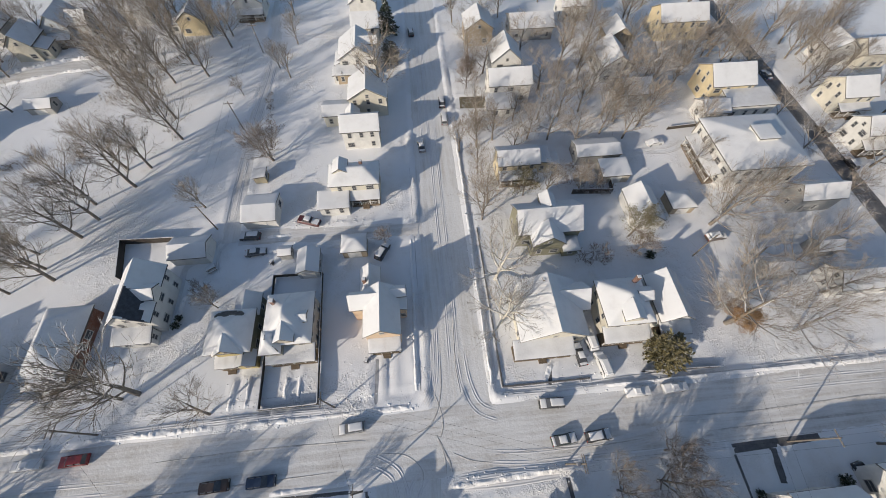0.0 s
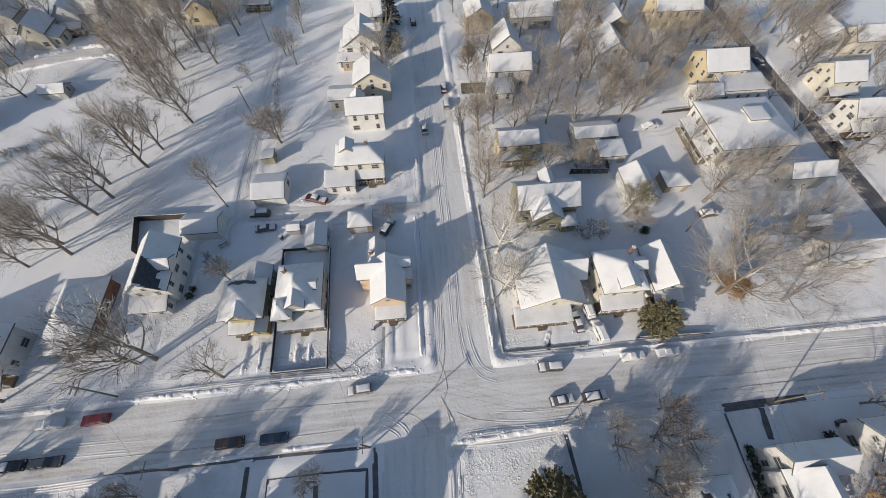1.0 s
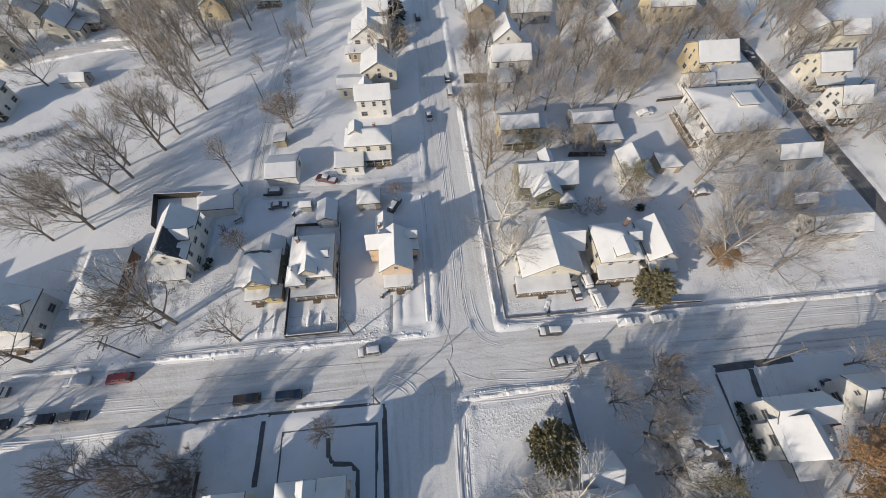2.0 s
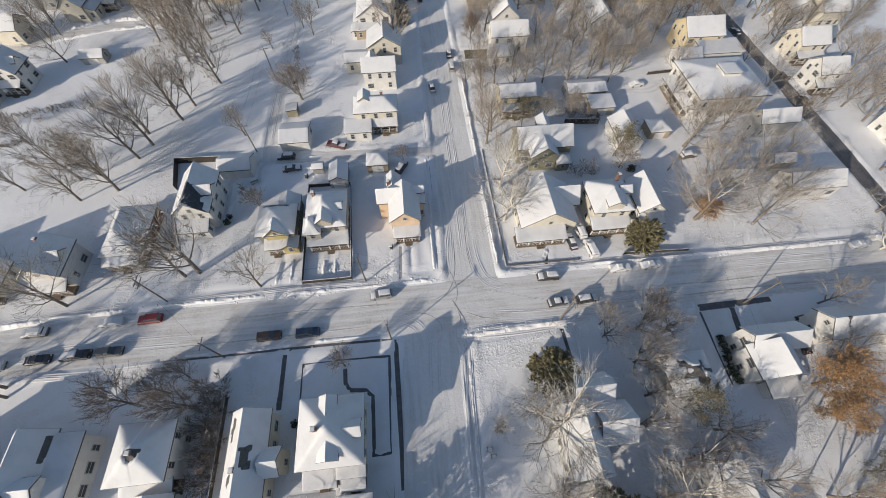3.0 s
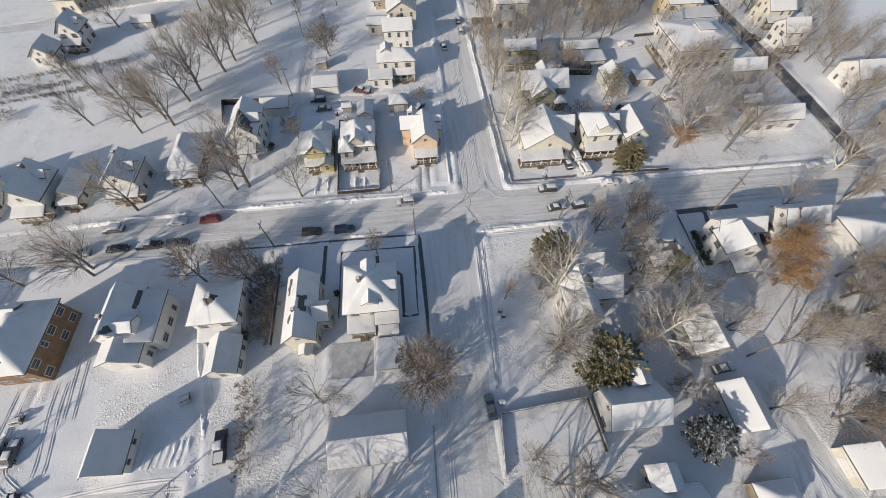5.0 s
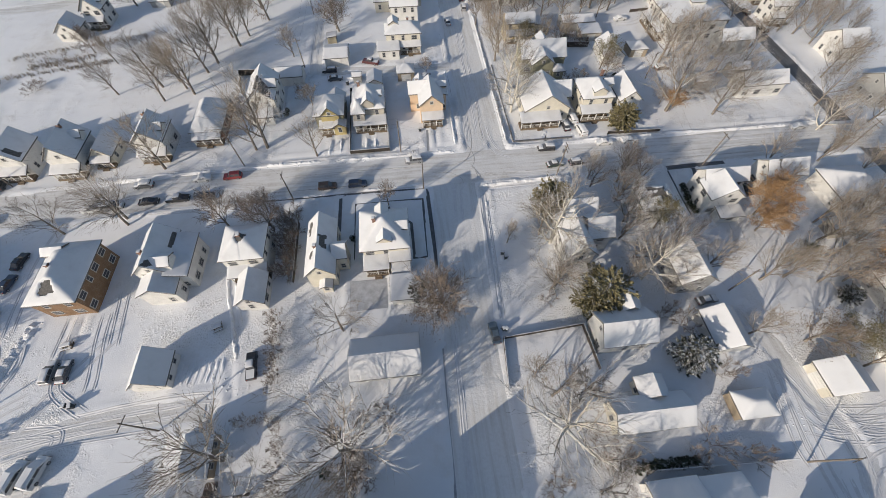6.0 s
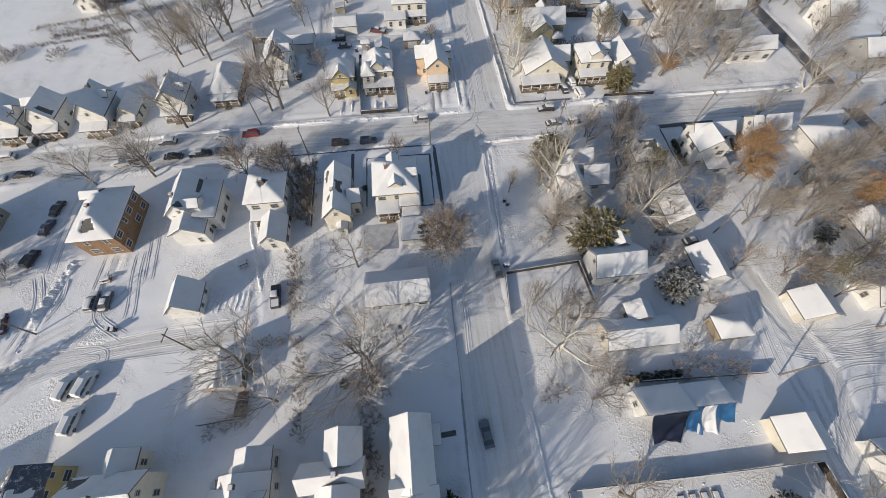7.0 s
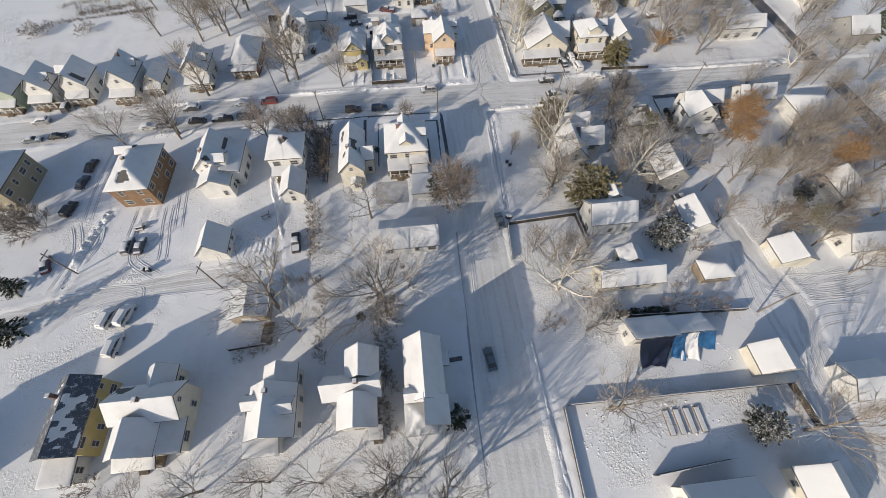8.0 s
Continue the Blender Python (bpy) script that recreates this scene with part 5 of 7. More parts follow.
JUNIPER = Kind(lambda: conifer(820, 6, 2.8, NEEDLE_SNOWY, "round dark evergreen under snow", True, 1.3), 6, "evergreens")

# the wood and its edge, west
for k, (x, y, h) in enumerate(((-70.09, 37.34, 13), (-68.36, 46.96, 13), (-66.44, 51.26, 13), (-61.51, 59.88, 14), (-59.6, 65.28, 12), (-64.83, 65.3, 13), (-75.49, 43.71, 11), (-72.77, 40.09, 11))):
    (OAK + SLIM)[k % 7].at(x, y, h, 40 * k, 1.1)
for k, (x, y, h) in enumerate(((-54.62, 73.94, 12), (-58.02, 81.62, 13), (-64.64, 89.4, 12), (-71.19, 93.91, 13), (-76.62, 96.2, 12), (-68.45, 105.03, 12), (-58.78, 103.73, 12), (-49.43, 111.31, 11), (-56.07, 117.08, 12))):
    (OAK + SLIM)[(k * 3 + 1) % 7].at(x, y, h, 70 * k, 1.1)
for k, (x, y, h) in enumerate(((-68.18, 98.33, 12), (-64.44, 111.68, 12), (-75.3, 114.16, 12), (-84.03, 116.58, 12), (-112.74, 110.03, 11), (-73.79, 127.74, 12), (-50.06, 129.26, 11), (-91.3, 130.46, 12), (-32.75, 126.37, 9), (-30.2, 110.75, 8))):
    (OAK + SLIM)[(k * 5 + 2) % 7].at(x, y, h, 110 * k, 1.1)
for k, (x, y, h) in enumerate(((-44.65, 52.31, 8), (-30.9, 95.39, 8), (-34.18, 99.86, 7), (-104.36, 60.77, 8), (-95.68, 54.32, 8), (-42.39, 89.06, 5))):
    (SLIM + [RUSSET])[k % 4].at(x, y, h, 33 * k, 1.1)
for k, (x, y, h) in enumerate(((-68.67, 55.56, 13), (-79.54, 41.54, 12), (-65.54, 85, 12), (-61.7, 96, 12), (-74.88, 105.14, 12), (-111.13, 102.04, 10), (-66.98, 120.75, 12), (-53.26, 98.07, 10), (-80.06, 123.34, 12))):
    (OAK + SLIM)[(k * 5 + 3) % 7].at(x, y, h, 41 * k, 1.15)
for k, (x, y, h) in enumerate(((-112, 123, 11), (-104, 120, 10), (-88, 113, 9), (-118, 110, 10), (-86, 127, 11), (-72, 122, 11), (-124, 104, 10), (-68, 127, 11), (-108, 103, 8), (-50, 117, 9))):
    (OAK + SPREAD)[(k * 5 + 1) % 6].at(x, y, h, 53 * k, 1.2)
SLIM[1].at(-90.8, 39.5, 9, 30, 1.2)
OAK[0].at(-77.4, 35.2, 10, 80, 1.1)
BUSH[0].at(-132.0, 44.5, 2.2, 0, 1.6)
BUSH[1].at(-128.6, 42.9, 2.5, 40, 1.6)
BUSH[0].at(-126.9, 45.2, 2.8, 80, 1.6)
BUSH[1].at(-125.9, 47.5, 2.2, 120, 1.6)
BUSH[0].at(-130.8, 47.4, 2.5, 160, 1.6)
BUSH[1].at(-114.3, 43.3, 2.8, 200, 1.6)
BUSH[0].at(-113.5, 45.6, 2.2, 240, 1.6)
# street trees along the main street
for k, (x, y, h) in enumerate(((-47.6, 14.2, 16.5), (-50.24, 13.71, 12), (-35.21, 9.85, 9), (-70.65, 9.57, 12), (-74.67, -4.74, 11), (-86.59, -7.3, 9), (-74, -6.38, 10))):
    (OAK + SPREAD)[k % 6].at(x, y, h, 25 * k, 1.1)
for k, (x, y, h) in enumerate(((-51.79, -10, 11), (-42.92, -10.94, 10.5), (-47.4, -8.53, 8), (-44.83, -6.26, 7), (-40.73, -10.11, 6), (-39.04, -14.37, 6), (-38.76, -18.43, 5), (-39.08, -22.48, 4.5), (-18.59, -7.11, 6.5))):
    ([RUSSET] + BUSH)[0 if k < 4 or k == 8 else 1 + k % 2].at(x, y, h, 60 * k)
BUSH[0].at(-39.67, 31.32, 5, 10)
OAK[1].at(-37.46, 28.49, 6, 20)
RUSSET.at(-6.03, 39.85, 5)
OAK[2].at(-5.67, 83.11, 15, 0, 1.1)
PALE[0].at(14.51, 20.48, 12, 30, 1.1)
PALE[1].at(14.96, 29.36, 14, 80, 1.1)
RUSSET.at(-31.6, 64.8, 9.5, 20, 1.7)
OAK[1].at(-32.4, 66.2, 7.5, 60, 1.5)
SPREAD[1].at(-100.24, 88.05, 9, 40, 1.3)
for k in range(7):
    BUSH[k % 2].at(-33.4 - 0.25 * k, 72.0 + 2.6 * k, 1.5 + 0.3 * (k % 3), 50 * k, 1.0)
for k, (x, y, h) in enumerate(((37.8, 53.69, 3.6), (42.14, 49.3, 3.4), (39.5, 50.15, 4.4), (36.66, 51.21, 4), (33, 32.21, 2.6), (35.84, 32, 3.0), (38.08, 32.82, 2.6), (98.45, 52.35, 3.4), (16.01, 70.75, 4), (17.87, 71.14, 4))):
    BUSH[k % 2].at(x, y, h, 35 * k, 1.5)
# north of the street, east side
for k, (x, y, h) in enumerate(((14.51, 43.49, 11.0), (16.37, 47.65, 10.1), (12.08, 63.43, 8.3), (16.42, 64.42, 9.2), (20.55, 66.46, 9.2), (33.91, 65.2, 10.1), (44.24, 74.42, 10.1), (49.32, 71.2, 10.1), (52.29, 63.89, 9.2), (44.39, 94.32, 10.1), (36.83, 48.52, 8.3),)):
    (OAK + SLIM)[(k * 2) % 7].at(x, y, h, 85 * k, 1.1)
for k, (x, y, h) in enumerate(((61.66, 80.3, 10.1), (75.94, 87.21, 10.1), (81.04, 91.2, 10.1), (92.55, 89.9, 10.1), (70.52, 64.18, 8.3),)):
    (SPREAD + OAK)[(k * 5) % 6].at(x, y, h, 55 * k, 1.15)
for k, (x, y, h) in enumerate(((109.92, 90.55, 10.1), (113.79, 87.47, 10.1), (107.11, 98.68, 11.0), (107.05, 49.37, 9.2), (112.74, 41.42, 10.1), (122.98, 61.46, 10.1), (107.73, 79.51, 9.2), (97.3, 106.07, 11.0), (92.22, 5.44, 8.3), (96.37, 14.14, 10.1), (105.49, 25.32, 10.1), (125.92, 23.79, 9.2), (106.01, 6.35, 8.3), (127.19, 75.38, 10.1), (93.62, 67.52, 7.4),)):
    (OAK + SPREAD)[(k * 7 + 1) % 6].at(x, y, h, 95 * k, 1.1)
for k, (x, y, h) in enumerate(((51.68, 107.75, 10.1), (68.1, 111.28, 10.1), (30.95, 119.24, 9.2), (18.48, 98.32, 9.2), (90.43, 116.56, 10.1), (45.51, 127.07, 10.1), (16.29, 117.74, 8.3), (78.36, 121.23, 10.1), (49.43, 81.61, 9.2), (39.16, 80.8, 9.2),)):
    (OAK + SLIM)[(k * 4 + 3) % 7].at(x, y, h, 15 * k, 1.1)
for k, (x, y, h) in enumerate(((24.65, 62.2, 8.3), (29.69, 49.09, 8.3), (47.22, 66.04, 9.2), (57.43, 67.96, 10.1), (61.54, 72.03, 9.2), (26.76, 72.66, 8.3), (15.37, 56.03, 8.3), (17.46, 72.84, 9.2), (47.43, 86.89, 9.2), (53.68, 99.27, 10.1), (63.86, 94.78, 10.1), (71.81, 81.12, 9.2), (88.02, 87.96, 9.2), (94.15, 95.97, 10.1), (47.54, 103.69, 9.2), (61.73, 86.52, 9.2), (18.5, 91.91, 8.3),)):
    (OAK + SLIM)[(k * 3 + 1) % 7].at(x, y, h, 37 * k, 1.1)
for k, (x, y, h) in enumerate(((93.05, 41.24, 8.3), (93.36, 55.38, 8.3), (65.3, 53.46, 7.4),)):
    (SPREAD + OAK)[(k * 5 + 2) % 6].at(x, y, h, 57 * k, 1.15)
for k, (x, y, h) in enumerate(((110.93, 47.4, 9.2), (118.9, 53.46, 9.2), (112.02, 97.55, 10.1), (123.8, 99.29, 10.1), (119.54, 81.4, 9.2), (112.39, 27.44, 9.2), (122.49, 41.57, 9.2), (128.56, 51.59, 9.2), (137.02, 83.27, 9.2),)):
    (OAK + SLIM)[(k * 4 + 1) % 7].at(x, y, h, 77 * k, 1.1)
for k, (x, y, h) in enumerate(((55.6, 16.4, 14.5), (62.6, 37.6, 13), (67.4, 13.8, 10.5), (71.4, 25.4, 11), (64.4, 27.2, 9.5), (76.6, 20.4, 9), (66.8, 40.6, 9), (83.6, 31, 8), (59.8, 20.6, 9))):
    SPREAD[k % 2].at(x, y, h, 70 * k + 20, 1.2)
for k, (x, y, h) in enumerate(((40, 63, 9), (52, 70, 9.5), (29, 66, 8.5), (36, 84, 9.5), (58, 84, 9), (66, 82, 9), (49, 92, 9.5), (22, 92, 9), (72, 92, 9.5), (88, 94, 9.5), (34, 100, 9.5), (56, 106, 10), (70, 112, 10), (97, 108, 10), (114, 92, 9.5), (122, 66, 9), (24, 116, 9.5), (92, 84, 8.5), (118, 48, 9), (128, 100, 10))):
    (OAK + SPREAD)[(k * 5 + 2) % 6].at(x, y, h, 47 * k, 1.25)
for k, (x, y, h) in enumerate(((16.9, 88.6, 8), (38.6, 73.0, 10), (32.9, 72.5, 9), (52.7, 71.7, 10), (66.7, 82.6, 10), (108.1, 76.6, 10), (125.6, 97.1, 9), (86.2, 93.9, 9), (74.2, 42.0, 11))):
    ([RUSSET] + OAK + DENSE)[k % 7].at(x, y, h, 59 * k, 1.15)
BROWN.at(16.63, 86, 8)
OLIVE.at(44.21, 36.3, 9)
BROWN.at(44.36, 32.6, 6.5, 0, 1.2)
BROWN.at(55.06, 19.33, 5, 30, 1.3)
ORANGE.at(56.4, 16.2, 6.2, 40, 1.2)
OLIVE.at(24.57, 49.04, 8)
YEW.at(41.06, 11.73, 6.4, 20, 0.85)
JUNIPER.at(-3.11, 99.43, 6, 10, 0.9)
SPRUCE.at(-3.5, 114.21, 10, 60)
SPRUCE.at(122.84, 16.76, 11, 5)
# south-east block
for k, (x, y, h) in enumerate(((14.23, -20.71, 15), (13, -28.77, 11), (29.77, -31.03, 12), (7.24, -55.53, 15), (90.84, 5.21, 10))):
    PALE[k % 2].at(x, y, h, 140 * k, 1.1)
for k, (x, y, h) in enumerate(((36.03, -4.56, 8), (27.59, -4.42, 7), (33.16, -10.26, 8), (26.77, -31.46, 7))):
    ([RUSSET] + SLIM)[k % 4].at(x, y, h, 75 * k, 1.15)
YEW.at(15.66, -12.61, 8.6, 15, 0.72)
for k, (x, y, h) in enumerate(((38.5, -7.2, 8), (33.8, -6.2, 8.5), (31.4, -11.7, 9), (31.2, -17.3, 9), (28.8, -21.4, 8), (27.4, -6.8, 7.5), (33.6, -33.8, 7.5), (12.6, -30.6, 9), (29.8, -26.2, 8.5), (34, -27, 12), (40.2, -23.4, 8), (36.4, -2.4, 7.5))):
    DENSE[k % 2].at(x, y, h, 90 * k, 1.15)
OLIVE.at(37.0, -19.8, 8.4, 35, 1.1)
ORANGE.at(60.2, -18.6, 9.8, 25, 1.25)
ORANGE.at(58.17, -22.65, 7.5, 125, 1.3)
OLIVE.at(60.42, -31.43, 7, 55)
ORANGE.at(76.64, -32.91, 9, 95, 1.2)
BROWN.at(82.98, -31.37, 9, 155, 1.4)
BROWN.at(68.68, -35.87, 8, 15, 1.3)
BROWN.at(54.08, -46.3, 8, 20, 1.5)
OLIVE.at(58.63, -47.22, 8, 80, 1.3)
BROWN.at(66.54, -46.87, 8, 50, 1.4)
for k, (x, y, h) in enumerate(((69.82, -26.46, 10), (63.73, -35.57, 10), (75.8, -24.34, 11), (52.84, -33.75, 10), (87.59, -27.06, 10), (72.54, -42.37, 9), (89.28, -42.95, 10), (83.11, -60.99, 10), (71.28, -63.25, 9), (95.01, -24.87, 9), (91.73, -16.98, 10), (70.21, -4.79, 8), (66.06, -14.5, 8), (84.09, -5.15, 8), (70.18, -77.12, 9), (62.26, -89.08, 9), (84.9, -78.76, 9))):
    (OAK + SLIM)[(k * 3 + 2) % 7].at(x, y, h, 65 * k, 1.1)
for k, (x, y, h) in enumerate(((12.43, -18.5, 9), (11.6, -31.19, 9), (42.33, -30.89, 9), (44.79, -43.84, 8), (11.59, -50.55, 10), (6.83, -50.18, 9), (10.44, -64, 8))):
    (OAK + SLIM + DENSE)[(k * 4 + 1) % 9].at(x, y, h, 61 * k, 1.15)
for k, (x, y, h) in enumerate(((57.81, -33.67, 10), (68.77, -30.48, 10), (71.88, -22.02, 9), (72.74, -29.4, 9), (79.77, -23.26, 10), (85.74, -21.12, 10), (85.48, -35.09, 9), (88.9, -11.05, 9), (87.1, -3.08, 9), (69.53, -45.42, 9), (79.39, -45.79, 9), (61.54, -51.54, 8), (77.27, -56.77, 9), (65.42, -58.02, 8), (91.42, -32.94, 9), (91.08, -52.83, 9), (107.75, -2.58, 9), (105.35, -22.56, 9))):
    (SLIM + OAK + SPREAD)[(k * 5 + 1) % 9].at(x, y, h, 83 * k, 1.1)
for k, (x, y, h) in enumerate(((-97.18, 63.04, 1.4), (-100.4, 64.54, 1.2), (-103.44, 62.97, 1.5), (-94.18, 65.69, 1.1), (-107.53, 61.39, 1.3), (-112.66, 59.99, 1.4), (-91.13, 67.68, 1.2), (-116.72, 58.39, 1.2), (-88.08, 69.67, 1.3), (-120.8, 57.21, 1.4))):
    BUSH[k % 2].at(x, y, h, 35 * k, 1.6)
for k in range(8):
    BUSH[k % 2].at(-37.6 + 0.15 * k + 0.3 * (k % 3 - 1), -49.6 - 2.05 * k, 2.8 + 0.3 * (k % 3), 90 * k, 0.8)
    BUSH[(k + 1) % 2].at(-38.6 + 0.5 * (k % 3 - 1), -9.0 - 1.9 * k, 5.4 - 0.2 * k, 70 * k, 0.9)
for k in range(7):
    BUSH[k % 2].at(-40.1 + 0.1 * k + 0.3 * (k % 2), -32.0 - 1.9 * k, 3.6 - 0.25 * (k % 3), 47 * k, 1.0)
for k in range(5):
    BUSH[k % 2].at(-44.4 + 1.4 * k, -48.8 + 0.2 * (k % 2), 1.8 + 0.3 * (k % 2), 77 * k, 1.0)
YEW.at(19.7, -34.6, 7.2, 0, 1.2)
JUNIPER.at(31.46, -46.79, 6.4, 0, 1.1)
JUNIPER.at(32.77, -82.13, 5.4, 40, 1.05)
JUNIPER.at(66.55, -39.3, 3.6, 60, 1.1)
for k, (x, y, h) in enumerate(((4.31, -62.66, 4), (13.99, -60.63, 4), (16.36, -61.4, 3.4), (29.22, -60.11, 4.4), (34.76, -61.83, 4), (12, -58.66, 4), (37.2, -50.11, 4), (10.2, -33.6, 2.6), (26.35, -61.52, 3), (33.69, -40.59, 4), (30.91, -38.62, 4))):
    BUSH[k % 2].at(x, y, h, 35 * k, 1.2)
SLIM[0].at(4.44, -46.82, 8)
SLIM[2].at(5.4, -19.76, 6)
OAK[2].at(10.32, -77.16, 12)
SPREAD[1].at(40.05, -83.64, 13, 100)
# south-west block
for k, (x, y, h) in enumerate(((-27.89, -35.06, 9.0), (-45.4, -53.6, 14.5), (-29.71, -89.38, 12.0), (-43.5, -81.67, 8.0), (-35.72, -82.64, 8.0), (-53.15, -81.68, 8.0), (-60.77, -83.6, 8.0), (-24.3, -83.1, 11.5), (-41.0, -58.6, 9.0))):
    (SPREAD + OAK)[(k * 3) % 6].at(x, y, h, 105 * k, 1.15)
SPREAD[0].at(-25.6, -54.9, 15.5, 35, 1.15)
DENSE[1].at(-26.6, -53.6, 11.5, 160, 1.15)
RUSSET.at(-25.4, -57.4, 8, 35, 1.15)
DENSE[0].at(-25.01, -83.61, 14, 20, 1.15)
DENSE[1].at(-17.55, -86.13, 12, 70, 1.1)
for k in range(9):
    BUSH[k % 2].at(-26.0 + 0.4 * (k % 3 - 1), -58.6 - 2.2 * k, 3.2 + 0.5 * (k % 3), 65 * k, 0.9)
RUSSET.at(-9.17, -33.74, 13.2, 200, 1.15)
RUSSET.at(-9.8, -31.9, 10, 0, 1.3)
BROWN.at(-11.56, -34.15, 8.5, 130, 1.4)
BUSH[0].at(-24.2, -57.8, 5, 45, 1.2)
for k, (x, y, h) in enumerate(((-20.71, -50.74, 4), (-47.63, -61.32, 2.4), (-69.57, -79.81, 4), (-101.2, -30.2, 7), (-96.4, -30.6, 6), (-98.8, -31.0, 6.5), (-99.6, -28.4, 5.5), (-50.92, -62.32, 1.8))):
    BUSH[k % 2].at(x, y, h, 45 * k, 1.25)
JUNIPER.at(-13.2, -30.2, 6.4, 30, 0.75)
SPRUCE.at(-95.6, -44.6, 5.6, 30, 1.1)
SPRUCE.at(-92.2, -53.8, 7.5, 30, 1.1)
LOW_SHRUB.at(-30.0, -57.2, 1.3, 60, 1.2)
LOW_SHRUB.at(-14.7, -76.1, 3.2, 10, 1.1)

# ---- vehicles ----
PAINT = {
    "black": plain("black car paint", (0.03, 0.03, 0.033), 0.25, spread=0.2, coat=0.6, bump=0),
    "grey": plain("grey car paint", (0.12, 0.125, 0.13), 0.3, 0.3, spread=0.2, coat=0.6, bump=0),
    "silver": plain("silver car paint", (0.36, 0.37, 0.38), 0.3, 0.5, spread=0.15, coat=0.6, bump=0),
    "white": plain("white car paint", (0.66, 0.66, 0.65), 0.3, spread=0.1, coat=0.6, bump=0),
    "red": plain("red car paint", (0.24, 0.03, 0.028), 0.3, spread=0.2, coat=0.6, bump=0),
    "maroon": plain("maroon car paint", (0.10, 0.025, 0.025), 0.3, spread=0.2, coat=0.6, bump=0),
    "blue": plain("dark blue car paint", (0.035, 0.055, 0.10), 0.3, spread=0.2, coat=0.6, bump=0),
    "slate": plain("blue grey car paint", (0.17, 0.215, 0.25), 0.3, 0.2, spread=0.2, coat=0.6, bump=0),
    "green": plain("dark green car paint", (0.035, 0.055, 0.045), 0.3, spread=0.2, coat=0.6, bump=0),
    "brown": plain("brown car paint", (0.09, 0.06, 0.045), 0.3, spread=0.2, coat=0.6, bump=0),
}
# outlines along the car: (x, height of the waist), then (x, height of the roof line)
SHAPES = {
    "sedan": (4.6, 1.76, [(-2.3, 0.62), (-2.22, 0.88), (-1.3, 0.95), (0.75, 0.97), (2.1, 0.82), (2.3, 0.55)], [(-1.75, 0.95), (-0.95, 1.42), (0.25, 1.44), (1.05, 0.96)]),
    "suv": (4.6, 1.85, [(-2.3, 0.7), (-2.24, 1.05), (-1.3, 1.08), (0.9, 1.08), (2.1, 0.98), (2.3, 0.62)], [(-2.2, 1.06), (-1.95, 1.70), (0.35, 1.74), (1.15, 1.07)]),
    "van": (4.9, 1.95, [(-2.45, 0.7), (-2.4, 1.1), (-1.3, 1.12), (1.2, 1.12), (2.2, 1.0), (2.45, 0.62)], [(-2.38, 1.1), (-2.2, 1.86), (0.75, 1.9), (1.7, 1.1)]),
    "pickup": (5.4, 1.9, [(-2.7, 0.75), (-2.66, 1.08), (-1.3, 1.08), (0.9, 1.1), (2.5, 1.02), (2.7, 0.65)], [(-0.75, 1.08), (-0.55, 1.78), (0.75, 1.8), (1.45, 1.1)]),
}


def lathe_side(profile, low, half, inset, top_inset):
    """A body from its side outline: narrowed towards the top."""
    bm = bmesh.new()
    n = len(profile)
    zs = [p[1] for p in profile]
    zmax, zmin = max(zs), low
    rings = []
    for sgn in (-1, 1):
        up = [bm.verts.new((x, sgn * (half - inset - (top_inset * (z - zmin) / max(0.01, zmax - zmin))), z)) for x, z in profile]
        dn = [bm.verts.new((x, sgn * (half - inset), low)) for x, z in profile]
        for k in range(n - 1):
            f = [dn[k], dn[k + 1], up[k + 1], up[k]]
            bm.faces.new(f if sgn < 0 else f[::-1])
        rings.append((up, dn))
    (ul, dl), (ur, dr) = rings
    for k in range(n - 1):
        bm.faces.new([ul[k], ul[k + 1], ur[k + 1], ur[k]])
        bm.faces.new([dr[k], dr[k + 1], dl[k + 1], dl[k]])
    bm.faces.new([dl[0], ul[0], ur[0], dr[0]])
    bm.faces.new([dr[-1], ur[-1], ul[-1], dl[-1]])
    bmesh.ops.recalc_face_normals(bm, faces=bm.faces)
    return bm


def wheel_meshes():
    bm = bmesh.new()
    bmesh.ops.create_cone(bm, cap_ends=True, segments=14, radius1=0.33, radius2=0.33, depth=0.22)
    bmesh.ops.bevel(bm, geom=[e for e in bm.edges if e.is_manifold and abs(e.verts[0].co.z - e.verts[1].co.z) < 1e-4], offset=0.03, segments=1, affect="EDGES")
    bmesh.ops.rotate(bm, matrix=Matrix.Rotation(math.pi / 2, 3, "X"), verts=bm.verts)
    t = bpy.data.meshes.new("tyre")
    bm.to_mesh(t)
    bm.free()
    t.materials.append(RUBBER)
    bm = bmesh.new()
    bmesh.ops.create_cone(bm, cap_ends=True, segments=10, radius1=0.2, radius2=0.17, depth=0.24)
    bmesh.ops.rotate(bm, matrix=Matrix.Rotation(math.pi / 2, 3, "X"), verts=bm.verts)
    r = bpy.data.meshes.new("rim")
    bm.to_mesh(r)
    bm.free()
    r.materials.append(CHROME)
    return t, r


TYRE, RIM = wheel_meshes()


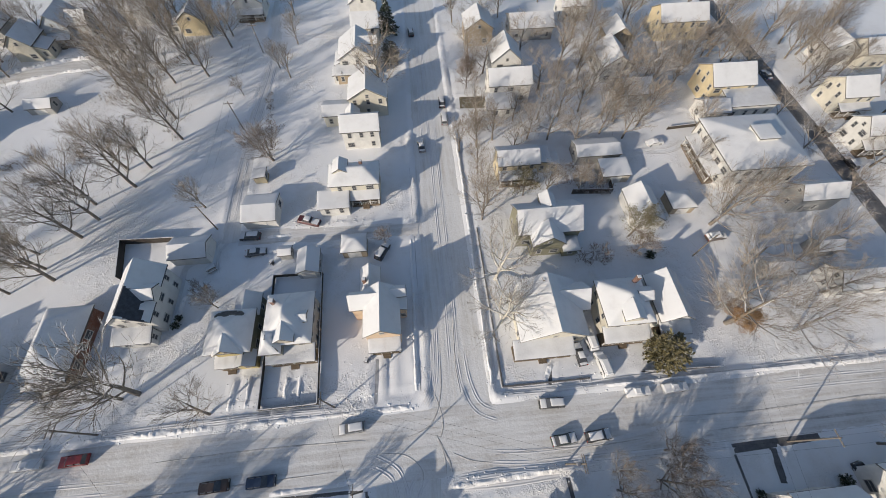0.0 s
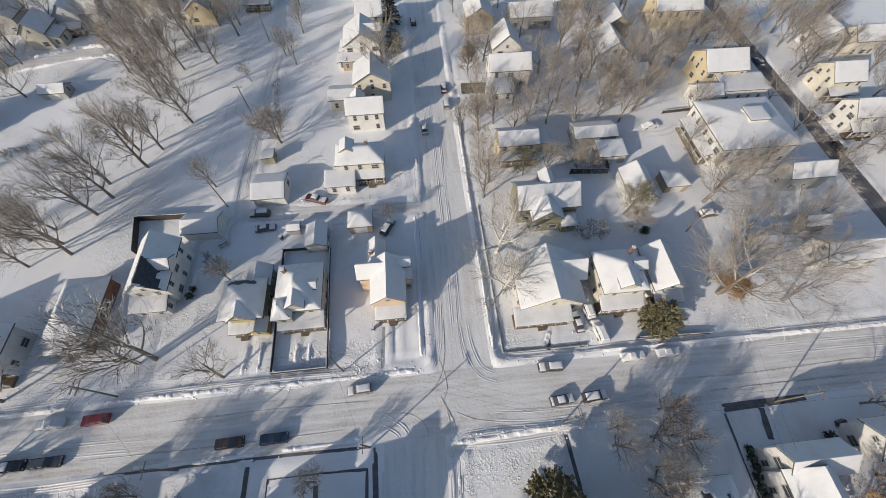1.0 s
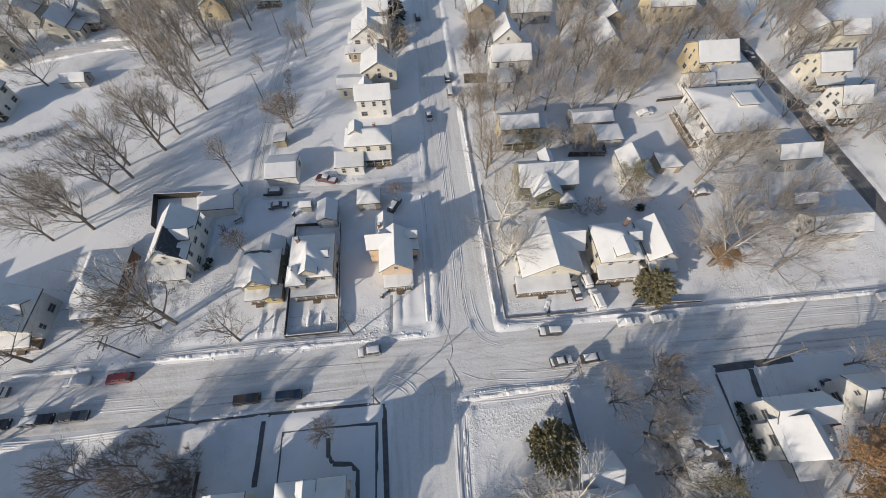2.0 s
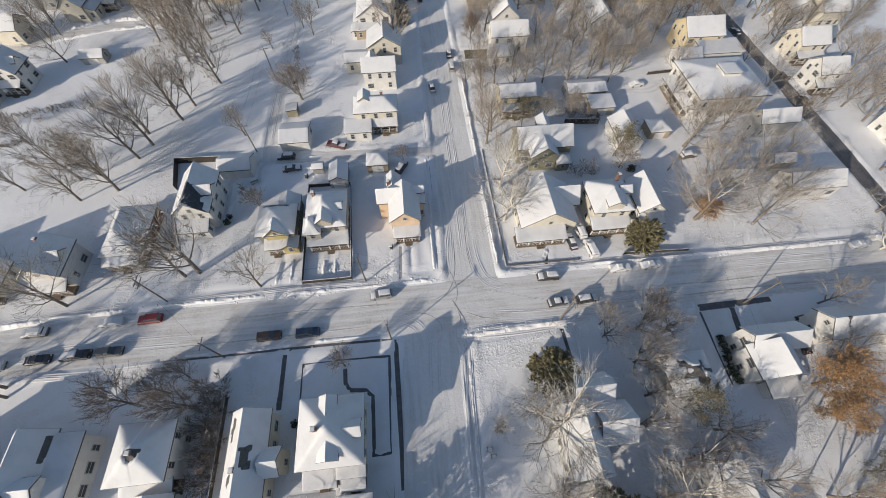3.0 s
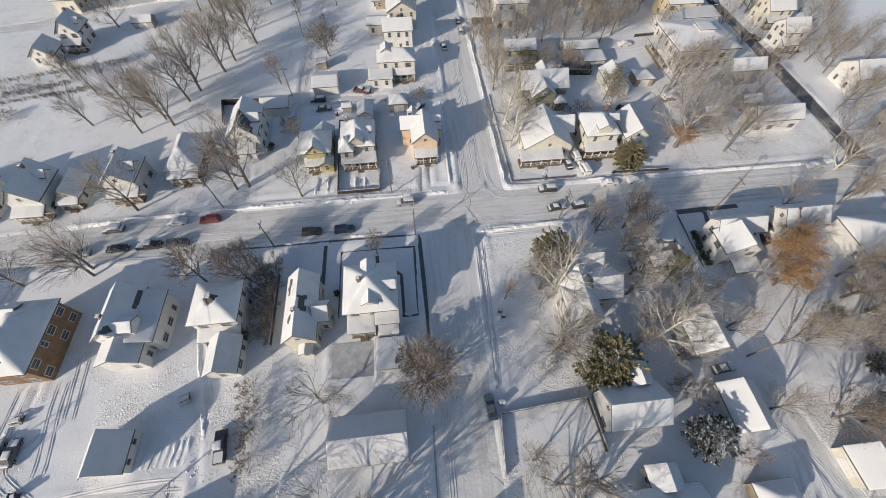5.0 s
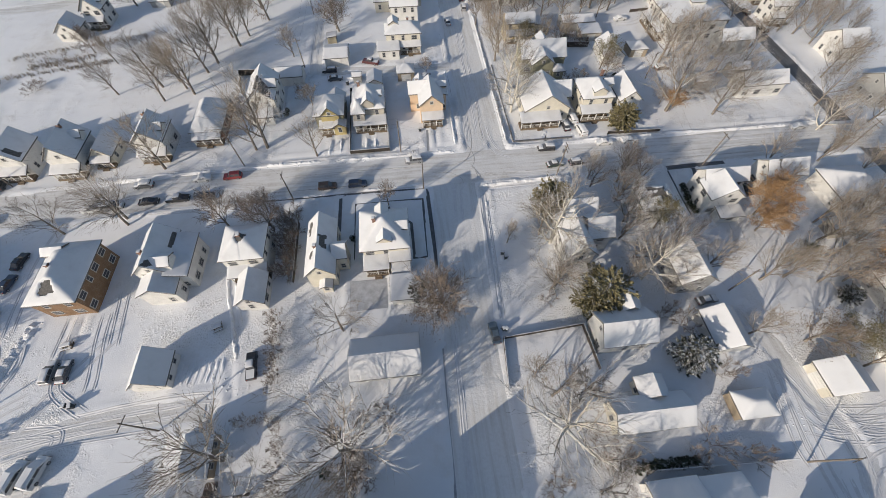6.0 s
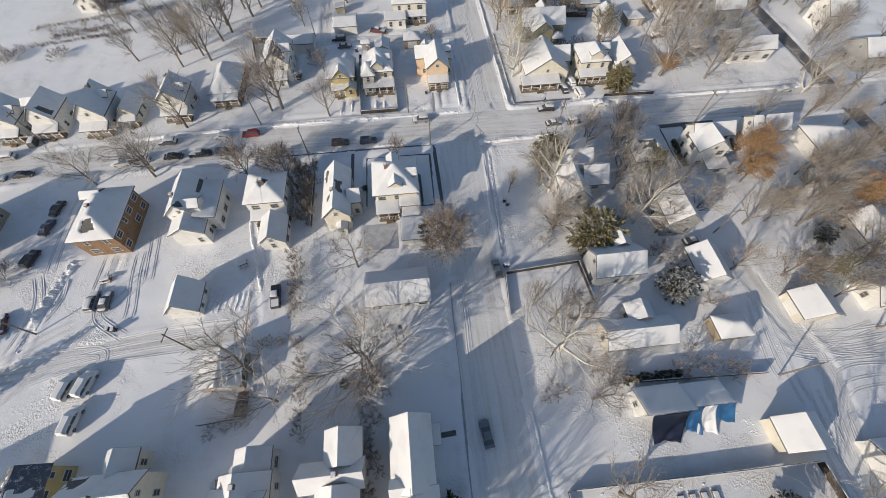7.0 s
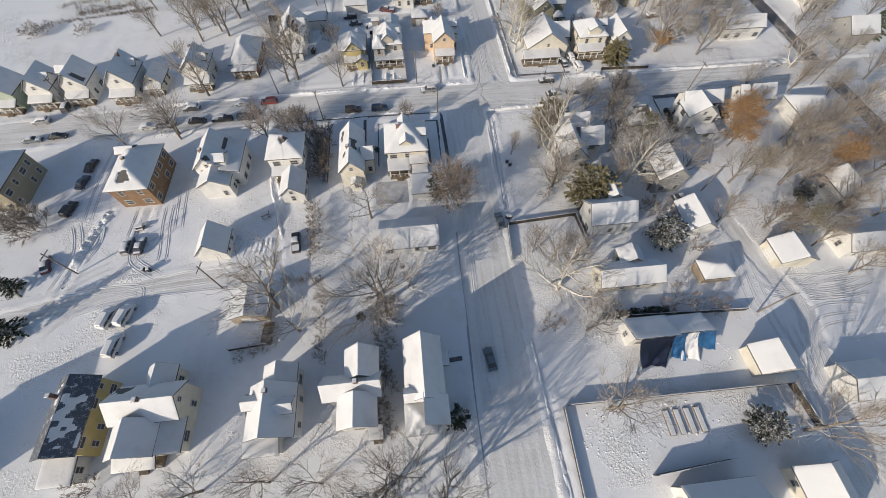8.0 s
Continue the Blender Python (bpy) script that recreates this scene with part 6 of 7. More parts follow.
def car(x, y, yaw, paint, shape, label, snow=1):
    """snow: 0 none, 1 on roof, bonnet and boot, 2 buried to the sills."""
    length, width, waist, cabin = SHAPES[shape]
    half = width / 2
    c = thing("car" if shape != "pickup" else "pickup_truck", x, y, ground_z(x, y) + 0.0, yaw, label, "car" if shape != "pickup" else "pickup truck")
    c.matrix_basis = c.matrix_basis @ Matrix.Scale(0.9, 4)
    bm = lathe_side(waist, 0.28, half, 0.0, 0.06)
    bmesh.ops.bevel(bm, geom=list(bm.edges), offset=0.05, segments=1, affect="EDGES")
    body = part("body", bm, PAINT[paint], c)
    cab = part("cabin", lathe_side(cabin, 0.9, half, 0.1, 0.2), GLASS, body, "dark glazed cabin")
    mid = [cabin[1], cabin[2]]
    roof = part("roof", boxes((mid[0][0] - 0.05, -half + 0.3, mid[0][1] - 0.03, mid[1][0] + 0.05, half - 0.3, mid[1][1] + 0.03, 0.02)), PAINT[paint], body)
    for sx in (cabin[1][0], (cabin[1][0] + cabin[2][0]) / 2, cabin[2][0]):
        for s in (-1, 1):
            part("pillar", boxes((sx - 0.05, s * (half - 0.2) - 0.06, 0.9, sx + 0.05, s * (half - 0.2) + 0.06, cabin[1][1] - 0.02)), PAINT[paint], body)
    for sx in (-length * 0.30, length * 0.31):
        for s in (-1, 1):
            w = shared("wheel", TYRE, c, pose(sx, s * (half - 0.1), 0.33))
            r = new("rim", RIM)
            r.parent = w
    nose = waist[-2]
    for s in (-1, 1):
        part("headlight", boxes((length / 2 - 0.16, s * 0.62 - 0.16, 0.62, length / 2 - 0.01, s * 0.62 + 0.16, 0.76)), LAMPGLASS, body)
        part("tail_light", boxes((-length / 2 - 0.01, s * 0.68 - 0.1, 0.66, -length / 2 + 0.1, s * 0.68 + 0.1, 0.86)), REDLENS, body)
    part("bumper", boxes((length / 2 - 0.1, -half + 0.12, 0.3, length / 2 + 0.06, half - 0.12, 0.5, 0.03)), PLASTIC, body)
    if shape == "pickup":
        part("load_bed", boxes((-2.55, -0.75, 1.0, -0.85, 0.75, 1.1)), PLASTIC if not snow else ROOF_SNOW, body)
    if snow:
        def heap(x0, y0, x1, y1, f, thick):
            me = snow_blanket(x0, y0, x1, y1, f, thick, 0.0, 3, x, y)
            s = new("snow", me)
            s.parent = body
            s["label"] = "snow lying on the car"
        line = lambda pts: (lambda gx, gy: np.interp(gx, [p[0] for p in pts], [p[1] for p in pts]))
        th = 0.14 if snow == 1 else 0.3
        heap(mid[0][0] - 0.1, -half + 0.25, mid[1][0] + 0.1, half - 0.25, line([mid[0], mid[1]]), th)
        if shape != "pickup":
            heap(cabin[3][0] - 0.1, -half + 0.08, length / 2 - 0.12, half - 0.08, line(waist), th * 0.8)
        if snow == 2:
            prof = [(-length / 2 - 0.05, waist[1][1])] + list(cabin) + [(length / 2 + 0.05, 0.9)]
            heap(-length / 2 - 0.08, -half + 0.02, length / 2 + 0.05, half - 0.02, line([(p[0], p[1] - 0.06) for p in prof]), 0.22)
        elif shape == "sedan":
            heap(-length / 2 + 0.1, -half + 0.1, cabin[0][0] + 0.1, half - 0.1, line(waist), th * 0.8)
    return c


car(20.41, 6.03, 178, "black", "suv", "black SUV with a snowy bonnet and roof at the kerb")
car(21.08, 0.62, 5, "green", "sedan", "dark green sedan with snow on its roof and bonnet", 1)
car(26.62, 0.65, 4, "black", "suv", "black SUV parked behind a dark sedan, snow on top", 1)
car(35.15, 6.4, 2, "white", "sedan", "car buried in snow at the kerb", 2)
car(41.59, 6.44, 2, "white", "sedan", "car buried in snow at the kerb", 2)
car(27.24, 13.41, 95, "black", "sedan", "black sedan on the snowy driveway")
car(30.76, 11.28, 97, "white", "van", "snow-covered van on the driveway", 2)
car(29.79, 15.77, 95, "white", "suv", "snow-covered SUV on the driveway", 2)
car(86.52, 6.53, 3, "white", "sedan", "white sedan at the kerb under snow", 2)
car(-12.11, 5.51, 183, "silver", "suv", "silver SUV with frosted windows at the kerb")
car(-32.21, -0.44, 2, "brown", "suv", "dark brown SUV with a clear bonnet", 0)
car(-25.43, -0.5, 1, "blue", "suv", "dark blue van-like car with a bare roof", 0)
car(-54.2, 5.1, 182, "red", "suv", "red SUV with a bare roof at the kerb", 0)
car(-61.1, 5.2, 181, "white", "sedan", "white sedan parked behind a red car", 2)
car(-65.1, -0.4, 1, "black", "pickup", "black pickup truck under snow")
car(-71.3, -0.5, 2, "black", "sedan", "black sedan parked in the shade", 0)
car(-78.6, -1.0, 3, "silver", "suv", "silver SUV with snow on its roof at the kerb")
car(-110.3, 3.4, 184, "silver", "suv", "snowy silver SUV on the north kerb", 2)
car(-106.0, 8.4, 96, "grey", "suv", "grey SUV on a snowy driveway")
car(-59.4, -0.4, 1, "grey", "suv", "dark grey SUV at the kerb", 0)
car(-73.81, 4.55, 181, "grey", "suv", "grey SUV half buried in ploughed snow", 2)
car(-82.9, -1.4, 3, "white", "sedan", "white sedan at the kerb", 2)
car(-104.0, -2.6, 4, "black", "sedan", "dark sedan at the kerb", 0)
car(-109.6, -3.3, 5, "slate", "sedan", "blue-grey sedan at the kerb")
car(-0.77, -38.68, 94, "slate", "sedan", "blue-grey sedan parked at the verge", 0)
car(-7.78, -67.23, 97, "slate", "sedan", "blue-grey sedan with clean glass", 0)
car(-92.51, -26.11, 80, "black", "suv", "dark SUV parked beside the brick apartments", 0)
car(-92.41, -18.63, 82, "blue", "sedan", "dark blue sedan in the parking row", 0)
car(-92.26, -13.64, 82, "black", "sedan", "black sedan in the parking row", 0)
car(-76.93, -37.15, 92, "silver", "suv", "silver SUV with snow on top")
car(-74.56, -37.32, 92, "grey", "sedan", "grey sedan with snow on top")
car(-72.75, -52.33, 76, "white", "van", "van covered in deep snow", 2)
car(-75.66, -52.56, 76, "white", "van", "van covered in deep snow", 2)
car(-46.5, -58.6, 88, "brown", "suv", "dark brown SUV without snow beside a garage", 0)
car(-43.2, -39.8, 96, "black", "pickup", "black pickup truck under snow beside a hedge")
car(-91.88, -39.79, 110, "maroon", "sedan", "maroon sedan in the lane")
car(-21.9, 46.2, 160, "maroon", "pickup", "maroon pickup truck beside a white wing", 1)
car(-33.7, 43.66, 178, "black", "suv", "dark car in front of a garage")
car(-31.99, 39.74, 5, "grey", "sedan", "grey sedan beside a garden fence")
car(-6.64, 37.34, 60, "black", "suv", "dark car under a small bare tree")
car(3.17, 65.89, 95, "silver", "sedan", "silver sedan on the side street")
car(3.27, 113.18, 92, "black", "suv", "dark SUV on the side street")
car(9.57, 80.96, 88, "black", "sedan", "dark sedan at the kerb")
car(9.59, 74.47, 88, "silver", "suv", "silver SUV at the kerb")
car(59.36, 61.32, 8, "white", "sedan", "car buried in snow on a parking place", 2)
car(100.2, 83.55, 91, "blue", "sedan", "blue sedan on the asphalt street")
car(102.8, 61.42, 91, "black", "suv", "dark SUV on the asphalt street")
car(102.75, 50.75, 91, "black", "suv", "dark SUV on the asphalt street")
car(61.95, 34.23, 5, "brown", "suv", "brown car beside a shed", 2)
car(61.93, -11.75, 95, "black", "sedan", "black sedan beside the white house", 0)
car(64.97, -8.89, 100, "black", "suv", "black SUV parked in the shade of a house", 0)
car(40.08, -36.82, 5, "grey", "sedan", "grey sedan parked in the shade", 1)
car(-72.89, -58.01, 82, "white", "van", "white van under thick snow on the lot", 2)

# ---- utility poles and wires ----
def utility_pole(x, y, h=9.0, turn=0, arms=1, can=True):
    p = thing("utility_pole", x, y, ground_z(x, y) - 0.1, turn, "wooden utility pole with a crossarm", "utility pole", "utility poles")
    bm = bmesh.new()
    bmesh.ops.create_cone(bm, cap_ends=True, segments=10, radius1=0.15, radius2=0.1, depth=h)
    bmesh.ops.translate(bm, vec=(0, 0, h / 2), verts=bm.verts)
    part("pole", bm, POLEWOOD, p)
    for k in range(arms):
        z = h - 0.5 - 0.9 * k
        a = part("crossarm", boxes((-1.15, -0.17, z - 0.06, 1.15, -0.07, z + 0.06)), POLEWOOD, p)
        for u in (-1.0, -0.55, 0.55, 1.0):
            part("insulator", boxes((u - 0.05, -0.16, z + 0.06, u + 0.05, -0.08, z + 0.22)), METAL, a)
    if can:
        bm = bmesh.new()
        bmesh.ops.create_cone(bm, cap_ends=True, segments=12, radius1=0.25, radius2=0.25, depth=0.8)
        bmesh.ops.translate(bm, vec=(0, 0.42, h - 1.9), verts=bm.verts)
        part("transformer", bm, METAL, p, "grey transformer can")
    return p


def wire(a, b, sag=0.7):
    cu = bpy.data.curves.new("wire", "CURVE")
    cu.dimensions = "3D"
    cu.bevel_depth = 0.009
    cu.bevel_resolution = 0
    s = cu.splines.new("POLY")
    s.points.add(12)
    for k in range(13):
        u = k / 12
        s.points[k].co = (a[0] + (b[0] - a[0]) * u, a[1] + (b[1] - a[1]) * u, a[2] + (b[2] - a[2]) * u - sag * 4 * u * (1 - u), 1)
    cu.materials.append(RUBBER)
    return tagged(new("overhead_wire", cu), "thin dark overhead wire between utility poles", "wire", "overhead wires")


POLES = [(-103.81, 7.75, 90), (-52.25, 8.5, 90), (-15.07, 8.9, 90), (20.55, -2.74, 90), (56.29, -3.16, 90), (92.03, -3.18, 90)]
for k, (x, y, t) in enumerate(POLES):
    utility_pole(x, y, 9.5, t, 2 if k % 2 else 1, k in (1, 3))
for (x0, y0, _), (x1, y1, _) in zip(POLES, POLES[1:]):
    for off, z in ((-0.95, 9.25), (0.95, 9.25), (0.2, 7.4)):
        wire((x0 - 0.1, y0 + off, z), (x1 - 0.1, y1 + off, z), 0.9)
for x, y, t, h in ((-39.64, -3.36, 90, 8.5), (-10.54, -3.19, 90, 8.0), (43.05, -63.92, 10, 9.0), (-56.46, -48.42, 80, 9.0), (-85.2, -42.3, 80, 8.0), (45.67, -35.25, 0, 8.5), (-40.99, 46.33, 0, 8.5), (-40.38, 75.96, 0, 8.5), (-39.92, 107.72, 0, 8.5), (55.64, 30.55, 30, 8.0)):
    utility_pole(x, y, h, t, 1, False)
for off in (-0.9, 0.9):
    wire((-40.99 + off, 46.33, 8.2), (-40.38 + off, 75.96, 8.2))
    wire((-40.38 + off, 75.96, 8.2), (-39.92 + off, 107.72, 8.2))
    wire((43.05 + off, -63.92, 8.7), (45.67 + off, -35.25, 8.2))
    wire((45.67 + off, -35.25, 8.2), (55.64 + off, 30.55, 7.7), 1.6)
    wire((-56.46, -48.42 + off, 8.7), (-99.83, -53.13 + off, 8.7), 1.2)
wire((-39.64, -3.36, 8.0), (-52.25, 8.5, 8.4))
wire((-10.54, -3.19, 7.6), (-15.07, 8.9, 8.4))


# ---- fences, hedges and walls ----
def fence(points, h, material, label, board=0.0, snow=True):
    """Posts with boards or rails between, along a line."""
    x, y = points[0]
    f = thing("fence", x, y, 0, 0, label, "fence")
    for (ax, ay), (bx, by) in zip(points, points[1:]):
        length = math.hypot(bx - ax, by - ay)
        turn = math.degrees(math.atan2(by - ay, bx - ax))
        n = max(1, round(length / 2.4))
        for k in range(n):
            m = pose(ax - x + (bx - ax) * k / n, ay - y + (by - ay) * k / n, 0, 0, 0, turn)
            key = ("fence", round(length / n, 2), h, material.name, board)
            if key not in FENCE_PARTS:
                w = length / n
                pm, bm = bpy.data.meshes.new("post"), bpy.data.meshes.new("panel")
                b1 = boxes((-0.06, -0.06, -0.3, 0.06, 0.06, h + 0.1))
                b1.to_mesh(pm)
                b1.free()
                bits = [(0.07, 0.0, h * 0.25, w - 0.07, 0.04, h * 0.25 + 0.08), (0.07, 0.0, h * 0.85, w - 0.07, 0.04, h * 0.85 + 0.08)]
                if board:
                    # boards lapped edge to edge, one folded sheet a bay
                    cnt = int(w / board)
                    b2 = bmesh.new()
                    line = []
                    for j in range(cnt):
                        a0, a1 = 0.07 + j * (w - 0.14) / cnt, 0.07 + (j + 1) * (w - 0.14) / cnt
                        line += [(a0, -0.03), (a1 - 0.025, -0.03), (a1 - 0.025, -0.008)]
                    line += [(w - 0.07, -0.008), (w - 0.07, 0.02), (0.07, 0.02)]
                    face = b2.faces.new([b2.verts.new((px, py, 0.05)) for px, py in line])
                    ext = bmesh.ops.extrude_face_region(b2, geom=[face])
                    bmesh.ops.translate(b2, vec=(0, 0, h - 0.05), verts=[v for v in ext["geom"] if isinstance(v, bmesh.types.BMVert)])
                    bmesh.ops.recalc_face_normals(b2, faces=b2.faces)
                else:
                    b2 = boxes(*bits)
                b2.to_mesh(bm)
                b2.free()
                b3 = boxes((0.0, -0.07, h, w, 0.07, h + 0.1, 0.03))
                sm = bpy.data.meshes.new("snow")
                b3.to_mesh(sm)
                b3.free()
                for me in (pm, bm):
                    me.materials.append(material)
                sm.materials.append(ROOF_SNOW)
                FENCE_PARTS[key] = (pm, bm, sm)
            pm, bm, sm = FENCE_PARTS[key]
            shared("post", pm, f, m)
            p = shared("panel", bm, f, m)
            if snow and board:
                s = new("snow", sm)
                s.parent = p
    return f


FENCE_PARTS = {}
fence([(-27.58, 33.84), (-27.17, 9.58), (-17.72, 9.61), (-18.32, 33.61), (-27.58, 33.84)], 1.1, DARKWOOD, "low dark wooden yard fence in snow", 0.16)
fence([(-58.96, 44.42), (-48.19, 44)], 1.8, DARKWOOD, "dark board fence round a back yard", 0.18)
fence([(-58.96, 44.42), (-57.06, 35.92)], 1.8, DARKWOOD, "dark board fence round a back yard", 0.18)
fence([(3.63, -76.01), (21.92, -76.32), (41.43, -76.56)], 1.6, DARKWOOD, "dark weathered board fence along a garden", 0.18)
fence([(41.43, -76.56), (42.21, -84.01)], 1.6, DARKWOOD, "dark weathered board fence along a garden", 0.18)
fence([(2.84, -76.2), (2.24, -95.37)], 0.8, DARKWOOD, "weathered board fence along a garden", 0.18)
fence([(13.74, -86.9), (26.29, -86.08)], 1.9, DARKWOOD, "dark board fence behind a white house", 0.18)
fence([(0.93, -39.87), (15.38, -38.96), (15.96, -47.13)], 1.2, DARKWOOD, "dark wooden fence round a snowy yard", 0.16)
fence([(0.63, -39.87), (-0.22, -48.64)], 1.0, DARKWOOD, "dark wooden fence round a snowy yard", 0.16)
fence([(18.93, -62.37), (41.08, -63.35)], 1.3, DARKWOOD, "dark wire fence with snow along it", 0.2)
fence([(-52.92, -60.97), (-46.29, -60.53)], 1.0, DARKWOOD, "low dark garden fence", 0.18)
fence([(37.2, 9.47), (50.67, 8.94)], 0.9, DARKWOOD, "low dark fence along the sidewalk", 0.16)
fence([(35.4, 48.32), (44.15, 47.63)], 1.7, DARKWOOD, "dark board fence behind a garden", 0.18)
fence([(44.15, 47.63), (44.59, 50.52)], 1.7, DARKWOOD, "dark board fence behind a garden", 0.18)
fence([(-37.7, -10.29), (-37.64, -24.49)], 1.2, DARKWOOD, "dark wire fence with snow along it", 0.2)
fence([(64.49, 65.79), (72.58, 66.31)], 1.0, DARKWOOD, "low dark board fence beside a lot", 0.18)


def yard_wall(points, h, w, label):
    x, y = points[0]
    bm = bmesh.new()
    for (ax, ay), (bx, by) in zip(points, points[1:]):
        length = math.hypot(bx - ax, by - ay)
        b = bmesh.new()
        box(b, 0, -w / 2, -0.2, length, w / 2, h, 0.03)
        b.transform(pose(ax - x, ay - y, 0, 0, 0, math.degrees(math.atan2(by - ay, bx - ax))))
        me = bpy.data.meshes.new("t")
        b.to_mesh(me)
        b.free()
        bm.from_mesh(me)
        bpy.data.meshes.remove(me)
    me = bpy.data.meshes.new("yard wall")
    bm.to_mesh(me)
    bm.free()
    me.materials.append(CONCRETE)
    ob = new("retaining_wall", me)
    ob.location = (x, y, 0)
    return tagged(ob, label, "wall")


yard_wall([(-48.67, -68.74), (-48.39, -71.45), (-47.63, -73.77), (-46.4, -75.9)], 0.5, 0.3, "curved low terrace wall beside a white house")
yard_wall([(13.17, 41.41), (12.94, 9.38), (27.91, 9.32)], 0.3, 0.25, "low concrete retaining wall along a snowy lawn")

# ---- tarpaulins on the small house ----
def tarp(x0, x1, y0, z0, x_low, y_low, z_low, material, label, seed):
    """A sheet hung from the eaves and slumped on the ground, in folds."""
    n, m = 18, 14
    vs, fs = [], []
    for j in range(m + 1):
        v = j / m
        for i in range(n + 1):
            u = i / n
            x = x0 + (x1 - x0) * u + (x_low * v * (u - 0.5))
            y = y0 + (y_low - y0) * v ** 1.3 + 0.07 * math.sin(u * 15 + seed) * (0.3 + v) + 0.5 * v * v * math.sin(u * 3.1 + 0.2 * seed)
            z = z0 + (z_low - z0) * v ** 0.8 - 0.25 * math.sin(math.pi * u) * v + 0.10 * math.sin(u * 11 + v * 5 + seed)
            vs.append((x, y, max(z, 0.12)))
    for j in range(m):
        for i in range(n):
            a = j * (n + 1) + i
            fs.append((a, a + 1, a + n + 2, a + n + 1))
    me = mesh_from("tarpaulin", vs, fs, material, True)
    ob = new("tarpaulin", me)
    s = ob.modifiers.new("thickness", "SOLIDIFY")
    s.thickness = 0.02
    return tagged(ob, label, "tarpaulin")


tarp(16.9, 22.9, -67.95, 5.1, -1.8, -71.8, 0.2, NAVY, "navy tarpaulin hung over a house wall", 1)
tarp(23.5, 25.6, -67.5, 4.3, 0.5, -70.8, 0.3, TARP, "blue tarpaulin slumped against a house wall", 4)
tarp(25.8, 27.6, -67.5, 4.3, 1.6, -71.2, 0.2, ROOF_SNOW, "snow-caked tarpaulin between two blue ones", 2)
tarp(27.4, 30.8, -67.5, 4.3, 0.2, -69.6, 1.6, TARP, "blue tarpaulin covering a house corner", 7)


# ---- small things in the yards ----
def bin_cart(x, y, turn, label="dark wheeled rubbish bin with snow on its lid"):
    b = thing("rubbish_bin", x, y, ground_z(x, y), turn, label, "rubbish bin", "rubbish bins")
    bm = boxes((-0.3, -0.35, 0.06, 0.3, 0.35, 1.0, 0.05))
    for v in bm.verts:
        k = 0.8 + 0.2 * min(1, max(0, v.co.z))
        v.co.x *= k
        v.co.y *= k
    part("tub", bm, PLASTIC, b)
    lid = part("lid", boxes((-0.33, -0.4, 1.0, 0.33, 0.38, 1.08, 0.03)), PLASTIC, b)
    part("snow", boxes((-0.3, -0.36, 1.08, 0.3, 0.34, 1.2, 0.05)), ROOF_SNOW, lid)
    for s in (-1, 1):
        part("wheel", boxes((s * 0.28 - 0.03, 0.24, 0.0, s * 0.28 + 0.03, 0.42, 0.18, 0.05)), RUBBER, b)
    return b


for x, y in ((3.9, -22.39), (4.4, -23.4), (-9.82, 15.92), (-72.17, -43.05), (-71.18, -43.23), (0.93, -38.17), (1.43, -38.27), (-28.44, 36.99)):
    bin_cart(x, y, 20 * x)


def garden_bed(x, y, w, d, label):
    g = thing("garden_bed", x, y, 0, 0, label, "garden bed", "garden beds")
    part("board_frame", boxes((-w / 2, -d / 2, -0.1, w / 2, -d / 2 + 0.06, 0.30), (-w / 2, d / 2 - 0.06, -0.1, w / 2, d / 2, 0.30), (-w / 2, -d / 2 + 0.06, -0.1, -w / 2 + 0.06, d / 2 - 0.06, 0.30), (w / 2 - 0.06, -d / 2 + 0.06, -0.1, w / 2, d / 2 - 0.06, 0.30)), WOOD, g)
    part("snow", boxes((-w / 2 + 0.07, -d / 2 + 0.07, 0.0, w / 2 - 0.07, d / 2 - 0.07, 0.36, 0.06)), ROOF_SNOW, g)
    return g


for k in range(4):
    garden_bed(19.0 + 1.75 * k, -80.2, 1.0, 3.8, "raised garden bed of boards filled with snow")


def picnic_table(x, y, turn):
    t = thing("picnic_table", x, y, ground_z(x, y), turn, "wooden picnic table heaped with snow", "picnic table", "picnic tables")
    top = part("tabletop", boxes((-0.9, -0.4, 0.7, 0.9, 0.4, 0.76)), WOOD, t)
    part("snow", boxes((-0.88, -0.38, 0.76, 0.88, 0.38, 1.0, 0.08)), ROOF_SNOW, top)
    for s in (-1, 1):
        b = part("bench", boxes((-0.9, s * 0.72 - 0.14, 0.42, 0.9, s * 0.72 + 0.14, 0.47)), WOOD, t)
        part("snow", boxes((-0.88, s * 0.72 - 0.13, 0.47, 0.88, s * 0.72 + 0.13, 0.65, 0.05)), ROOF_SNOW, b)
        part("leg", boxes((s * 0.65 - 0.04, -0.7, -0.1, s * 0.65 + 0.04, 0.7, 0.07), (s * 0.65 - 0.04, -0.3, 0.0, s * 0.65 + 0.04, 0.3, 0.7)), WOOD, t)


picnic_table(-50.42, -32.04, 20)
picnic_table(-76.14, -32.55, 10)
picnic_table(-24.97, -56.69, 60)
picnic_table(-40.18, 36.8, 30)


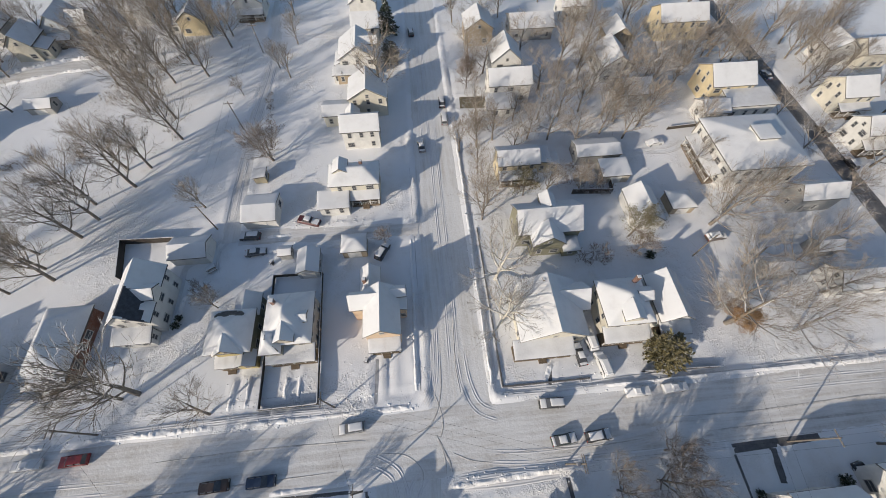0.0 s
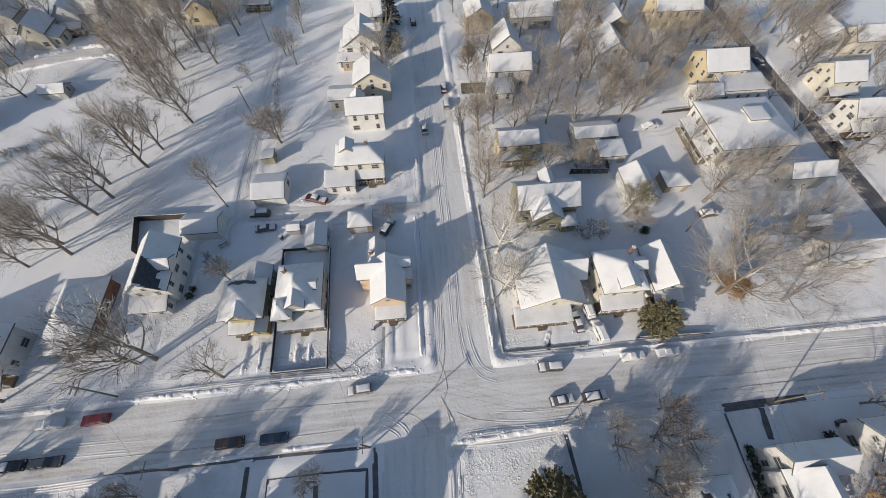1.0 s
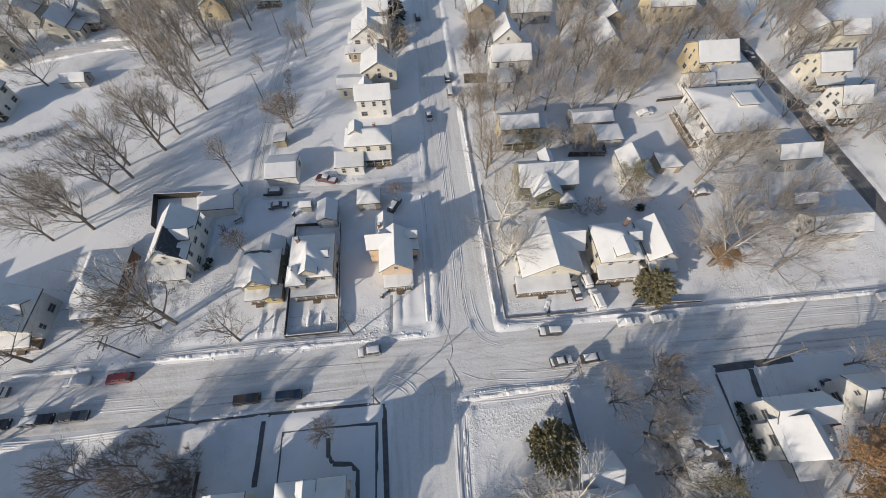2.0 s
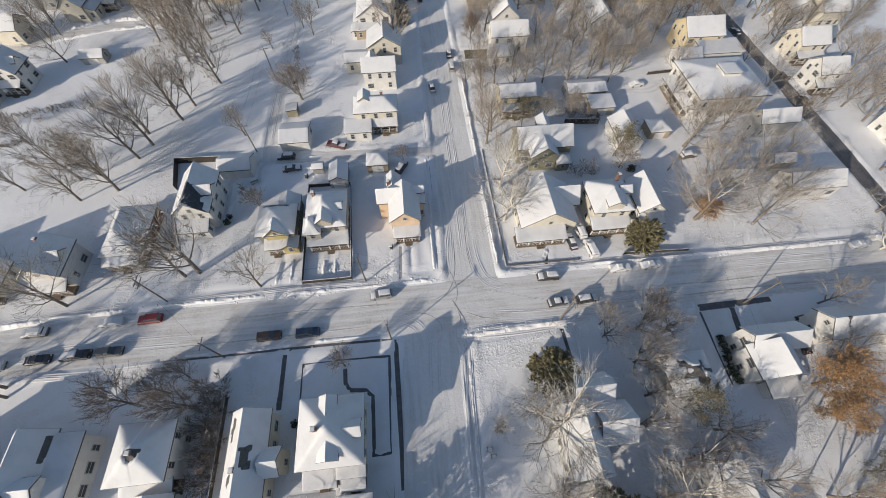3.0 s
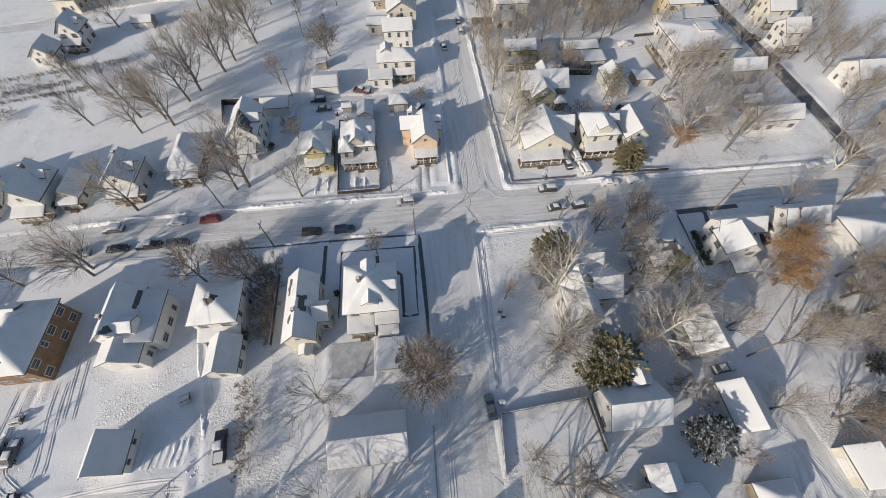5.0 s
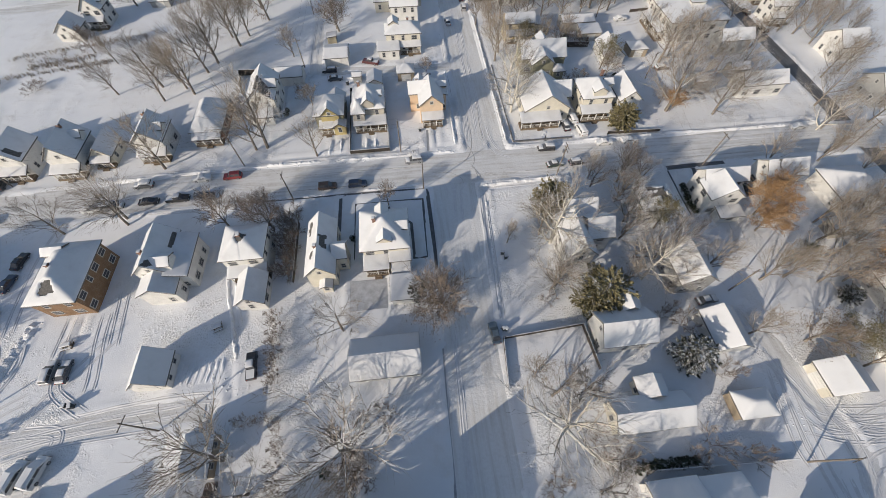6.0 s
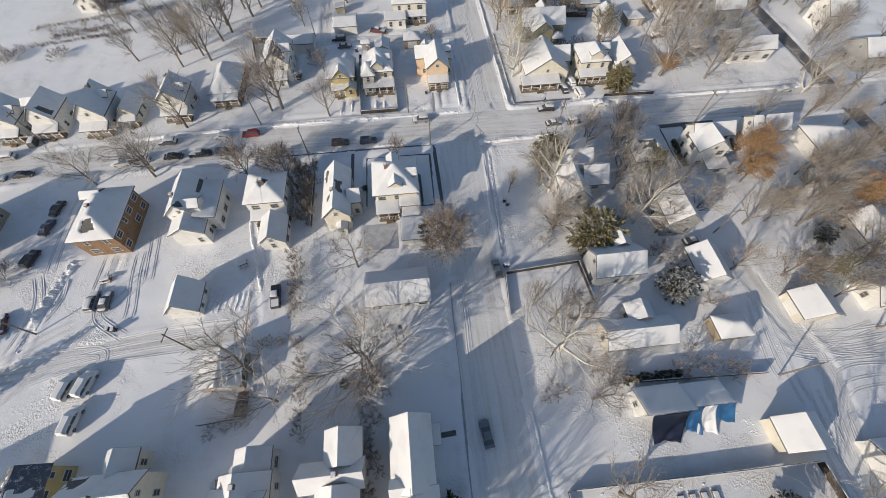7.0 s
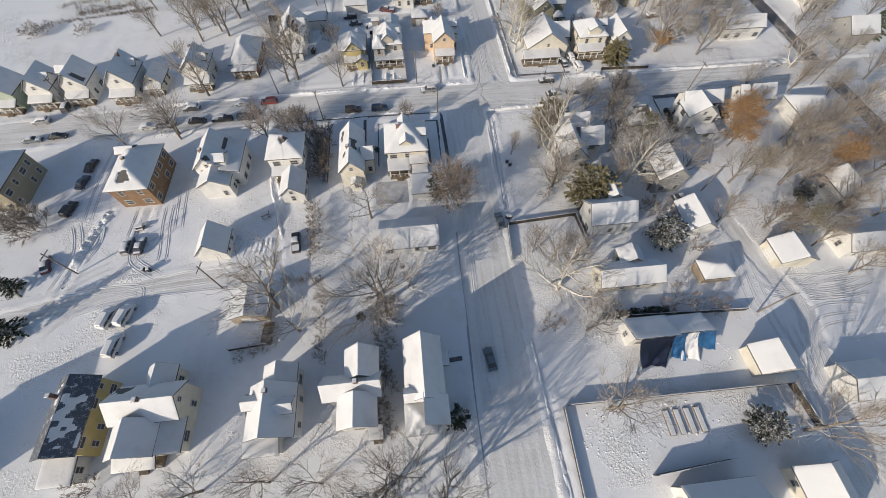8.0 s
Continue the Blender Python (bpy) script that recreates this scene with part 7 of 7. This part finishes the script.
for x, y, r in ((-26.36, -15.5, 0.8), (-44.07, 25.43, 0.9), (-43.89, 26.9, 0.8), (48.09, -9.31, 0.8), (47.88, -10.52, 0.9), (47.96, -11.73, 0.8), (47.44, -12.94, 0.9), (47.32, -14.36, 0.8), (47.41, -15.56, 0.9), (47.49, -16.77, 0.8), (60.75, -10.56, 1.2), (61.58, -8.94, 1.1), (46.57, 31.16, 1.2), (14.39, -61.91, 0.8), (15.57, -61.7, 0.9), (16.66, -61.89, 1.1), (17.85, -61.69, 0.8), (18.93, -61.88, 0.9), (20.02, -61.67, 1.1), (21.21, -61.86, 0.8), (22.3, -61.65, 0.9), (23.48, -61.84, 1.1), (24.67, -61.63, 0.8), (25.76, -61.82, 0.9)):
    LOW_SHRUB.at(x, y, r * 1.6, 20 * x, 0.9)


# ---- wheel tracks and heaped snow ----
def track(points, gauge=1.5, label="pair of wheel tracks pressed in the snow"):
    """Two shallow grooves of pressed snow along a smooth line."""
    pts = [Vector((*p, 0)) for p in points]
    line = []
    for k in range(len(pts) - 1):
        a, b, c, d = pts[max(k - 1, 0)], pts[k], pts[k + 1], pts[min(k + 2, len(pts) - 1)]
        for j in range(10):
            t = j / 10
            line.append(0.5 * (2 * b + (c - a) * t + (2 * a - 5 * b + 4 * c - d) * t * t + (3 * b - a - 3 * c + d) * t ** 3))
    line.append(pts[-1])
    vs, fs = [], []
    for s in (-1, 1):
        k0 = len(vs)
        for k, p in enumerate(line):
            d = (line[min(k + 1, len(line) - 1)] - line[max(k - 1, 0)]).normalized()
            n = Vector((d.y, -d.x, 0))
            fade = min(1.0, k / 4, (len(line) - 1 - k) / 4) * (0.88 + 0.12 * math.sin(k * 0.9 + s))
            for off, dz in ((-0.34, -0.02), (-0.2, 0.10), (-0.11, 0.02), (0.11, 0.02), (0.2, 0.10), (0.34, -0.02)):
                q = p + n * (s * gauge / 2 + off)
                vs.append((q.x, q.y, max(ground_z(q.x, q.y), -0.075) + dz * fade - 0.03 * (1 - fade) + 0.012 * math.sin(k * 1.7 + off * 9)))
        for k in range(len(line) - 1):
            for j in range(5):
                a = k0 + k * 6 + j
                fs.append((a, a + 1, a + 7, a + 6))
    me = mesh_from("wheel tracks", vs, fs, TRACK, True)
    return tagged(new("wheel_track", me), label, "wheel track", kind="structure")


track([(49.09, -49.76), (51.41, -56.67), (51.94, -63.6), (49.92, -71.53), (47.72, -81.4)])
track([(50.29, -49.34), (50.43, -55.7), (54.54, -60.59), (62.43, -60.95), (69.35, -59.33)])
track([(49.34, -69.57), (51.94, -64.59), (57.08, -62.92), (65.36, -63.57)])
track([(50.62, -56.29), (52.57, -60.03), (58.11, -58.75), (65.43, -57.42)])
track([(47.92, -79.44), (49.73, -71.53), (53.5, -67.14), (61.4, -66.41)])
track([(-68.15, -45.37), (-74.8, -40.9), (-75.72, -37.93)])
track([(-88.96, -47.05), (-87.33, -37.12), (-90.48, -29.18)])
track([(-88.13, -48.02), (-82.75, -46.75), (-72.99, -46.82), (-72.28, -49.76)])
track([(-87.83, -31.14), (-88.72, -21.09), (-88.61, -10.92), (-87.3, -4.74)])
track([(27.31, 10.24), (27.1, 8.61), (27.69, 7.28)])
track([(30.94, 9.03), (30.92, 7.6)])
track([(-39.54, 35.32), (-40.25, 40.18), (-38.66, 43.78)])
track([(53.86, 59.73), (61.76, 59.03), (67.46, 61.65)], 1.5)
track([(12.11, 4.87), (8.47, 6.7), (6.86, 10.8), (6.47, 16.56)])
track([(-0.64, -1.51), (-2.66, -3.97), (-3.26, -8.05), (-3.64, -14.15)])
track([(-9.75, 1.11), (-5.49, -1.53), (-4.27, -6.02)])
track([(40.31, 0.54), (28.22, -0.96), (16.12, -1.23), (8.05, -0.45)])
track([(-44.58, 0.72), (-60.76, 0.98), (-76.87, 0.16), (-92.84, -2.17)])
track([(56.42, 5.13), (72.4, 5.11), (90.23, 4.6)])


for line in ([(-77.4, -26.8), (-77.5, -31.2), (-77.5, -35.4)], [(-71.5, -26.2), (-71.1, -31.9), (-70.0, -38.4), (-69.9, -41.5)], [(-69.7, -22.0), (-68.9, -28.7), (-68.3, -34.2)],
             [(-88, -54), (-81.7, -49.4), (-75.6, -47.6), (-66.0, -46.5), (-57.9, -46.0), (-50.8, -45.3)], [(-85.6, -51.7), (-75.2, -48.7), (-63.6, -47.8), (-53.6, -47.5)],
             [(-87.7, -55.3), (-82.7, -49.5), (-77.8, -44.1), (-73.5, -38.1), (-67.8, -30.9)], [(-84.9, -53.2), (-80.5, -47.6), (-75.6, -41.4)], [(-90, -48), (-84, -43.6), (-78.4, -40.6)],
             [(45.5, -49.8), (44.0, -56.8), (43.2, -62.1), (43.8, -64.8)], [(45.3, -47.8), (47.5, -52.4), (48.8, -56.1), (51.3, -57.6), (59.8, -58.5), (69.0, -58.3)], [(44.9, -59.1), (51.2, -61.4), (59.6, -62.0), (66.6, -61.5)],
             [(46.6, -47.2), (46.2, -54), (45.4, -62), (45.2, -70)], [(44.9, -71.0), (44.6, -76.0), (44.2, -82.7), (43.2, -87.5)], [(47.4, -66), (46.6, -74), (46.2, -84)], [(46.4, -56), (49, -59.8), (55, -60.2), (64, -60.0)],
             [(-36, 116), (-28, 115), (-20, 113.6), (-13, 112)], [(-38.6, 44), (-38.6, 60), (-38.0, 78), (-36.4, 100), (-37.6, 116)], [(5.2, 12), (5.6, 30), (5.8, 52), (6.2, 80)], [(4.2, 60), (4.6, 84), (5.2, 110)]):
    track(line)


def bank(points, width, height, seed, label="ridge of shovelled snow in lumps"):
    """A ridge of heaped snow, broken in lumps, along a line."""
    pts = [Vector((*p, 0)) for p in points]
    rows = []
    for a, b in zip(pts, pts[1:]):
        n = max(2, int((b - a).length / 0.35))
        rows += [a.lerp(b, k / n) for k in range(n)]
    rows.append(pts[-1])
    vs, fs, w = [], [], 8
    for k, p in enumerate(rows):
        d = (rows[min(k + 1, len(rows) - 1)] - rows[max(k - 1, 0)]).normalized()
        side = Vector((d.y, -d.x, 0))
        end = min(1.0, k / 4, (len(rows) - 1 - k) / 4)
        for j in range(w + 1):
            u = j / w - 0.5
            q = p + side * (u * width * (0.75 + 0.5 * float(vnoise(p.x, p.y, 1.9, seed))))
            lump = 0.25 + 1.1 * float(vnoise(q.x, q.y, 0.55, seed + 3)) * (0.4 + float(vnoise(q.x, q.y, 2.3, seed + 5)))
            z = ground_z(q.x, q.y) + height * end * lump * max(0.0, 1 - (2 * u) ** 2) - (0.05 if j in (0, w) or end == 0 else 0.0)
            vs.append((q.x, q.y, z))
    for k in range(len(rows) - 1):
        for j in range(w):
            a = k * (w + 1) + j
            fs.append((a, a + 1, a + w + 2, a + w + 1))
    me = mesh_from("snow bank", vs, fs, SNOW, False)
    if me.polygons[0].normal.z < 0:
        me.flip_normals()
    return tagged(new("snow_bank", me), label, "snow bank", kind="structure")


for k, (line, w, hgt) in enumerate((([(-83.6, -27.1), (-85.0, -32.4), (-86.1, -37.9), (-86.6, -41.4)], 1.9, 0.7), ([(-51.0, -18.6), (-49.8, -25.7), (-47.9, -31.7), (-46.2, -38.6)], 0.8, 0.4),
                                    ([(-49.4, -19.6), (-48.0, -26.7), (-46.2, -32.7)], 0.7, 0.35), ([(-54, 7.5), (-44, 7.7), (-34, 7.8)], 1.0, 0.3), ([(-47, -2.4), (-37, -2.5), (-28, -2.3)], 0.9, 0.28), ([(-25, -2.2), (-15, -2.1), (-10.6, -1.6)], 0.8, 0.3),
                                    ([(2.8, -4.0), (12, -3.7), (20, -3.4)], 1.0, 0.3), ([(-30, 7.6), (-18, 7.7), (-8, 7.7), (-2.2, 7.8)], 0.9, 0.26), ([(-84, 5.8), (-70, 7.2), (-58, 7.4)], 1.0, 0.3), ([(30, 8.0), (52, 7.9), (74, 7.6), (92, 7.4)], 0.8, 0.24),
                                    ([(-1.5, 10), (-1.2, 24), (-0.8, 40)], 0.7, 0.25), ([(11.3, 10), (11.4, 26), (11.6, 44), (11.9, 70)], 0.8, 0.28), ([(3.0, -7), (2.2, -20), (1.4, -34)], 0.7, 0.3), ([(0.2, -64), (0.4, -75), (0.8, -90)], 0.7, 0.2),
                                    ([(-33, 40.2), (-24, 39.6), (-15, 39.8), (-8, 39.4)], 1.0, 0.4), ([(-31, 43.4), (-24.6, 43.6)], 0.9, 0.4), ([(-111, 104), (-94, 109.2), (-76, 110.6)], 1.3, 0.6), ([(-110, 98.4), (-94, 103.4), (-76, 105.4)], 1.2, 0.5),
                                    ([(-44.6, 25), (-44.2, 31), (-41, 36)], 0.9, 0.35),
                                    ([(20.4, 9.6), (21.6, 11.8), (22.6, 12.9)], 0.9, 0.35), ([(-23.4, 10.4), (-23.2, 14.6)], 0.8, 0.35), ([(-21.2, 10.4), (-21.0, 14.8)], 0.7, 0.3), ([(-32.4, 9.8), (-31.6, 15.6)], 0.8, 0.3), ([(-29.6, 9.8), (-29.4, 15.6)], 0.7, 0.3))):
    bank(line, w, hgt, 60 + 7 * k)
for k in range(9):
    bank([(-56.4 + 1.02 * k, -37.4), (-56.5 + 1.02 * k, -39.6), (-56.9 + 1.02 * k, -42.0)], 0.5 + 0.12 * (k % 3), 0.14 + 0.05 * (k % 4), 300 + k, "strips of snow left by a shovel")


def brush(lines, count, seed):
    """Dry weeds and brush standing out of the snow in strips."""
    rnd = random.Random(seed)
    vs, fs = [], []
    for _ in range(count):
        line, spread = lines[rnd.randrange(len(lines))]
        k = rnd.randrange(len(line) - 1)
        t = rnd.random()
        x = line[k][0] + (line[k + 1][0] - line[k][0]) * t + rnd.gauss(0, 0.5)
        y = line[k][1] + (line[k + 1][1] - line[k][1]) * t + rnd.gauss(0, spread)
        z = ground_z(x, y) - 0.05
        for _ in range(5):
            a, r, h = rnd.uniform(0, 6.3), rnd.uniform(0.1, 0.5), rnd.uniform(0.35, 1.0)
            k0 = len(vs)
            dx, dy = math.cos(a), math.sin(a)
            vs.extend(((x - 0.05 * dy, y + 0.05 * dx, z), (x + 0.05 * dy, y - 0.05 * dx, z), (x + dx * r, y + dy * r, z + h)))
            fs.append((k0, k0 + 1, k0 + 2))
    me = mesh_from("brush", vs, fs, BRUSHWEED)
    return tagged(new("dry_brush", me), "strips of dry weeds standing out of the snow", "brush", kind="stuff")


brush((([(-128, 60), (-115.7, 63.1), (-107.8, 64.7), (-99.8, 66.7), (-91.6, 68.9)], 0.7), ([(-126, 50), (-110.8, 52.7), (-103.2, 54.1), (-96.9, 55.7)], 0.6), ([(-120, 55), (-112.6, 56.6), (-104.0, 59.1)], 1.2),
       ([(-80, 92), (-70, 90), (-62, 84), (-56, 75)], 1.6), ([(-60, 112), (-66, 102), (-78, 96)], 2.2)), 1300, 8)


# furrows that plough and boots left along the verges
for line, g in (([(3.4, -3.03), (10.06, -2.79), (18.13, -3.05), (26.19, -2.81)], 0.6), ([(4, -4.04), (12.08, -4.21), (20.14, -3.86)], 0.5), ([(3.2, -5.17), (2.39, -14.11), (1.9, -24.22), (1.22, -36.27)], 0.6),
                ([(2.19, -5.58), (1.59, -16.14), (0.9, -28.25)], 0.5), ([(-12.22, 8.59), (-24.42, 8.76), (-38.64, 8.39), (-52.85, 8.08)], 0.7), ([(-56.92, 8.26), (-71.09, 7.8), (-85.2, 6.45)], 0.8),
                ([(12.33, 8.56), (24.27, 8.29), (38.4, 8.56), (50.46, 8.33)], 0.6), ([(56.47, 8.17), (72.46, 8.24), (90.31, 8.21)], 0.6), ([(11.52, 9.79), (11.68, 24.82), (12.05, 45.59), (12.29, 66.59)], 0.6)):
    track(line, g, "narrow furrows trodden and ploughed in the snow")
for line, g in (([(2.3, 21.72), (1.89, 14.49), (1.18, 10.38), (-0.45, 7.5)], 0.7), ([(-42.7, 39.12), (-45.35, 37.64), (-45.36, 32.99), (-45.52, 26.05)], 0.6),
                ([(-7.96, -34.33), (-8.16, -48.29), (-8.72, -62.13), (-9.08, -79.73)], 0.5), ([(-71.08, -45.61), (-63.07, -44.62), (-55.22, -44.05), (-47.53, -44.18)], 1.3),
                ([(-85.67, -41.06), (-83.71, -35.06), (-85.02, -28.08)], 0.9), ([(-47.71, -3.62), (-60.61, -3.95), (-74.71, -3.51)], 0.7), ([(28.2, -3), (40.27, -2.71), (47.29, -2.75)], 0.6)):
    track(line, g, "narrow furrows trodden and ploughed in the snow")


def smear(points, width, seed):
    """A dark streak of slush on the packed snow, of uneven width."""
    rnd = random.Random(seed)
    pts = [Vector((*p, 0)) for p in points]
    line = []
    for k in range(len(pts) - 1):
        a, b, c, d = pts[max(k - 1, 0)], pts[k], pts[k + 1], pts[min(k + 2, len(pts) - 1)]
        for j in range(8):
            t = j / 8
            line.append(0.5 * (2 * b + (c - a) * t + (2 * a - 5 * b + 4 * c - d) * t * t + (3 * b - a - 3 * c + d) * t ** 3))
    vs, fs = [], []
    for k, p in enumerate(line):
        d = (line[min(k + 1, len(line) - 1)] - line[max(k - 1, 0)]).normalized()
        n = Vector((d.y, -d.x, 0))
        taper = min(1.0, 4 * min(k + 0.1, len(line) - 0.9 - k) / len(line))
        for s in (-0.5, -0.2, 0.2, 0.5):
            q = p + n * (s * width * taper * rnd.uniform(0.5, 1.4))
            vs.append((q.x, q.y, -0.022 - (0.06 if abs(s) > 0.3 else 0.0)))
    for k in range(len(line) - 1):
        for j in range(3):
            a = k * 4 + j
            fs.append((a, a + 1, a + 5, a + 4))
    me = mesh_from("slush", vs, fs, SLUSH, True)
    return tagged(new("slush_streak", me), "dark wet slush streaked over packed snow", "slush", kind="structure")


for k, (pts, w) in enumerate((([(1.18, 3.2), (1.89, 1.56), (2.79, -0.48), (3.2, -2.31)], 0.5), ([(0.97, 10.79), (1.99, 7.5), (2.39, 4.64), (1.58, 2.38)], 0.35), ([(1.78, 1.77), (2.19, -0.07), (2.19, -2.52)], 0.3),
                              ([(3.4, 0.55), (6.43, -0.87), (9.66, -1.47)], 0.3), ([(-9.15, 1.52), (-4.08, 0.93), (-1.45, -1.31), (-1.65, -3.97)], 0.25), ([(10.07, -0.45), (18.15, -0.41), (26.21, -0.77), (36.28, -0.3)], 0.25))):
    smear(pts, w, k)
for k, (pts, w) in enumerate((([(38.32, 2.15), (54.36, 1.67), (70.35, 2.06), (88.2, 1.95)], 0.4), ([(44.31, -0.44), (60.33, -0.39), (80.23, -0.4)], 0.35), ([(-10.17, 3.57), (-26.39, 3.91), (-44.64, 3.6)], 0.3), ([(-14.2, -0.34), (-34.43, -0.65), (-56.67, -0.62)], 0.3),
                              ([(2.91, 16.56), (2.39, 9.35), (0.37, 4.83), (-4.09, 3.18)], 0.3), ([(6.07, 24.82), (5.45, 14.5), (5.84, 8.34)], 0.25))):
    smear(pts, w, k + 20)


def snow_lumps():
    """Chunks thrown up by the plough and by shovels, along kerbs and walks."""
    rnd = random.Random(5)
    bm = bmesh.new()
    bmesh.ops.create_icosphere(bm, subdivisions=1, radius=1.0)
    base = [v.co.copy() for v in bm.verts]
    tris = [[v.index for v in f.verts] for f in bm.faces]
    bm.free()
    vs, fs = [], []

    def heap(x, y, r):
        k0 = len(vs)
        z = ground_z(x, y)
        for c in base:
            f = rnd.uniform(0.7, 1.25)
            vs.append((x + c.x * r * f, y + c.y * r * f, z + 0.1 * r + c.z * r * 0.6 * f))
        fs.extend([[k0 + i for i in t] for t in tris])

    def along(line, off, count, spread, size):
        for _ in range(count):
            k = rnd.randrange(len(line) - 1)
            (ax, ay), (bx, by) = line[k], line[k + 1]
            ln = math.hypot(bx - ax, by - ay)
            t = rnd.random()
            o = off + rnd.gauss(0, spread)
            heap(ax + (bx - ax) * t + (by - ay) / ln * o, ay + (by - ay) * t - (bx - ax) / ln * o, rnd.uniform(0.08, size))

    along([(-95.94, -0.38), (-70.88, 1.8), (-40.55, 2.13)], -5.3, 58, 0.7, 0.24)
    along([(-40.55, 2.13), (-0.04, 2.37)], -5.3, 68, 0.7, 0.24)
    along([(-95.94, -0.38), (-70.88, 1.8), (-9.15, 2.34)], 5.3, 40, 0.6, 0.19)
    along([(11.09, 2.42), (46.36, 2.41)], -5.4, 45, 0.7, 0.22)
    along([(3, 2.39), (26.24, 2.38)], 5.5, 50, 0.6, 0.22)
    along([(46.36, 2.41), (95.12, 2.79)], -5.2, 50, 0.5, 0.24)
    along([(5.64, 9.36), (6.08, 62.46)], 5.4, 40, 0.6, 0.19)
    along([(5.64, 9.36), (6.08, 62.46)], -5.3, 27, 0.5, 0.18)
    along([(-0.96, 9.96), (-20.36, 9.91)], 0.0, 32, 0.5, 0.19)
    along([(-46.41, -29.6), (-47.18, -38.61), (-46.04, -44.57)], 0.0, 36, 0.7, 0.19)
    along([(-83.69, -27.05), (-87.12, -47.02)], 0.0, 32, 0.9, 0.24)
    along([(2.23, -40.26), (0.55, -62.09)], 0.0, 27, 0.4, 0.18)
    along([(-0.24, -62.09), (1.26, -94.37)], 0.4, 18, 0.6, 0.16)
    along([(-59.6, -36.73), (-51.63, -38.65)], 0.0, 40, 1.2, 0.21)
    along([(-45.19, 30.05), (-40.13, 34.26)], 0.0, 27, 0.8, 0.18)
    along([(0.8, -65.4), (8.6, -65.8), (13.4, -64.9)], 0.0, 60, 0.35, 0.14)
    along([(14.2, -65), (13.6, -70), (15.4, -74)], 0.0, 70, 0.7, 0.16)
    along([(31.6, -65.2), (33.8, -69), (34.6, -72.4)], 0.0, 60, 0.6, 0.15)
    along([(-26, -20), (-26, -26), (-36, -30)], 0.0, 60, 1.2, 0.15)
    along([(43, -50), (46, -62), (44, -84)], 0.0, 120, 1.6, 0.15)
    along([(-31, 40), (-20, 46), (-8, 46)], 0.0, 130, 2.0, 0.22)
    along([(-23, 11), (-20, 15)], 0.0, 60, 1.6, 0.18)
    along([(27, 10), (30, 18)], 0.0, 60, 1.4, 0.18)
    along([(5.23, -79.71), (15.08, -83.59)], 0.0, 90, 2.2, 0.18)
    along([(17.01, -78.69), (27.85, -82.55)], 0.0, 90, 2.0, 0.18)
    along([(5.01, -6.99), (18.1, -8.95)], 0.0, 70, 1.6, 0.14)
    along([(-33.62, 12.34), (-9.2, 13.45)], 0.0, 80, 1.6, 0.16)
    me = mesh_from("snow lumps", vs, fs, SNOW, True)
    return tagged(new("snow_lumps", me), "broken lumps of ploughed and shovelled snow", "snow", kind="stuff")


snow_lumps()
